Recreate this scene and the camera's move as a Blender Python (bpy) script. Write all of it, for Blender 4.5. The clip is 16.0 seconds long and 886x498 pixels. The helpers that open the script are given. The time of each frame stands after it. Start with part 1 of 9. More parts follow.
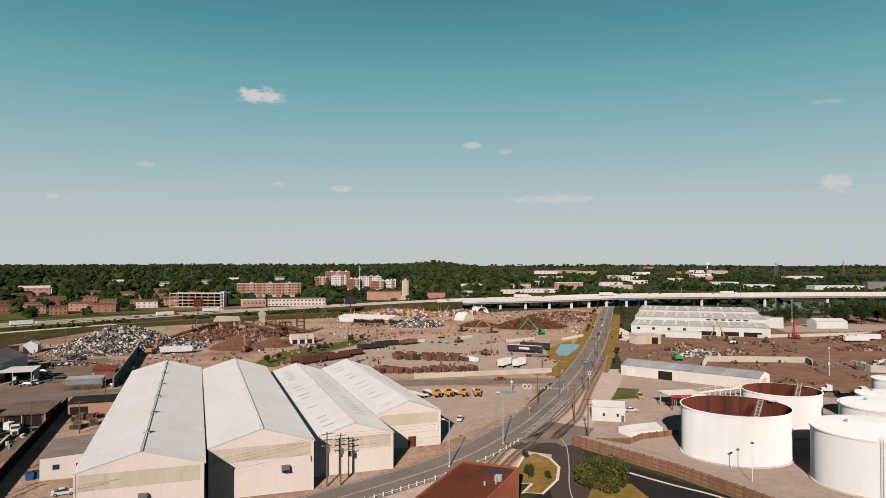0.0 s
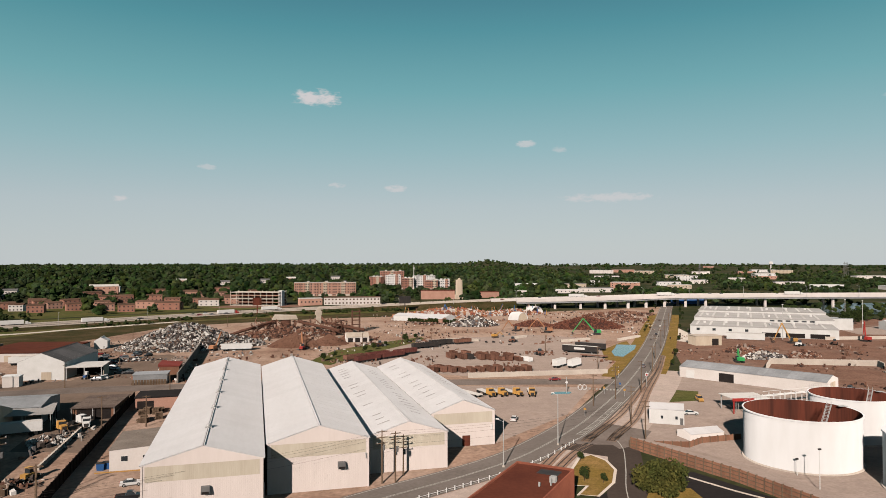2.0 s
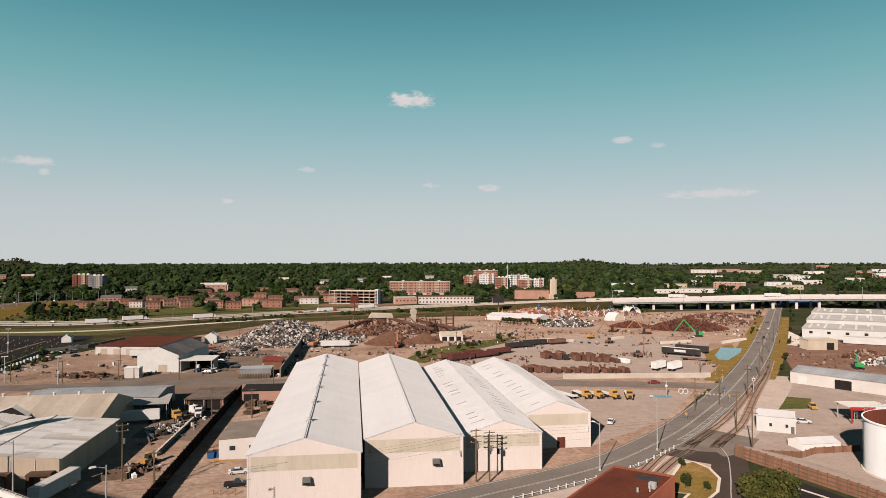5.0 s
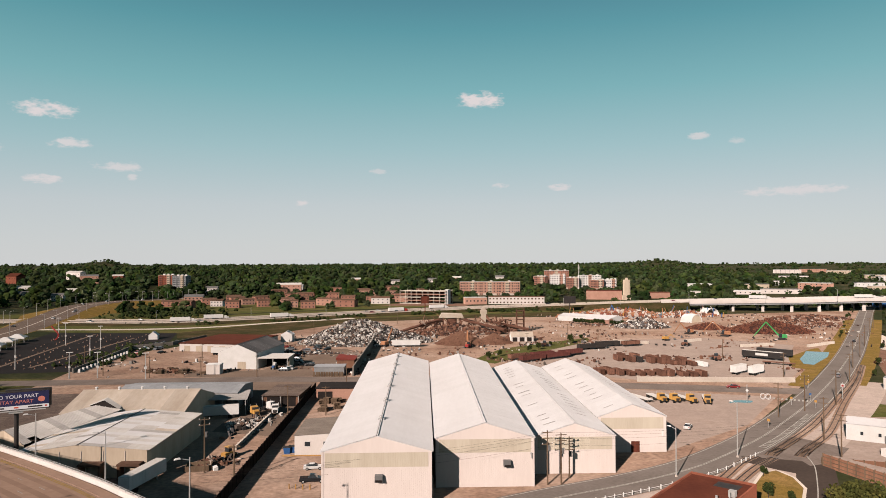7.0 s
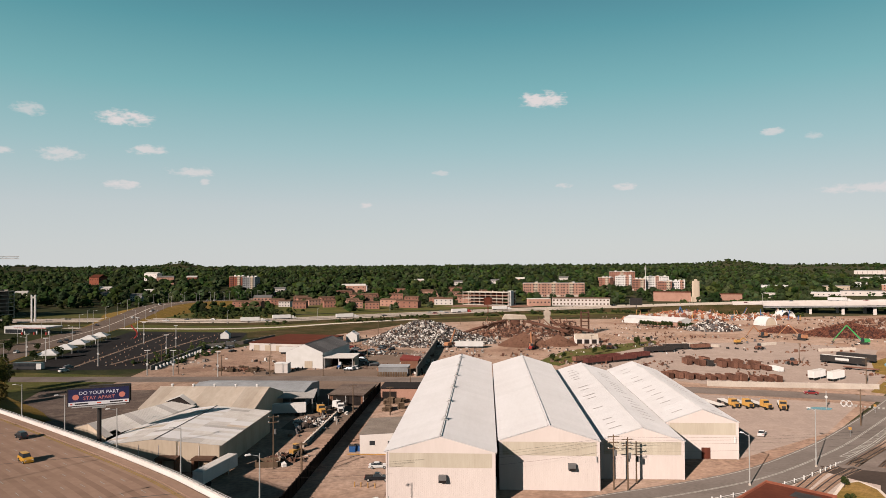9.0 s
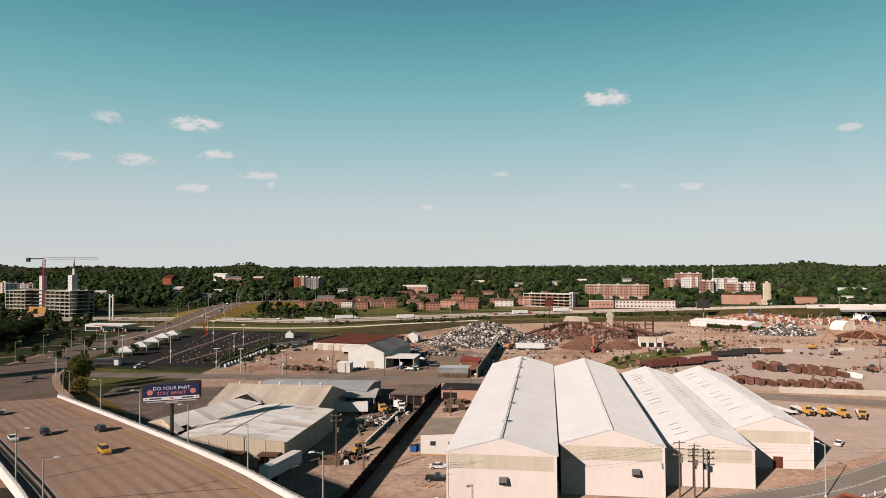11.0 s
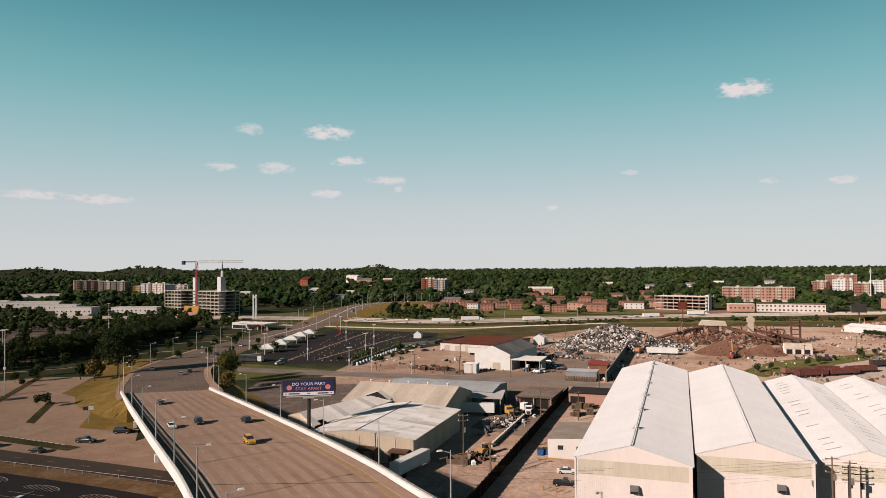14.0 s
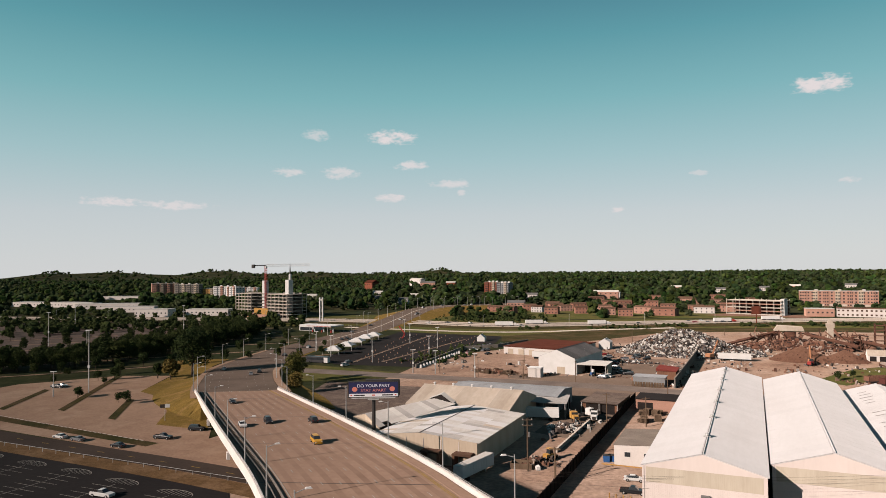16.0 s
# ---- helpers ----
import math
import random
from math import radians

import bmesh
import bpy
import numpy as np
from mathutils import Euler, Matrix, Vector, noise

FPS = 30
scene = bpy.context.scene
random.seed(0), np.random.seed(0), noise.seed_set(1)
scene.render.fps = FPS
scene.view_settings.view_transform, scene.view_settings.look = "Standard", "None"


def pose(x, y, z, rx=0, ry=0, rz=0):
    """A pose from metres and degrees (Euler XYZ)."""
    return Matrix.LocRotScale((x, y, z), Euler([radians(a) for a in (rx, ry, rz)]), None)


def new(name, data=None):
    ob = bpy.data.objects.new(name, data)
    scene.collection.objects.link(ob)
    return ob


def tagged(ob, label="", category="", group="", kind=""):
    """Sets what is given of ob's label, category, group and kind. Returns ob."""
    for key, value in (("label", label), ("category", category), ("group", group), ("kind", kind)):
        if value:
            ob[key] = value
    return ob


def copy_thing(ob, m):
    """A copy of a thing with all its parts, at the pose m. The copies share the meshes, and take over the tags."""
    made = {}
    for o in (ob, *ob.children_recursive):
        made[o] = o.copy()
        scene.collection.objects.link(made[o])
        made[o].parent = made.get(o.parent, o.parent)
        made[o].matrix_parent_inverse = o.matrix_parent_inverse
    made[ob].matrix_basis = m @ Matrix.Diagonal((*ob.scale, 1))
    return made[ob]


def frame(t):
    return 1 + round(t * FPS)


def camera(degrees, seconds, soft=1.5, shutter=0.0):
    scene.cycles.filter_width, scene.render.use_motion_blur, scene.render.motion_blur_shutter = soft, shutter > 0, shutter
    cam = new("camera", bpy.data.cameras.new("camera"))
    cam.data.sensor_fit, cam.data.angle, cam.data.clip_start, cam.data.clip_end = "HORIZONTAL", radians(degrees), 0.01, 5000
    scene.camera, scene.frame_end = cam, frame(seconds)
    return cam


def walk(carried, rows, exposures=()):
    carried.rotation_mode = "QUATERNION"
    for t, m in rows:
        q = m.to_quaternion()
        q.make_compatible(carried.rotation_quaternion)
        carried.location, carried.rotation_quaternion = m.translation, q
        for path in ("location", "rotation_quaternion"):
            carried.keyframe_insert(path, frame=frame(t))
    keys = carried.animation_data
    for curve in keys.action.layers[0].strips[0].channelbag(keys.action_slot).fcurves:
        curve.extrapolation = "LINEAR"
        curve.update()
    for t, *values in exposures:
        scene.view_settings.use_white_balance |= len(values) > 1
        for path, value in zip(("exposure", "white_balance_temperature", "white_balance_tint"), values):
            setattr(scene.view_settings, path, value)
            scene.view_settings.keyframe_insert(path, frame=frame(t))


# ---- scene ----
# ---- camera: a drone hovering 50 m up, turning to the left ----
EXPOSURE = 0.64
cam = camera(65.74, 16.0, soft=0.8)
EYE = 50.0
PATH = [
    # seconds, tilt, lean, turn
    (0.0, 91.022, 0.007, -19.804),
    (0.5, 91.017, 0.046, -18.680),
    (1.0, 91.002, 0.079, -17.575),
    (1.5, 90.980, 0.064, -16.451),
    (2.0, 90.969, 0.061, -15.322),
    (2.5, 90.959, 0.059, -14.195),
    (3.0, 90.958, 0.073, -13.039),
    (3.5, 90.949, 0.089, -11.831),
    (4.0, 90.935, 0.104, -10.414),
    (6.5, 90.952, 0.201, -3.177),
    (7.0, 90.967, 0.247, -1.692),
    (7.5, 90.981, 0.241, -0.248),
    (8.0, 91.013, 0.262, 1.148),
    (8.5, 91.058, 0.331, 2.402),
    (11.0, 91.228, 0.309, 8.592),
    (11.5, 91.248, 0.322, 10.296),
    (12.0, 91.289, 0.377, 12.176),
    (12.5, 91.322, 0.393, 14.381),
    (13.0, 91.362, 0.415, 16.362),
    (13.5, 91.398, 0.431, 17.731),
    (14.0, 91.442, 0.496, 19.036),
    (14.5, 91.500, 0.511, 20.355),
    (15.0, 91.582, 0.522, 21.675),
    (15.5, 91.683, 0.493, 22.998),
    (16.0, 91.755, 0.549, 24.302),
]
walk(cam, [(t, pose(0, 0, EYE, rx, ry, rz)) for t, rx, ry, rz in PATH], exposures=[(0.0, EXPOSURE - 0.15, 6450, 10), (3.5, EXPOSURE - 0.08, 6500, 10), (6.5, EXPOSURE + 0.05, 6720, 15), (8.5, EXPOSURE + 0.06, 6720, 14), (11.0, EXPOSURE + 0.10, 6600, 12), (14.0, EXPOSURE + 0.11, 6720, 15), (16.0, EXPOSURE + 0.11, 6720, 15)])

# ---- world, sun ----
SUN_AZ, SUN_EL = 29.3, 21.0          # the way the shadows fall, from +y towards +x; height of the sun
world = bpy.data.worlds.new("sky")
scene.world = world
world.use_nodes = True
wn, wl = world.node_tree.nodes, world.node_tree.links
wn.clear()
w_out = wn.new("ShaderNodeOutputWorld")
w_bg = wn.new("ShaderNodeBackground")
sky = wn.new("ShaderNodeTexSky")
sky.sky_type = "NISHITA"
sky.sun_disc = False
sky.sun_elevation = radians(SUN_EL)
sky.sun_rotation = radians(180 + SUN_AZ)
sky.altitude = 200
sky.air_density, sky.dust_density, sky.ozone_density = 1.0, 0.6, 1.0
w_bg.inputs["Strength"].default_value = 0.63


def wmath(op, a, b=None, c=None):
    n = wn.new("ShaderNodeMath")
    n.operation = op
    for k, v in enumerate((a, b, c)):
        if v is None:
            continue
        if isinstance(v, (int, float)):
            n.inputs[k].default_value = v
        else:
            wl.new(v, n.inputs[k])
    return n.outputs[0]


def wmix(fac, a, b, mode="MIX"):
    n = wn.new("ShaderNodeMix")
    n.data_type, n.blend_type = "RGBA", mode
    for key, v in (("Factor", fac), ("A", a), ("B", b)):
        if isinstance(v, tuple):
            n.inputs[key].default_value = (*v, 1)
        elif isinstance(v, (int, float)):
            n.inputs[key].default_value = v
        else:
            wl.new(v, n.inputs[key])
    return n.outputs["Result"]


# a clear late-summer sky: pale haze at the horizon, teal above, deep at the zenith
w_dir = wn.new("ShaderNodeTexCoord").outputs["Generated"]
w_xyz = wn.new("ShaderNodeSeparateXYZ")
wl.new(w_dir, w_xyz.inputs[0])
w_ramp = wn.new("ShaderNodeValToRGB")
SKY = [(0.0, (0.60, 0.65, 0.67)), (0.08, (0.52, 0.60, 0.63)), (0.16, (0.335, 0.535, 0.565)), (0.24, (0.185, 0.445, 0.475)), (0.32, (0.092, 0.325, 0.37)), (0.38, (0.06, 0.225, 0.285)), (0.55, (0.035, 0.095, 0.15)), (1.0, (0.022, 0.055, 0.10))]
while len(w_ramp.color_ramp.elements) < len(SKY):
    w_ramp.color_ramp.elements.new(0.5)
for e, (p, c) in zip(w_ramp.color_ramp.elements, SKY):
    e.position, e.color = p, (*c, 1)
wl.new(w_xyz.outputs["Z"], w_ramp.inputs["Fac"])
sky_col = wmix(0.88, wmix(1.0, sky.outputs[0], (0.075, 0.075, 0.075), "MULTIPLY"), w_ramp.outputs[0])

# small fair-weather clouds: turn, height, half width, half height (degrees), thickness
CLOUDS = [(-4.9, 13.2, 1.9, 0.8, 0.9), (-22.3, 9.6, 1.0, 0.32, 0.6), (-25.0, 9.1, 0.7, 0.3, 0.4), (-11.3, 6.0, 1.1, 0.32, 0.6), (-6.6, 6.2, 0.9, 0.28, 0.6), (-28.8, 5.1, 4.0, 0.42, 0.55),
          (-49.8, 5.7, 1.3, 0.8, 0.7), (9.9, 4.7, 0.7, 0.26, 0.6), (3.7, 7.4, 0.8, 0.24, 0.4), (28.5, 11.0, 2.3, 0.7, 0.85), (34.7, 11.1, 1.2, 0.5, 0.5), (32.8, 8.1, 1.8, 0.6, 0.6),
          (26.8, 8.7, 1.5, 0.5, 0.7), (37.0, 8.1, 1.4, 0.45, 0.6), (28.7, 6.0, 1.4, 0.4, 0.65), (23.5, 7.2, 2.0, 0.45, 0.6), (22.7, 6.4, 0.45, 0.3, 0.5), (50.1, 5.4, 2.6, 0.42, 0.7), (45.5, 5.2, 2.7, 0.42, 0.6), (-49.2, 11.5, 1.2, 0.22, 0.3)]
w_noise, w_wisp = wn.new("ShaderNodeTexNoise"), wn.new("ShaderNodeTexNoise")
w_noise.inputs["Scale"].default_value, w_noise.inputs["Detail"].default_value = 55, 6
w_wisp.inputs["Scale"].default_value, w_wisp.inputs["Detail"].default_value = 160, 5
w_map = wn.new("ShaderNodeMapping")
w_map.inputs["Scale"].default_value = (1, 1, 2.4)
wl.new(w_dir, w_map.inputs["Vector"])
wl.new(w_map.outputs[0], w_noise.inputs["Vector"])
wl.new(w_map.outputs[0], w_wisp.inputs["Vector"])
ragged = wmath("MULTIPLY_ADD", w_wisp.outputs["Fac"], 1.3, wmath("MULTIPLY_ADD", w_noise.outputs["Fac"], 2.6, -1.95))
cloud = 0.0
for az, el, half_w, half_h, thick in CLOUDS:
    c_az, s_az, c_el, s_el = math.cos(radians(az)), math.sin(radians(az)), math.cos(radians(el)), math.sin(radians(el))
    rows = []
    for axis, size in (((c_az, s_az, 0), half_w), ((s_az * s_el, -c_az * s_el, c_el), half_h)):
        dot = wn.new("ShaderNodeVectorMath")
        dot.operation = "DOT_PRODUCT"
        wl.new(w_dir, dot.inputs[0])
        dot.inputs[1].default_value = [v / math.sin(radians(size)) for v in axis]
        rows.append(dot.outputs["Value"])
    front = wn.new("ShaderNodeVectorMath")
    front.operation = "DOT_PRODUCT"
    wl.new(w_dir, front.inputs[0])
    front.inputs[1].default_value = (-s_az * c_el, c_az * c_el, s_el)
    far2 = wmath("MULTIPLY_ADD", rows[0], rows[0], wmath("MULTIPLY", rows[1], rows[1]))
    edge = wmath("ADD", wmath("SUBTRACT", 1.0, far2), ragged)
    soft = wn.new("ShaderNodeMapRange")
    soft.interpolation_type = "SMOOTHSTEP"
    soft.inputs["From Min"].default_value, soft.inputs["From Max"].default_value, soft.inputs["To Max"].default_value = 0.0, 1.1, thick
    wl.new(edge, soft.inputs["Value"])
    shown = wmath("MULTIPLY", soft.outputs[0], wmath("GREATER_THAN", front.outputs["Value"], 0.5))
    cloud = wmath("MAXIMUM", cloud, shown)
wl.new(wmix(cloud, sky_col, (0.74, 0.69, 0.69)), w_bg.inputs["Color"])
wl.new(w_bg.outputs[0], w_out.inputs["Surface"])

sun = new("sun", bpy.data.lights.new("sun", "SUN"))
sun.data.energy, sun.data.angle, sun.data.color = 5.0, radians(0.5), (1.0, 0.875, 0.785)
sun_way = Vector((math.sin(radians(SUN_AZ)) * math.cos(radians(SUN_EL)), math.cos(radians(SUN_AZ)) * math.cos(radians(SUN_EL)), -math.sin(radians(SUN_EL))))
sun.matrix_world = Matrix.Translation((-200, -300, 200)) @ sun_way.to_track_quat("-Z", "Y").to_matrix().to_4x4()

# ---- materials ----
GROUND = 0.37         # sun-bleached earth, asphalt and roofing, seen with the sun behind


def mat(name, a, b=None, scale=0.15, fine=2.5, rough=0.85, metal=0.0, bump=0.15, rand=0.0, island=0.0, streak=None, emit=None, spec=None, gain=0.62, dusty=1.0):
    """A surface whose colour wanders between a and b at two scales (1/scale and 1/fine metres); rand and island vary it by object or by piece."""
    m = bpy.data.materials.new(name)
    m.use_nodes = True
    nt = m.node_tree
    n, l = nt.nodes, nt.links
    bsdf = n["Principled BSDF"]
    a, b = tuple(c * gain for c in a), tuple(c * gain for c in (b or [c * 0.72 for c in a]))
    geo = n.new("ShaderNodeNewGeometry")
    pos = geo.outputs["Position"]
    if streak:
        mp = n.new("ShaderNodeMapping")
        mp.inputs["Scale"].default_value = streak
        l.new(pos, mp.inputs["Vector"])
        pos_s = mp.outputs[0]
    else:
        pos_s = pos
    big, small = n.new("ShaderNodeTexNoise"), n.new("ShaderNodeTexNoise")
    big.inputs["Scale"].default_value, small.inputs["Scale"].default_value = scale, fine
    big.inputs["Detail"].default_value, small.inputs["Detail"].default_value = 5, 4
    l.new(pos_s, big.inputs["Vector"])
    l.new(pos_s, small.inputs["Vector"])
    mixf = n.new("ShaderNodeMath")
    mixf.operation = "MULTIPLY_ADD"
    mixf.inputs[1].default_value = 0.45
    l.new(small.outputs["Fac"], mixf.inputs[0])
    sc = n.new("ShaderNodeMath")
    sc.operation = "MULTIPLY"
    sc.inputs[1].default_value = 0.75
    l.new(big.outputs["Fac"], sc.inputs[0])
    l.new(sc.outputs[0], mixf.inputs[2])
    ramp = n.new("ShaderNodeMapRange")
    ramp.inputs["From Min"].default_value, ramp.inputs["From Max"].default_value = 0.42, 0.78
    l.new(mixf.outputs[0], ramp.inputs["Value"])
    mix = n.new("ShaderNodeMix")
    mix.data_type = "RGBA"
    mix.inputs["A"].default_value, mix.inputs["B"].default_value = (*a, 1), (*b, 1)
    l.new(ramp.outputs[0], mix.inputs["Factor"])
    col = mix.outputs["Result"]
    for amount, source in ((rand, None), (island, geo.outputs["Random Per Island"])):
        if amount:
            if source is None:
                source = n.new("ShaderNodeObjectInfo").outputs["Random"]
            rng = n.new("ShaderNodeMapRange")
            rng.inputs["To Min"].default_value, rng.inputs["To Max"].default_value = 1 - amount, 1 + amount
            l.new(source, rng.inputs["Value"])
            hsv = n.new("ShaderNodeHueSaturation")
            l.new(rng.outputs[0], hsv.inputs["Value"])
            l.new(col, hsv.inputs["Color"])
            col = hsv.outputs[0]
    l.new(col, bsdf.inputs["Base Color"])
    bsdf.inputs["Roughness"].default_value, bsdf.inputs["Metallic"].default_value = rough, metal
    bsdf.inputs["Diffuse Roughness"].default_value = dusty
    bsdf.inputs["Specular IOR Level"].default_value = (0.02 if rough >= 0.8 else 0.15) if spec is None else spec
    if bump:
        bp = n.new("ShaderNodeBump")
        bp.inputs["Strength"].default_value, bp.inputs["Distance"].default_value = bump, 0.1
        l.new(small.outputs["Fac"], bp.inputs["Height"])
        l.new(bp.outputs[0], bsdf.inputs["Normal"])
    if emit:
        l.new(col, bsdf.inputs["Emission Color"])
        bsdf.inputs["Emission Strength"].default_value = emit
    return m


def mixed(name, stops, scale, rough=0.9, detail=6.0, island=0.0, streak=None, gain=GROUND, rugged=0.6):
    """A surface of several colours in patches."""
    m = mat(name, stops[0][1], stops[0][1], scale=scale * 6, fine=scale * 40, rough=rough, bump=0.1)
    n, l = m.node_tree.nodes, m.node_tree.links
    tex, ramp, geo = n.new("ShaderNodeTexNoise"), n.new("ShaderNodeValToRGB"), n.new("ShaderNodeNewGeometry")
    tex.inputs["Scale"].default_value, tex.inputs["Detail"].default_value, tex.inputs["Roughness"].default_value = scale, detail, 0.62
    if streak:
        mp = n.new("ShaderNodeMapping")
        mp.inputs["Scale"].default_value = streak
        l.new(geo.outputs["Position"], mp.inputs["Vector"])
        l.new(mp.outputs[0], tex.inputs["Vector"])
    else:
        l.new(geo.outputs["Position"], tex.inputs["Vector"])
    el = ramp.color_ramp.elements
    while len(el) < len(stops):
        el.new(0.5)
    for e, (p, c) in zip(el, stops):
        e.position, e.color = p, (*(v * gain for v in c), 1)
    src = tex.outputs["Fac"]
    if island:
        src = geo.outputs["Random Per Island"]
        ramp.color_ramp.interpolation = "CONSTANT"
    l.new(src, ramp.inputs["Fac"])
    grit, rng, mul = n.new("ShaderNodeTexNoise"), n.new("ShaderNodeMapRange"), n.new("ShaderNodeMix")
    grit.inputs["Scale"].default_value, grit.inputs["Detail"].default_value = scale * 45, 7
    l.new(geo.outputs["Position"], grit.inputs["Vector"])
    rng.inputs["From Min"].default_value, rng.inputs["From Max"].default_value = 0.36, 0.64
    rng.inputs["To Min"].default_value, rng.inputs["To Max"].default_value = 1 - 0.34 * rugged, 1 + 0.2 * rugged
    l.new(grit.outputs["Fac"], rng.inputs["Value"])
    patchy, worn, both = n.new("ShaderNodeTexNoise"), n.new("ShaderNodeMapRange"), n.new("ShaderNodeMath")
    patchy.inputs["Scale"].default_value, patchy.inputs["Detail"].default_value = scale * 8, 4
    patchy.inputs["Distortion"].default_value = 1.2
    l.new(geo.outputs["Position"], patchy.inputs["Vector"])
    worn.inputs["From Min"].default_value, worn.inputs["From Max"].default_value = 0.38, 0.60
    worn.inputs["To Min"].default_value, worn.inputs["To Max"].default_value = 1 - 0.3 * rugged, 1 + 0.1 * rugged
    l.new(patchy.outputs["Fac"], worn.inputs["Value"])
    both.operation = "MULTIPLY"
    l.new(rng.outputs[0], both.inputs[0])
    l.new(worn.outputs[0], both.inputs[1])
    mul.data_type, mul.blend_type = "RGBA", "MULTIPLY"
    mul.inputs["Factor"].default_value = 1.0
    l.new(ramp.outputs[0], mul.inputs["A"])
    l.new(rng.outputs[0] if island else both.outputs[0], mul.inputs["B"])
    l.new(mul.outputs["Result"], n["Principled BSDF"].inputs["Base Color"])
    return m


M_DIRT = mixed("dirt", [(0.30, (0.5, 0.306, 0.215)), (0.42, (0.652, 0.467, 0.361)), (0.52, (0.576, 0.386, 0.284)), (0.62, (0.467, 0.295, 0.213)), (0.74, (0.261, 0.156, 0.111))], 0.02)
M_GRAVEL = mixed("pale_gravel", [(0.30, (0.625, 0.493, 0.416)), (0.48, (0.535, 0.417, 0.349)), (0.60, (0.589, 0.46, 0.385)), (0.75, (0.374, 0.275, 0.218))], 0.03, rugged=0.3)
M_REDDIRT = mixed("red_dirt", [(0.30, (0.373, 0.218, 0.158)), (0.5, (0.318, 0.177, 0.125)), (0.62, (0.388, 0.247, 0.186)), (0.75, (0.202, 0.111, 0.0816))], 0.025)
M_LAND = mixed("far_land", [(0.30, (0.10, 0.095, 0.045)), (0.46, (0.05, 0.062, 0.027)), (0.58, (0.115, 0.10, 0.052)), (0.70, (0.042, 0.055, 0.023))], 0.012)
M_GRASS = mixed("grass", [(0.32, (0.125, 0.145, 0.042)), (0.5, (0.165, 0.16, 0.052)), (0.68, (0.24, 0.19, 0.08))], 0.05)
M_DRYGRASS = mixed("dry_grass", [(0.32, (0.42, 0.262, 0.07)), (0.5, (0.31, 0.205, 0.058)), (0.68, (0.48, 0.295, 0.11))], 0.08)
M_WEEDS = mixed("weeds", [(0.32, (0.055, 0.06, 0.022)), (0.5, (0.105, 0.085, 0.036)), (0.68, (0.19, 0.125, 0.068))], 0.07)
M_ASPHALT = mat("worn_asphalt", (0.33, 0.283, 0.25), (0.225, 0.19, 0.166), scale=0.06, fine=1.2, rough=0.95, spec=0.02, gain=GROUND)
M_OLDASPHALT = mat("old_brown_asphalt", (0.36, 0.262, 0.20), (0.235, 0.17, 0.13), scale=0.05, fine=0.8, rough=0.92, gain=GROUND)
M_STREET = mat("dusty_street_asphalt", (0.35, 0.285, 0.245), (0.215, 0.172, 0.147), scale=0.09, fine=1.2, rough=0.95, spec=0.02, gain=GROUND)
M_SHADEROAD = mat("dark_brown_asphalt", (0.125, 0.095, 0.078), (0.085, 0.065, 0.055), scale=0.06, fine=1.2, rough=0.95, spec=0.02, gain=GROUND)
M_VERGE = mixed("pale_dusty_gravel", [(0.30, (0.795, 0.649, 0.554)), (0.48, (0.679, 0.546, 0.463)), (0.60, (0.757, 0.608, 0.52)), (0.75, (0.524, 0.402, 0.328))], 0.06, rugged=0.3)
M_TANPARK = mixed("faded_tan_asphalt", [(0.30, (0.44, 0.29, 0.205)), (0.50, (0.385, 0.25, 0.175)), (0.62, (0.46, 0.315, 0.225)), (0.75, (0.29, 0.18, 0.12))], 0.03, gain=0.50, rugged=0.3)
M_LOT = mixed("patched_dark_asphalt", [(0.30, (0.20, 0.15, 0.125)), (0.45, (0.15, 0.112, 0.094)), (0.58, (0.22, 0.168, 0.138)), (0.72, (0.10, 0.075, 0.063))], 0.09, gain=0.5)
M_BROWNVERGE = mixed("brown_grass_verge", [(0.30, (0.33, 0.195, 0.098)), (0.5, (0.24, 0.145, 0.072)), (0.65, (0.37, 0.23, 0.13))], 0.09)
M_BLVD = mat("boulevard_asphalt", (0.25, 0.188, 0.15), (0.165, 0.124, 0.10), scale=0.06, fine=1.2, rough=0.95, spec=0.02, gain=0.43)
M_ANNEXROOF = mat("brown_grey_roof_sheet", (0.34, 0.285, 0.24), (0.25, 0.205, 0.17), scale=0.2, fine=1.5, rough=0.75, rand=0.08, gain=0.43)
M_DECK = mat("brown_bridge_asphalt", (0.498, 0.332, 0.246), (0.382, 0.25, 0.183), scale=0.05, fine=0.8, rough=0.92, gain=0.43)
M_DECKWORN = mat("oil_darkened_lane_asphalt", (0.445, 0.295, 0.217), (0.334, 0.217, 0.159), scale=0.05, fine=0.6, rough=0.92, streak=(0.4, 0.4, 1), gain=0.43)
M_FENCE = mat("dark_fence_board", (0.036, 0.027, 0.023), (0.024, 0.018, 0.016), scale=0.3, fine=2.0, rand=0.2, streak=(1, 1, 0.3), rough=0.95)
M_HOUSEBRICK = mat("weathered_house_brick", (0.42, 0.215, 0.155), (0.30, 0.145, 0.105), scale=0.2, fine=2.5, rand=0.18)
M_HOUSEROOF = mat("brown_house_roofing", (0.25, 0.15, 0.105), (0.17, 0.10, 0.07), scale=0.15, fine=1.2, rand=0.2, gain=GROUND)
M_PALEROOF = mat("pale_grey_roofing", (0.62, 0.585, 0.55), (0.46, 0.43, 0.40), scale=0.06, fine=1.2, rough=0.7, rand=0.06, bump=0.05, gain=0.43)
M_SLATEROOF = mat("dark_grey_roof_sheet", (0.19, 0.18, 0.178), (0.115, 0.108, 0.105), scale=0.15, fine=1.2, rough=0.7, rand=0.25, bump=0.05, gain=GROUND)
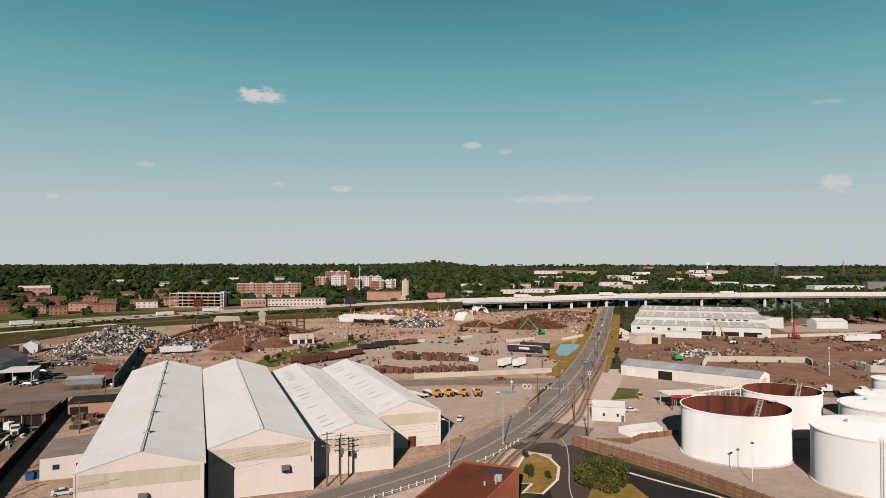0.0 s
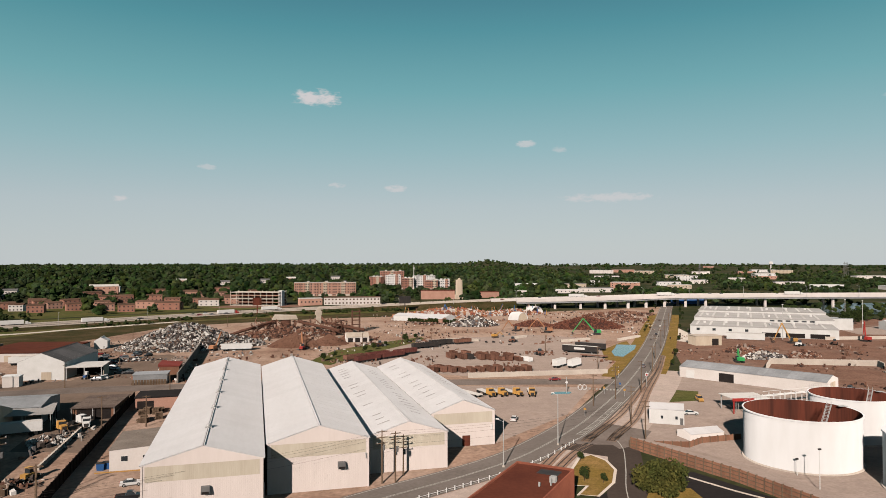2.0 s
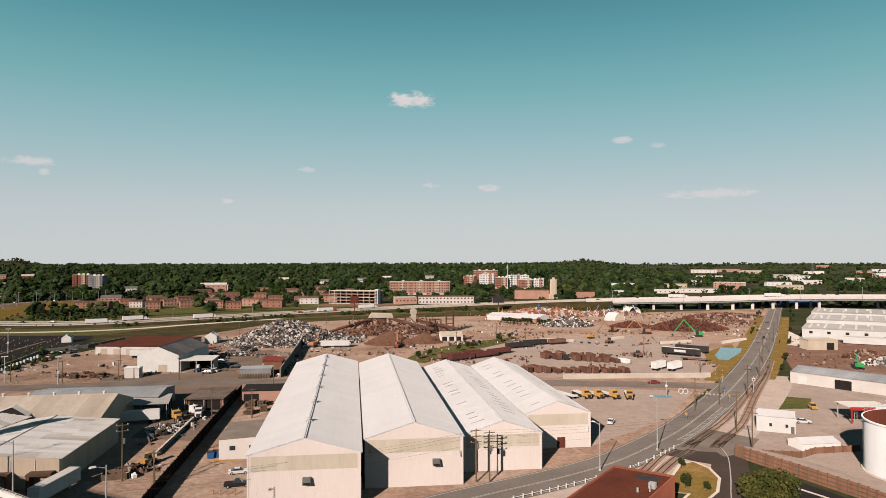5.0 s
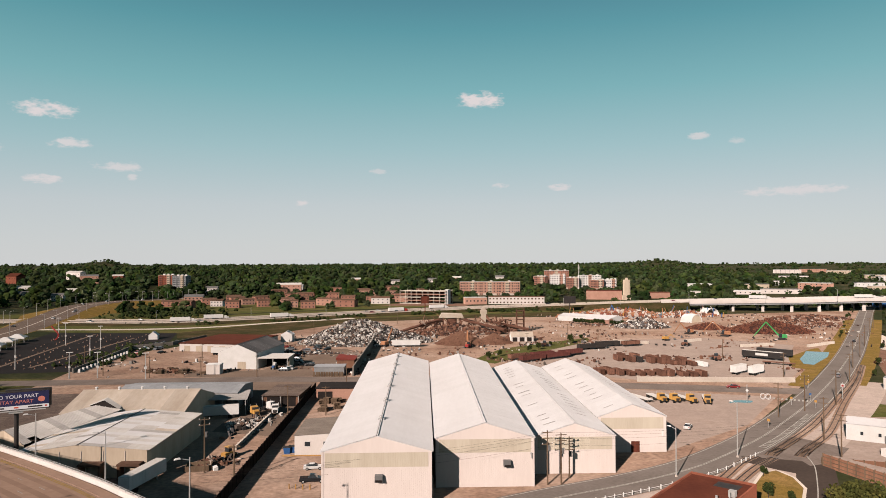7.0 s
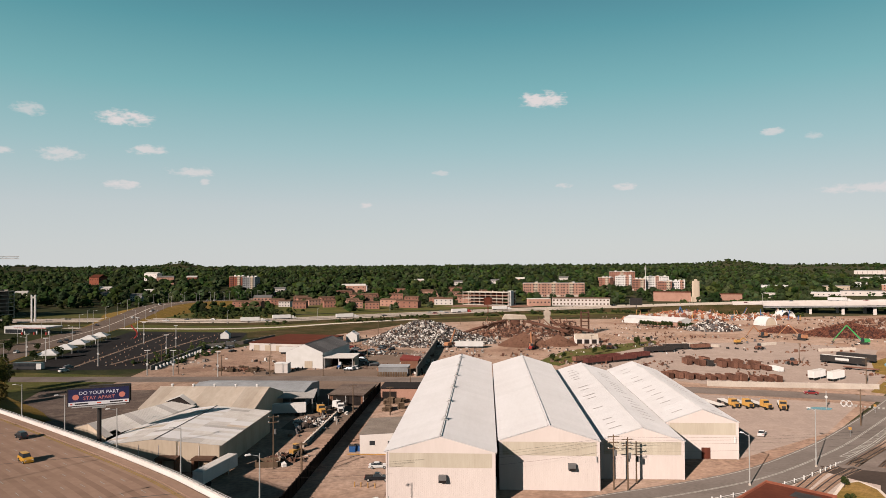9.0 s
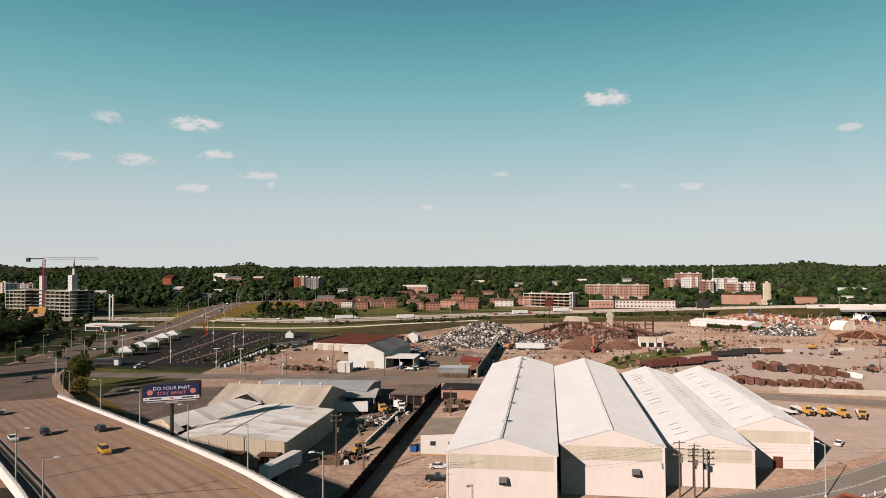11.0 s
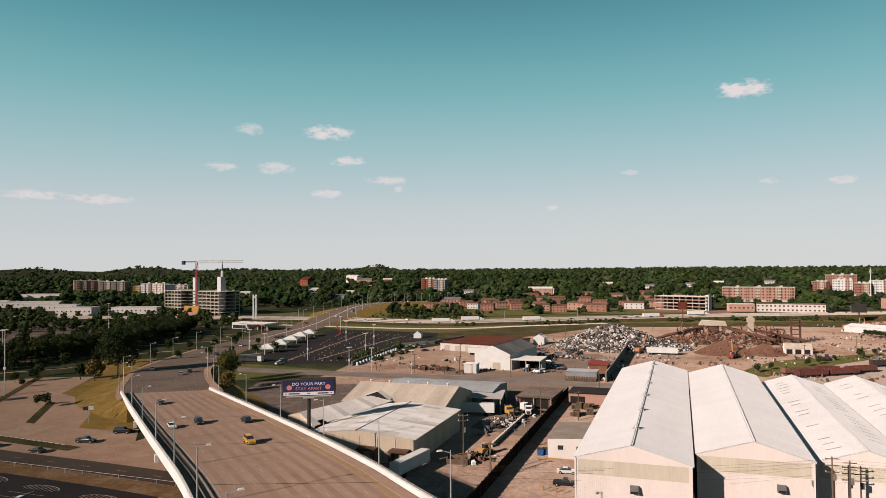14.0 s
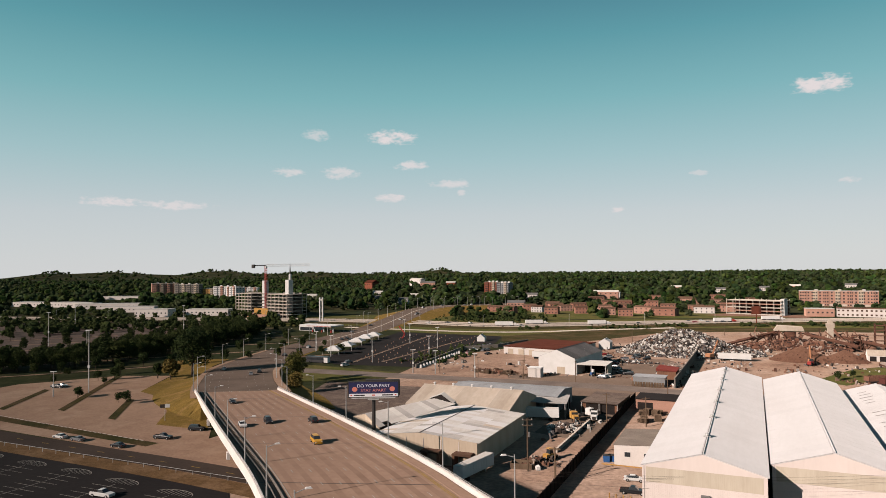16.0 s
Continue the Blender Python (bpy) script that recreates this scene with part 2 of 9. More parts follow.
M_REDSHEET = mat("bright_red_sheet", (0.36, 0.07, 0.05), (0.26, 0.05, 0.035), scale=0.3, fine=2, rough=0.7, rand=0.1, gain=GROUND)
M_SLEEPER = mat("dusty_sleeper_wood", (0.47, 0.33, 0.245), (0.36, 0.25, 0.185), scale=0.5, fine=4, rand=0.1, gain=GROUND)
M_DARKASPHALT = mat("dark_asphalt", (0.030, 0.026, 0.026), (0.048, 0.042, 0.04), scale=0.04, fine=1.0, rough=1.0, spec=0.05, gain=GROUND)
M_CONCRETE = mat("pale_concrete", (0.64, 0.56, 0.48), (0.50, 0.43, 0.365), scale=0.2, fine=2.0)
M_CONCDARK = mat("grey_concrete", (0.30, 0.27, 0.24), (0.20, 0.175, 0.15), scale=0.2, fine=2.0)
M_LINE = mat("road_paint", (0.72, 0.69, 0.62), (0.45, 0.42, 0.37), scale=0.8, fine=6, bump=0, gain=GROUND)
M_YLINE = mat("yellow_road_paint", (0.62, 0.40, 0.10), (0.42, 0.28, 0.09), scale=0.8, fine=6, bump=0, gain=GROUND)
M_ROOFWHITE = mat("white_roof_sheet", (1.0, 0.975, 0.965), (0.91, 0.875, 0.86), scale=0.14, fine=1.1, rough=0.6, rand=0.025, streak=(1, 0.3, 1), bump=0.05, gain=0.41, dusty=0.8)
M_CREAM = mat("cream_sheet_wall", (0.76, 0.675, 0.63), (0.69, 0.605, 0.56), scale=0.1, fine=1.5, rough=0.75, streak=(1, 1, 0.2), bump=0.05)
M_FIBRE = mat("weathered_fibreglass", (0.62, 0.555, 0.45), (0.53, 0.465, 0.37), scale=0.5, fine=3.0, rough=0.6, streak=(1, 1, 0.12), bump=0.05)
M_TANK = mat("white_tank_paint", (0.84, 0.83, 0.825), (0.75, 0.735, 0.72), scale=0.06, fine=0.5, rough=0.5, streak=(1, 1, 0.25), bump=0)
M_RUST = mat("rust_red_steel", (0.20, 0.058, 0.036), (0.075, 0.03, 0.022), scale=0.25, fine=1.2, rough=0.85, streak=(1, 1, 0.07))
M_RUSTBIN = mat("rusty_bin_steel", (0.20, 0.098, 0.068), (0.095, 0.05, 0.037), scale=0.3, fine=2.0, rough=0.8, rand=0.45)
M_BLACK = mat("black_steel", (0.03, 0.028, 0.028), (0.055, 0.045, 0.04), scale=0.5, fine=4, rough=0.6)
# Near-black; on doorways and open fronts it paints in the shade inside.
M_DARK = mat("shade_and_dark_fill", (0.025, 0.021, 0.02), (0.04, 0.033, 0.03), scale=0.5, fine=4, rough=0.9, bump=0)
M_WHITE = mat("white_paint", (0.76, 0.745, 0.725), (0.66, 0.64, 0.61), scale=0.3, fine=3, rough=0.6, bump=0.03)
M_WHITEB = mat("white_wall", (0.76, 0.705, 0.67), (0.66, 0.60, 0.555), scale=0.15, fine=2, rough=0.8, bump=0.05)
M_GREYROOF = mat("grey_roof_sheet", (0.30, 0.29, 0.285), (0.20, 0.19, 0.18), scale=0.1, fine=1.2, rough=0.65, rand=0.08, bump=0.05, gain=GROUND)
M_BLUEROOF = mat("blue_grey_roof_sheet", (0.50, 0.51, 0.52), (0.33, 0.335, 0.34), scale=0.12, fine=1.0, rough=0.6, rand=0.10, bump=0.05, gain=0.43)
M_OLDROOF = mat("old_galvanised_sheet", (0.86, 0.82, 0.77), (0.72, 0.67, 0.61), scale=0.15, fine=1.2, rough=0.6, rand=0.10, streak=(1, 0.3, 1), bump=0.05, gain=0.43)
M_TANROOF = mat("rust_stained_sheet", (0.76, 0.66, 0.55), (0.60, 0.49, 0.385), scale=0.2, fine=1.2, rough=0.7, rand=0.09, streak=(1, 0.3, 1), bump=0.05, gain=0.43)
M_REDROOF = mat("red_brown_roofing", (0.20, 0.065, 0.04), (0.14, 0.045, 0.03), scale=0.15, fine=1.2, rough=0.85, gain=GROUND)
M_TAN = mat("tan_sheet_wall", (0.6, 0.5, 0.388), (0.48, 0.39, 0.294), scale=0.3, fine=2.0, rough=0.75, streak=(1, 1, 0.2))
M_BRICK = mat("red_brick", (0.33, 0.115, 0.07), (0.22, 0.075, 0.05), scale=0.2, fine=2.5, rand=0.12)
M_PINKBRICK = mat("pale_red_brick", (0.52, 0.31, 0.235), (0.42, 0.235, 0.175), scale=0.2, fine=2.5, rand=0.08)
M_BROWNWALL = mat("brown_board_wall", (0.29, 0.15, 0.095), (0.18, 0.09, 0.06), scale=0.3, fine=2.0, rand=0.12, streak=(1, 1, 0.3))
M_WOOD = mat("weathered_pole_wood", (0.20, 0.14, 0.095), (0.12, 0.08, 0.055), scale=0.5, fine=5, streak=(1, 1, 0.15))
M_STEEL = mat("galvanised_steel", (0.55, 0.54, 0.52), (0.42, 0.41, 0.39), scale=0.5, fine=4, rough=0.5, metal=0.3, bump=0)
M_GLASS = mat("dark_window_glass", (0.03, 0.035, 0.04), (0.05, 0.055, 0.06), scale=0.5, fine=2, rough=0.12, bump=0, spec=0.6)
M_YELLOW = mat("yellow_truck_paint", (0.56, 0.31, 0.085), (0.42, 0.22, 0.06), scale=0.5, fine=3, rough=0.5, bump=0)
M_ORANGE = mat("orange_machine_paint", (0.47, 0.22, 0.11), (0.33, 0.15, 0.08), scale=0.5, fine=3, rough=0.55, rand=0.2, bump=0)
M_RED = mat("red_paint", (0.45, 0.045, 0.035), (0.32, 0.035, 0.03), scale=0.5, fine=3, rough=0.5, bump=0)
M_GREEN = mat("green_machine_paint", (0.06, 0.42, 0.12), (0.04, 0.30, 0.09), scale=0.5, fine=3, rough=0.5, bump=0)
M_BLUE = mat("blue_paint", (0.035, 0.13, 0.34), (0.025, 0.09, 0.24), scale=0.3, fine=3, rough=0.5, bump=0)
M_TYRE = mat("tyre_rubber", (0.02, 0.02, 0.02), (0.03, 0.028, 0.026), scale=1, fine=6, rough=0.9, bump=0)
M_WATER = mat("pond_water", (0.10, 0.22, 0.24), (0.08, 0.17, 0.18), scale=0.2, fine=1.5, rough=0.12, bump=0.03, spec=0.5)
M_WOODS = mat("woodland_leaves", (0.014, 0.030, 0.0115), (0.044, 0.064, 0.0195), scale=0.016, fine=0.4, rough=0.85, island=0.4, bump=0, dusty=0.4)


def vary_by_crown(m, wide):
    """Gives each tree crown, about wide metres across, a hue and depth of its own."""
    n, l = m.node_tree.nodes, m.node_tree.links
    geo, flat, cell, sep, hsv = n.new("ShaderNodeNewGeometry"), n.new("ShaderNodeMapping"), n.new("ShaderNodeTexVoronoi"), n.new("ShaderNodeSeparateColor"), n.new("ShaderNodeHueSaturation")
    flat.inputs["Scale"].default_value = (1 / wide, 1 / wide, 0)
    cell.inputs["Scale"].default_value = 1.0
    l.new(geo.outputs["Position"], flat.inputs["Vector"])
    l.new(flat.outputs[0], cell.inputs["Vector"])
    l.new(cell.outputs["Color"], sep.inputs[0])
    for k, low, high, key in ((0, 0.455, 0.525, "Hue"), (1, 0.55, 1.55, "Value"), (2, 0.75, 1.15, "Saturation")):
        rng = n.new("ShaderNodeMapRange")
        rng.inputs["To Min"].default_value, rng.inputs["To Max"].default_value = low, high
        l.new(sep.outputs[k], rng.inputs["Value"])
        l.new(rng.outputs[0], hsv.inputs[key])
    colour = n["Principled BSDF"].inputs["Base Color"]
    l.new(colour.links[0].from_socket, hsv.inputs["Color"])
    l.new(hsv.outputs[0], colour)


vary_by_crown(M_WOODS, 12.0)
M_LEAFDARK = mat("dark_leaves", (0.019, 0.034, 0.011), (0.048, 0.060, 0.017), scale=0.05, fine=0.7, rough=0.95, spec=0.08, island=0.35, bump=0, dusty=0.4)
M_LEAFOLIVE = mat("olive_leaves", (0.045, 0.06, 0.018), (0.12, 0.105, 0.03), scale=0.2, fine=1.2, rough=0.8, island=0.5, bump=0, dusty=0.4)
M_LEAFRUST = mat("turning_leaves", (0.19, 0.125, 0.04), (0.11, 0.095, 0.03), scale=0.2, fine=1.5, rough=0.8, island=0.35, bump=0, dusty=0.4)
M_BARK = mat("bark", (0.10, 0.075, 0.055), (0.06, 0.045, 0.035), scale=1, fine=6)
M_SCRAP = mixed("scrap_metal", [(0.0, (0.34, 0.31, 0.28)), (0.16, (0.10, 0.08, 0.07)), (0.36, (0.58, 0.54, 0.49)), (0.50, (0.045, 0.04, 0.038)), (0.68, (0.22, 0.14, 0.105)), (0.78, (0.74, 0.71, 0.67)), (0.88, (0.15, 0.14, 0.14))], 0.3, island=1.0, gain=0.62)
M_RUSTSCRAP = mixed("rusty_scrap", [(0.0, (0.20, 0.10, 0.068)), (0.3, (0.12, 0.062, 0.045)), (0.55, (0.27, 0.15, 0.105)), (0.75, (0.07, 0.045, 0.038)), (0.9, (0.38, 0.30, 0.25))], 0.3, island=1.0, gain=0.62)
M_REDSCRAP = mixed("red_rust_scrap", [(0.0, (0.17, 0.068, 0.045)), (0.4, (0.115, 0.048, 0.035)), (0.7, (0.22, 0.095, 0.062)), (0.9, (0.07, 0.035, 0.03))], 0.3, island=1.0, gain=0.62)
M_FINES = mixed("red_brown_fines", [(0.30, (0.34, 0.185, 0.125)), (0.5, (0.27, 0.14, 0.095)), (0.7, (0.20, 0.10, 0.07))], 0.06)
M_BRIGHTSCRAP = mixed("painted_scrap", [(0.0, (0.38, 0.15, 0.08)), (0.2, (0.28, 0.10, 0.07)), (0.36, (0.44, 0.22, 0.13)), (0.52, (0.48, 0.40, 0.35)), (0.68, (0.20, 0.11, 0.08)), (0.80, (0.62, 0.56, 0.50)), (0.94, (0.12, 0.20, 0.25))], 0.3, island=1.0, gain=0.62)


# ---- mesh tools ----
class Shape:
    """Collects faces for one mesh."""

    def __init__(self):
        self.v, self.f = [], []

    def add(self, vs, fs, m=None):
        k = len(self.v)
        self.v += [tuple(m @ Vector(p)) for p in vs] if m else [tuple(p) for p in vs]
        self.f += [tuple(i + k for i in q) for q in fs]
        return self

    def box(self, x0, y0, z0, x1, y1, z1, m=None):
        return self.add([(x0, y0, z0), (x1, y0, z0), (x1, y1, z0), (x0, y1, z0), (x0, y0, z1), (x1, y0, z1), (x1, y1, z1), (x0, y1, z1)],
                        [(3, 2, 1, 0), (4, 5, 6, 7), (0, 1, 5, 4), (1, 2, 6, 5), (2, 3, 7, 6), (3, 0, 4, 7)], m)

    def taper(self, x0, y0, x1, y1, z0, z1, dx0=0, dx1=0, dy0=0, dy1=0, m=None):
        """A box whose top is drawn in at its four sides."""
        return self.add([(x0, y0, z0), (x1, y0, z0), (x1, y1, z0), (x0, y1, z0), (x0 + dx0, y0 + dy0, z1), (x1 - dx1, y0 + dy0, z1), (x1 - dx1, y1 - dy1, z1), (x0 + dx0, y1 - dy1, z1)],
                        [(3, 2, 1, 0), (4, 5, 6, 7), (0, 1, 5, 4), (1, 2, 6, 5), (2, 3, 7, 6), (3, 0, 4, 7)], m)

    def cyl(self, x, y, z0, z1, r, r2=None, n=12, m=None, caps=True):
        r2 = r if r2 is None else r2
        ring = [(math.cos(2 * math.pi * i / n), math.sin(2 * math.pi * i / n)) for i in range(n)]
        vs = [(x + r * c, y + r * s, z0) for c, s in ring] + [(x + r2 * c, y + r2 * s, z1) for c, s in ring]
        fs = [(i, (i + 1) % n, n + (i + 1) % n, n + i) for i in range(n)]
        if caps:
            fs += [tuple(range(n - 1, -1, -1)), tuple(range(n, 2 * n))]
        return self.add(vs, fs, m)

    def rod(self, p, q, r, r2=None, n=6):
        p, q = Vector(p), Vector(q)
        m = Matrix.Translation(p) @ (q - p).to_track_quat("Z", "Y").to_matrix().to_4x4()
        return self.cyl(0, 0, 0, (q - p).length, r, r2, n, m)

    def prism(self, pts, z0, z1):
        n = len(pts)
        return self.add([(x, y, z0) for x, y in pts] + [(x, y, z1) for x, y in pts],
                        [tuple(range(n - 1, -1, -1)), tuple(range(n, 2 * n))] + [(i, (i + 1) % n, n + (i + 1) % n, n + i) for i in range(n)])

    def along(self, profile, y0, y1, m=None):
        """A closed profile in x and z drawn out along y."""
        n = len(profile)
        return self.add([(x, y0, z) for x, z in profile] + [(x, y1, z) for x, z in profile],
                        [tuple(range(n)), tuple(range(2 * n - 1, n - 1, -1))] + [(i, n + i, n + (i + 1) % n, (i + 1) % n) for i in range(n)], m)

    def sheet(self, pts, z):
        return self.add([(x, y, z) for x, y in pts], [tuple(range(len(pts)))])

    def strip(self, left, right):
        n = len(left)
        return self.add(list(left) + list(right), [(i, n + i, n + i + 1, i + 1) for i in range(n - 1)])

    def lump(self, c, r, rng, rough=0.25, squash=1.0):
        """A jittered twenty-sided lump."""
        g = (1 + 5 ** 0.5) / 2
        base = [(-1, g, 0), (1, g, 0), (-1, -g, 0), (1, -g, 0), (0, -1, g), (0, 1, g), (0, -1, -g), (0, 1, -g), (g, 0, -1), (g, 0, 1), (-g, 0, -1), (-g, 0, 1)]
        fs = [(0, 11, 5), (0, 5, 1), (0, 1, 7), (0, 7, 10), (0, 10, 11), (1, 5, 9), (5, 11, 4), (11, 10, 2), (10, 7, 6), (7, 1, 8), (3, 9, 4), (3, 4, 2), (3, 2, 6), (3, 6, 8), (3, 8, 9), (4, 9, 5), (2, 4, 11), (6, 2, 10), (8, 6, 7), (9, 8, 1)]
        turn = Euler((rng.uniform(0, 6), rng.uniform(0, 6), rng.uniform(0, 6))).to_matrix()
        vs = []
        for b in base:
            p = turn @ Vector(b) * (r / 1.9 * (1 + rng.uniform(-rough, rough)))
            vs.append((c[0] + p.x, c[1] + p.y, c[2] + p.z * squash))
        return self.add(vs, fs)

    def mesh(self, name, material, smooth=False):
        me = bpy.data.meshes.new(name)
        me.from_pydata(self.v, [], self.f)
        me.materials.append(material)
        if smooth:
            me.polygons.foreach_set("use_smooth", [True] * len(me.polygons))
        me.update()
        return me


def part(name, shape, material, parent=None, label="", smooth=False, at=None):
    """One mesh object under a thing or a part."""
    ob = new(name, shape if isinstance(shape, bpy.types.Mesh) else shape.mesh(name, material, smooth))
    if parent:
        ob.parent = parent
    if at is not None:
        ob.matrix_basis = at
    return tagged(ob, label) if label else ob


def thing(name, label, category, group="", at=None, kind=""):
    ob = new(name)
    ob.empty_display_size = 0.2
    if at is not None:
        ob.matrix_basis = at
    return tagged(ob, label, category, group, kind)


def setting(name, shape, material, label, category):
    return tagged(part(name, shape, material), label, category, kind="structure")


def stuff(name, shape, material, label, category, smooth=False):
    return tagged(part(name, shape, material, smooth=smooth), label, category, kind="stuff")


def curve(pts, step=6.0):
    """A smooth line through points of any dimension, as a list of tuples."""
    p = [np.array(q, float) for q in pts]
    p = [2 * p[0] - p[1], *p, 2 * p[-1] - p[-2]]
    out = []
    for i in range(1, len(p) - 2):
        n = max(2, int(np.linalg.norm(p[i + 1] - p[i]) / step))
        for k in range(n):
            t = k / n
            out.append(0.5 * (2 * p[i] + (p[i + 1] - p[i - 1]) * t + (2 * p[i - 1] - 5 * p[i] + 4 * p[i + 1] - p[i + 2]) * t * t + (3 * p[i] - p[i - 1] - 3 * p[i + 1] + p[i + 2]) * t ** 3))
    return [tuple(q) for q in out + [p[-2]]]


def offset(line, d, z=None):
    """A line moved d to the right of its way, at height z or its own."""
    out = []
    for i, q in enumerate(line):
        a, b = np.array(line[max(i - 1, 0)][:2]), np.array(line[min(i + 1, len(line) - 1)][:2])
        w = (b - a) / (np.linalg.norm(b - a) + 1e-9)
        h = z if z is not None else q[2]
        out.append((q[0] + w[1] * d, q[1] - w[0] * d, h))
    return out


def ribbon(line, d0, d1, z=None, dz=0.0):
    """A flat band along a line between two offsets."""
    a, b = offset(line, d0, z), offset(line, d1, z)
    return Shape().strip([(x, y, h + dz) for x, y, h in a], [(x, y, h + dz) for x, y, h in b])


def dashes(line, d, width, dash, gap, z=None, dz=0.0):
    """Broken paint along a line."""
    s, run = Shape(), 0.0
    pts = offset(line, d, z)
    for (x0, y0, z0), (x1, y1, z1) in zip(pts, pts[1:]):
        seg = math.dist((x0, y0), (x1, y1))
        pos = 0.0
        while pos < seg:
            phase = (run + pos) % (dash + gap)
            if phase < dash:
                end = min(seg, pos + dash - phase)
                ux, uy = (x1 - x0) / seg, (y1 - y0) / seg
                a, b = pos / seg, end / seg
                p, q = (x0 + (x1 - x0) * a, y0 + (y1 - y0) * a, z0 + (z1 - z0) * a + dz), (x0 + (x1 - x0) * b, y0 + (y1 - y0) * b, z0 + (z1 - z0) * b + dz)
                w = width / 2
                s.add([(p[0] + uy * w, p[1] - ux * w, p[2]), (q[0] + uy * w, q[1] - ux * w, q[2]), (q[0] - uy * w, q[1] + ux * w, q[2]), (p[0] - uy * w, p[1] + ux * w, p[2])], [(0, 1, 2, 3)])
                pos = end + 1e-4
            else:
                pos += dash + gap - phase + 1e-4
        run += seg
    return s


def smooth01(a, b, x):
    t = min(1.0, max(0.0, (x - a) / (b - a)))
    return t * t * (3 - 2 * t)


def spot(az, r):
    """The place at a turn (degrees to the left of +y) and distance from the drone's foot."""
    return -math.sin(radians(az)) * r, math.cos(radians(az)) * r


def land(x, y):
    """The height of the ground: level near by, wooded rises far off."""
    r, az = math.hypot(x, y), math.degrees(math.atan2(-x, y))
    left = smooth01(-25, -15, az)
    start = 1000 + 350 * smooth01(28, 36, az)
    h = left * (18 - 7 * smooth01(26, 36, az)) * smooth01(start, start + 1000, r) + (1 - left) * 9 * smooth01(2300, 4600, r) + 5 * smooth01(2600, 4600, r)
    h += 5 * noise.noise((x / 420, y / 420, 0.3)) * smooth01(1100, 1900, r)
    for a, rr, wide, high in FAR_HILLS:
        d = (az - a) / wide
        h += high * math.exp(-d * d) * smooth01(rr - 900, rr, r)
    return h


FAR_HILLS = [(-19.2, 4300, 1.6, 25), (53.8, 4300, 1.5, 42), (49.5, 4300, 2.0, 40), (42.5, 4300, 2.4, 42), (35.5, 4300, 3.0, 24), (24.6, 4200, 1.1, 29), (28.0, 4300, 3.0, 6), (-34, 4300, 9, 5)]

# ---- ground, yards, roads ----
def ground_line(half, n, bend):
    return [half * math.sinh(bend * (2 * i / n - 1)) / math.sinh(bend) for i in range(n + 1)]


gx, gy = ground_line(6500, 110, 3.0), ground_line(6500, 110, 3.0)
g = Shape()
g.v = [(x, y, land(x, y)) for y in gy for x in gx]
W = len(gx)
g.f = [(j * W + i, j * W + i + 1, (j + 1) * W + i + 1, (j + 1) * W + i) for j in range(len(gy) - 1) for i in range(W - 1)]
setting("ground", g, M_LAND, "brown and green land reaching to wooded hills", "ground")


def patch(name, pts, z, material, label, category):
    return setting(name, Shape().sheet(pts, z), material, label, category)


patch("yard_1", [(-150, 60), (40, 60), (62, 150), (100, 205), (136, 250), (232, 372), (325, 505), (420, 650), (235, 610), (60, 600), (-60, 560), (-105, 530), (-135, 440), (-150, 390), (-160, 320), (-150, 220)], 0.03, M_DIRT, "bare brown dirt yard of the scrap works", "yard")
patch("yard_2", [(64, 178), (98, 205), (128, 246), (80, 262), (62, 262)], 0.06, M_GRAVEL, "pale gravel truck park beside the road", "yard")
patch("yard_3", [(90, 282), (150, 278), (172, 308), (186, 345), (215, 392), (180, 430), (60, 420), (40, 330)], 0.06, M_GRAVEL, "pale gravel storage yard behind a low wall", "yard")
patch("yard_4", [(190, 275), (262, 400), (560, 480), (720, 400), (520, 20), (190, 40), (205, 150), (210, 205)], 0.03, M_REDDIRT, "red dirt yard of the riverside works", "yard")
patch("yard_5", [(98, 166), (126, 205), (160, 250), (190, 272), (212, 205), (240, 140), (200, 60), (112, 96), (107, 128)], 0.06, M_GRAVEL, "pale gravel yard round the storage tanks", "yard")
patch("yard_6", [(-158, 300), (-40, 306), (-40, 345), (-100, 420), (-150, 400), (-165, 350)], 0.06, M_DIRT, "bare dirt yard along the street", "yard")
patch("asphalt_yard_1", [(-130, 236), (-110, 283), (-44, 290), (-44, 198), (-62, 204), (-62, 236)], 0.06, M_OLDASPHALT, "stained old asphalt yard beside metal sheds", "yard")
patch("dirt_yard", [(-62, 203.9), (-44, 197.9), (-44, 140), (-62, 140)], 0.055, M_DIRT, "tan dirt yard in front of a metal shed", "yard")
patch("asphalt_yard_2", [(-40, 100), (-22, 100), (-22, 270), (-40, 266)], 0.09, M_DIRT, "brown dirt yard between fence and warehouse", "yard")
patch("asphalt_yard_3", [(-176, 262), (-112, 266), (-106, 236), (-106, 196), (-112, 176), (-160, 214)], 0.09, M_LOT, "patched dark asphalt lot behind the billboard", "car park")
patch("asphalt_yard_4", [(-104, 300), (-42, 299.5), (-31, 306), (-31, 372), (-44, 392), (-60, 388), (-66, 352), (-74, 318), (-104, 312)], 0.10, M_OLDASPHALT, "dark oil-stained asphalt yard by the workshop", "yard")
patch("grass_11", [(24.5, 341), (30, 356), (43.6, 385.7), (66.6, 408), (105, 437), (104, 420), (65.4, 374), (44.7, 347), (34.7, 331.5)], 0.09, M_GRASS, "green grass lane beside the rail wagons", "grass")
patch("grass_1", [(68, 139.5), (71, 138.4), (66.4, 133.7), (70.1, 131.7), (77.6, 138.8), (82.8, 147.2), (84.4, 154.6), (83.2, 160.2), (79, 158.5), (72, 149)], 0.20, M_DRYGRASS, "dry grass island with a pale kerb", "grass")
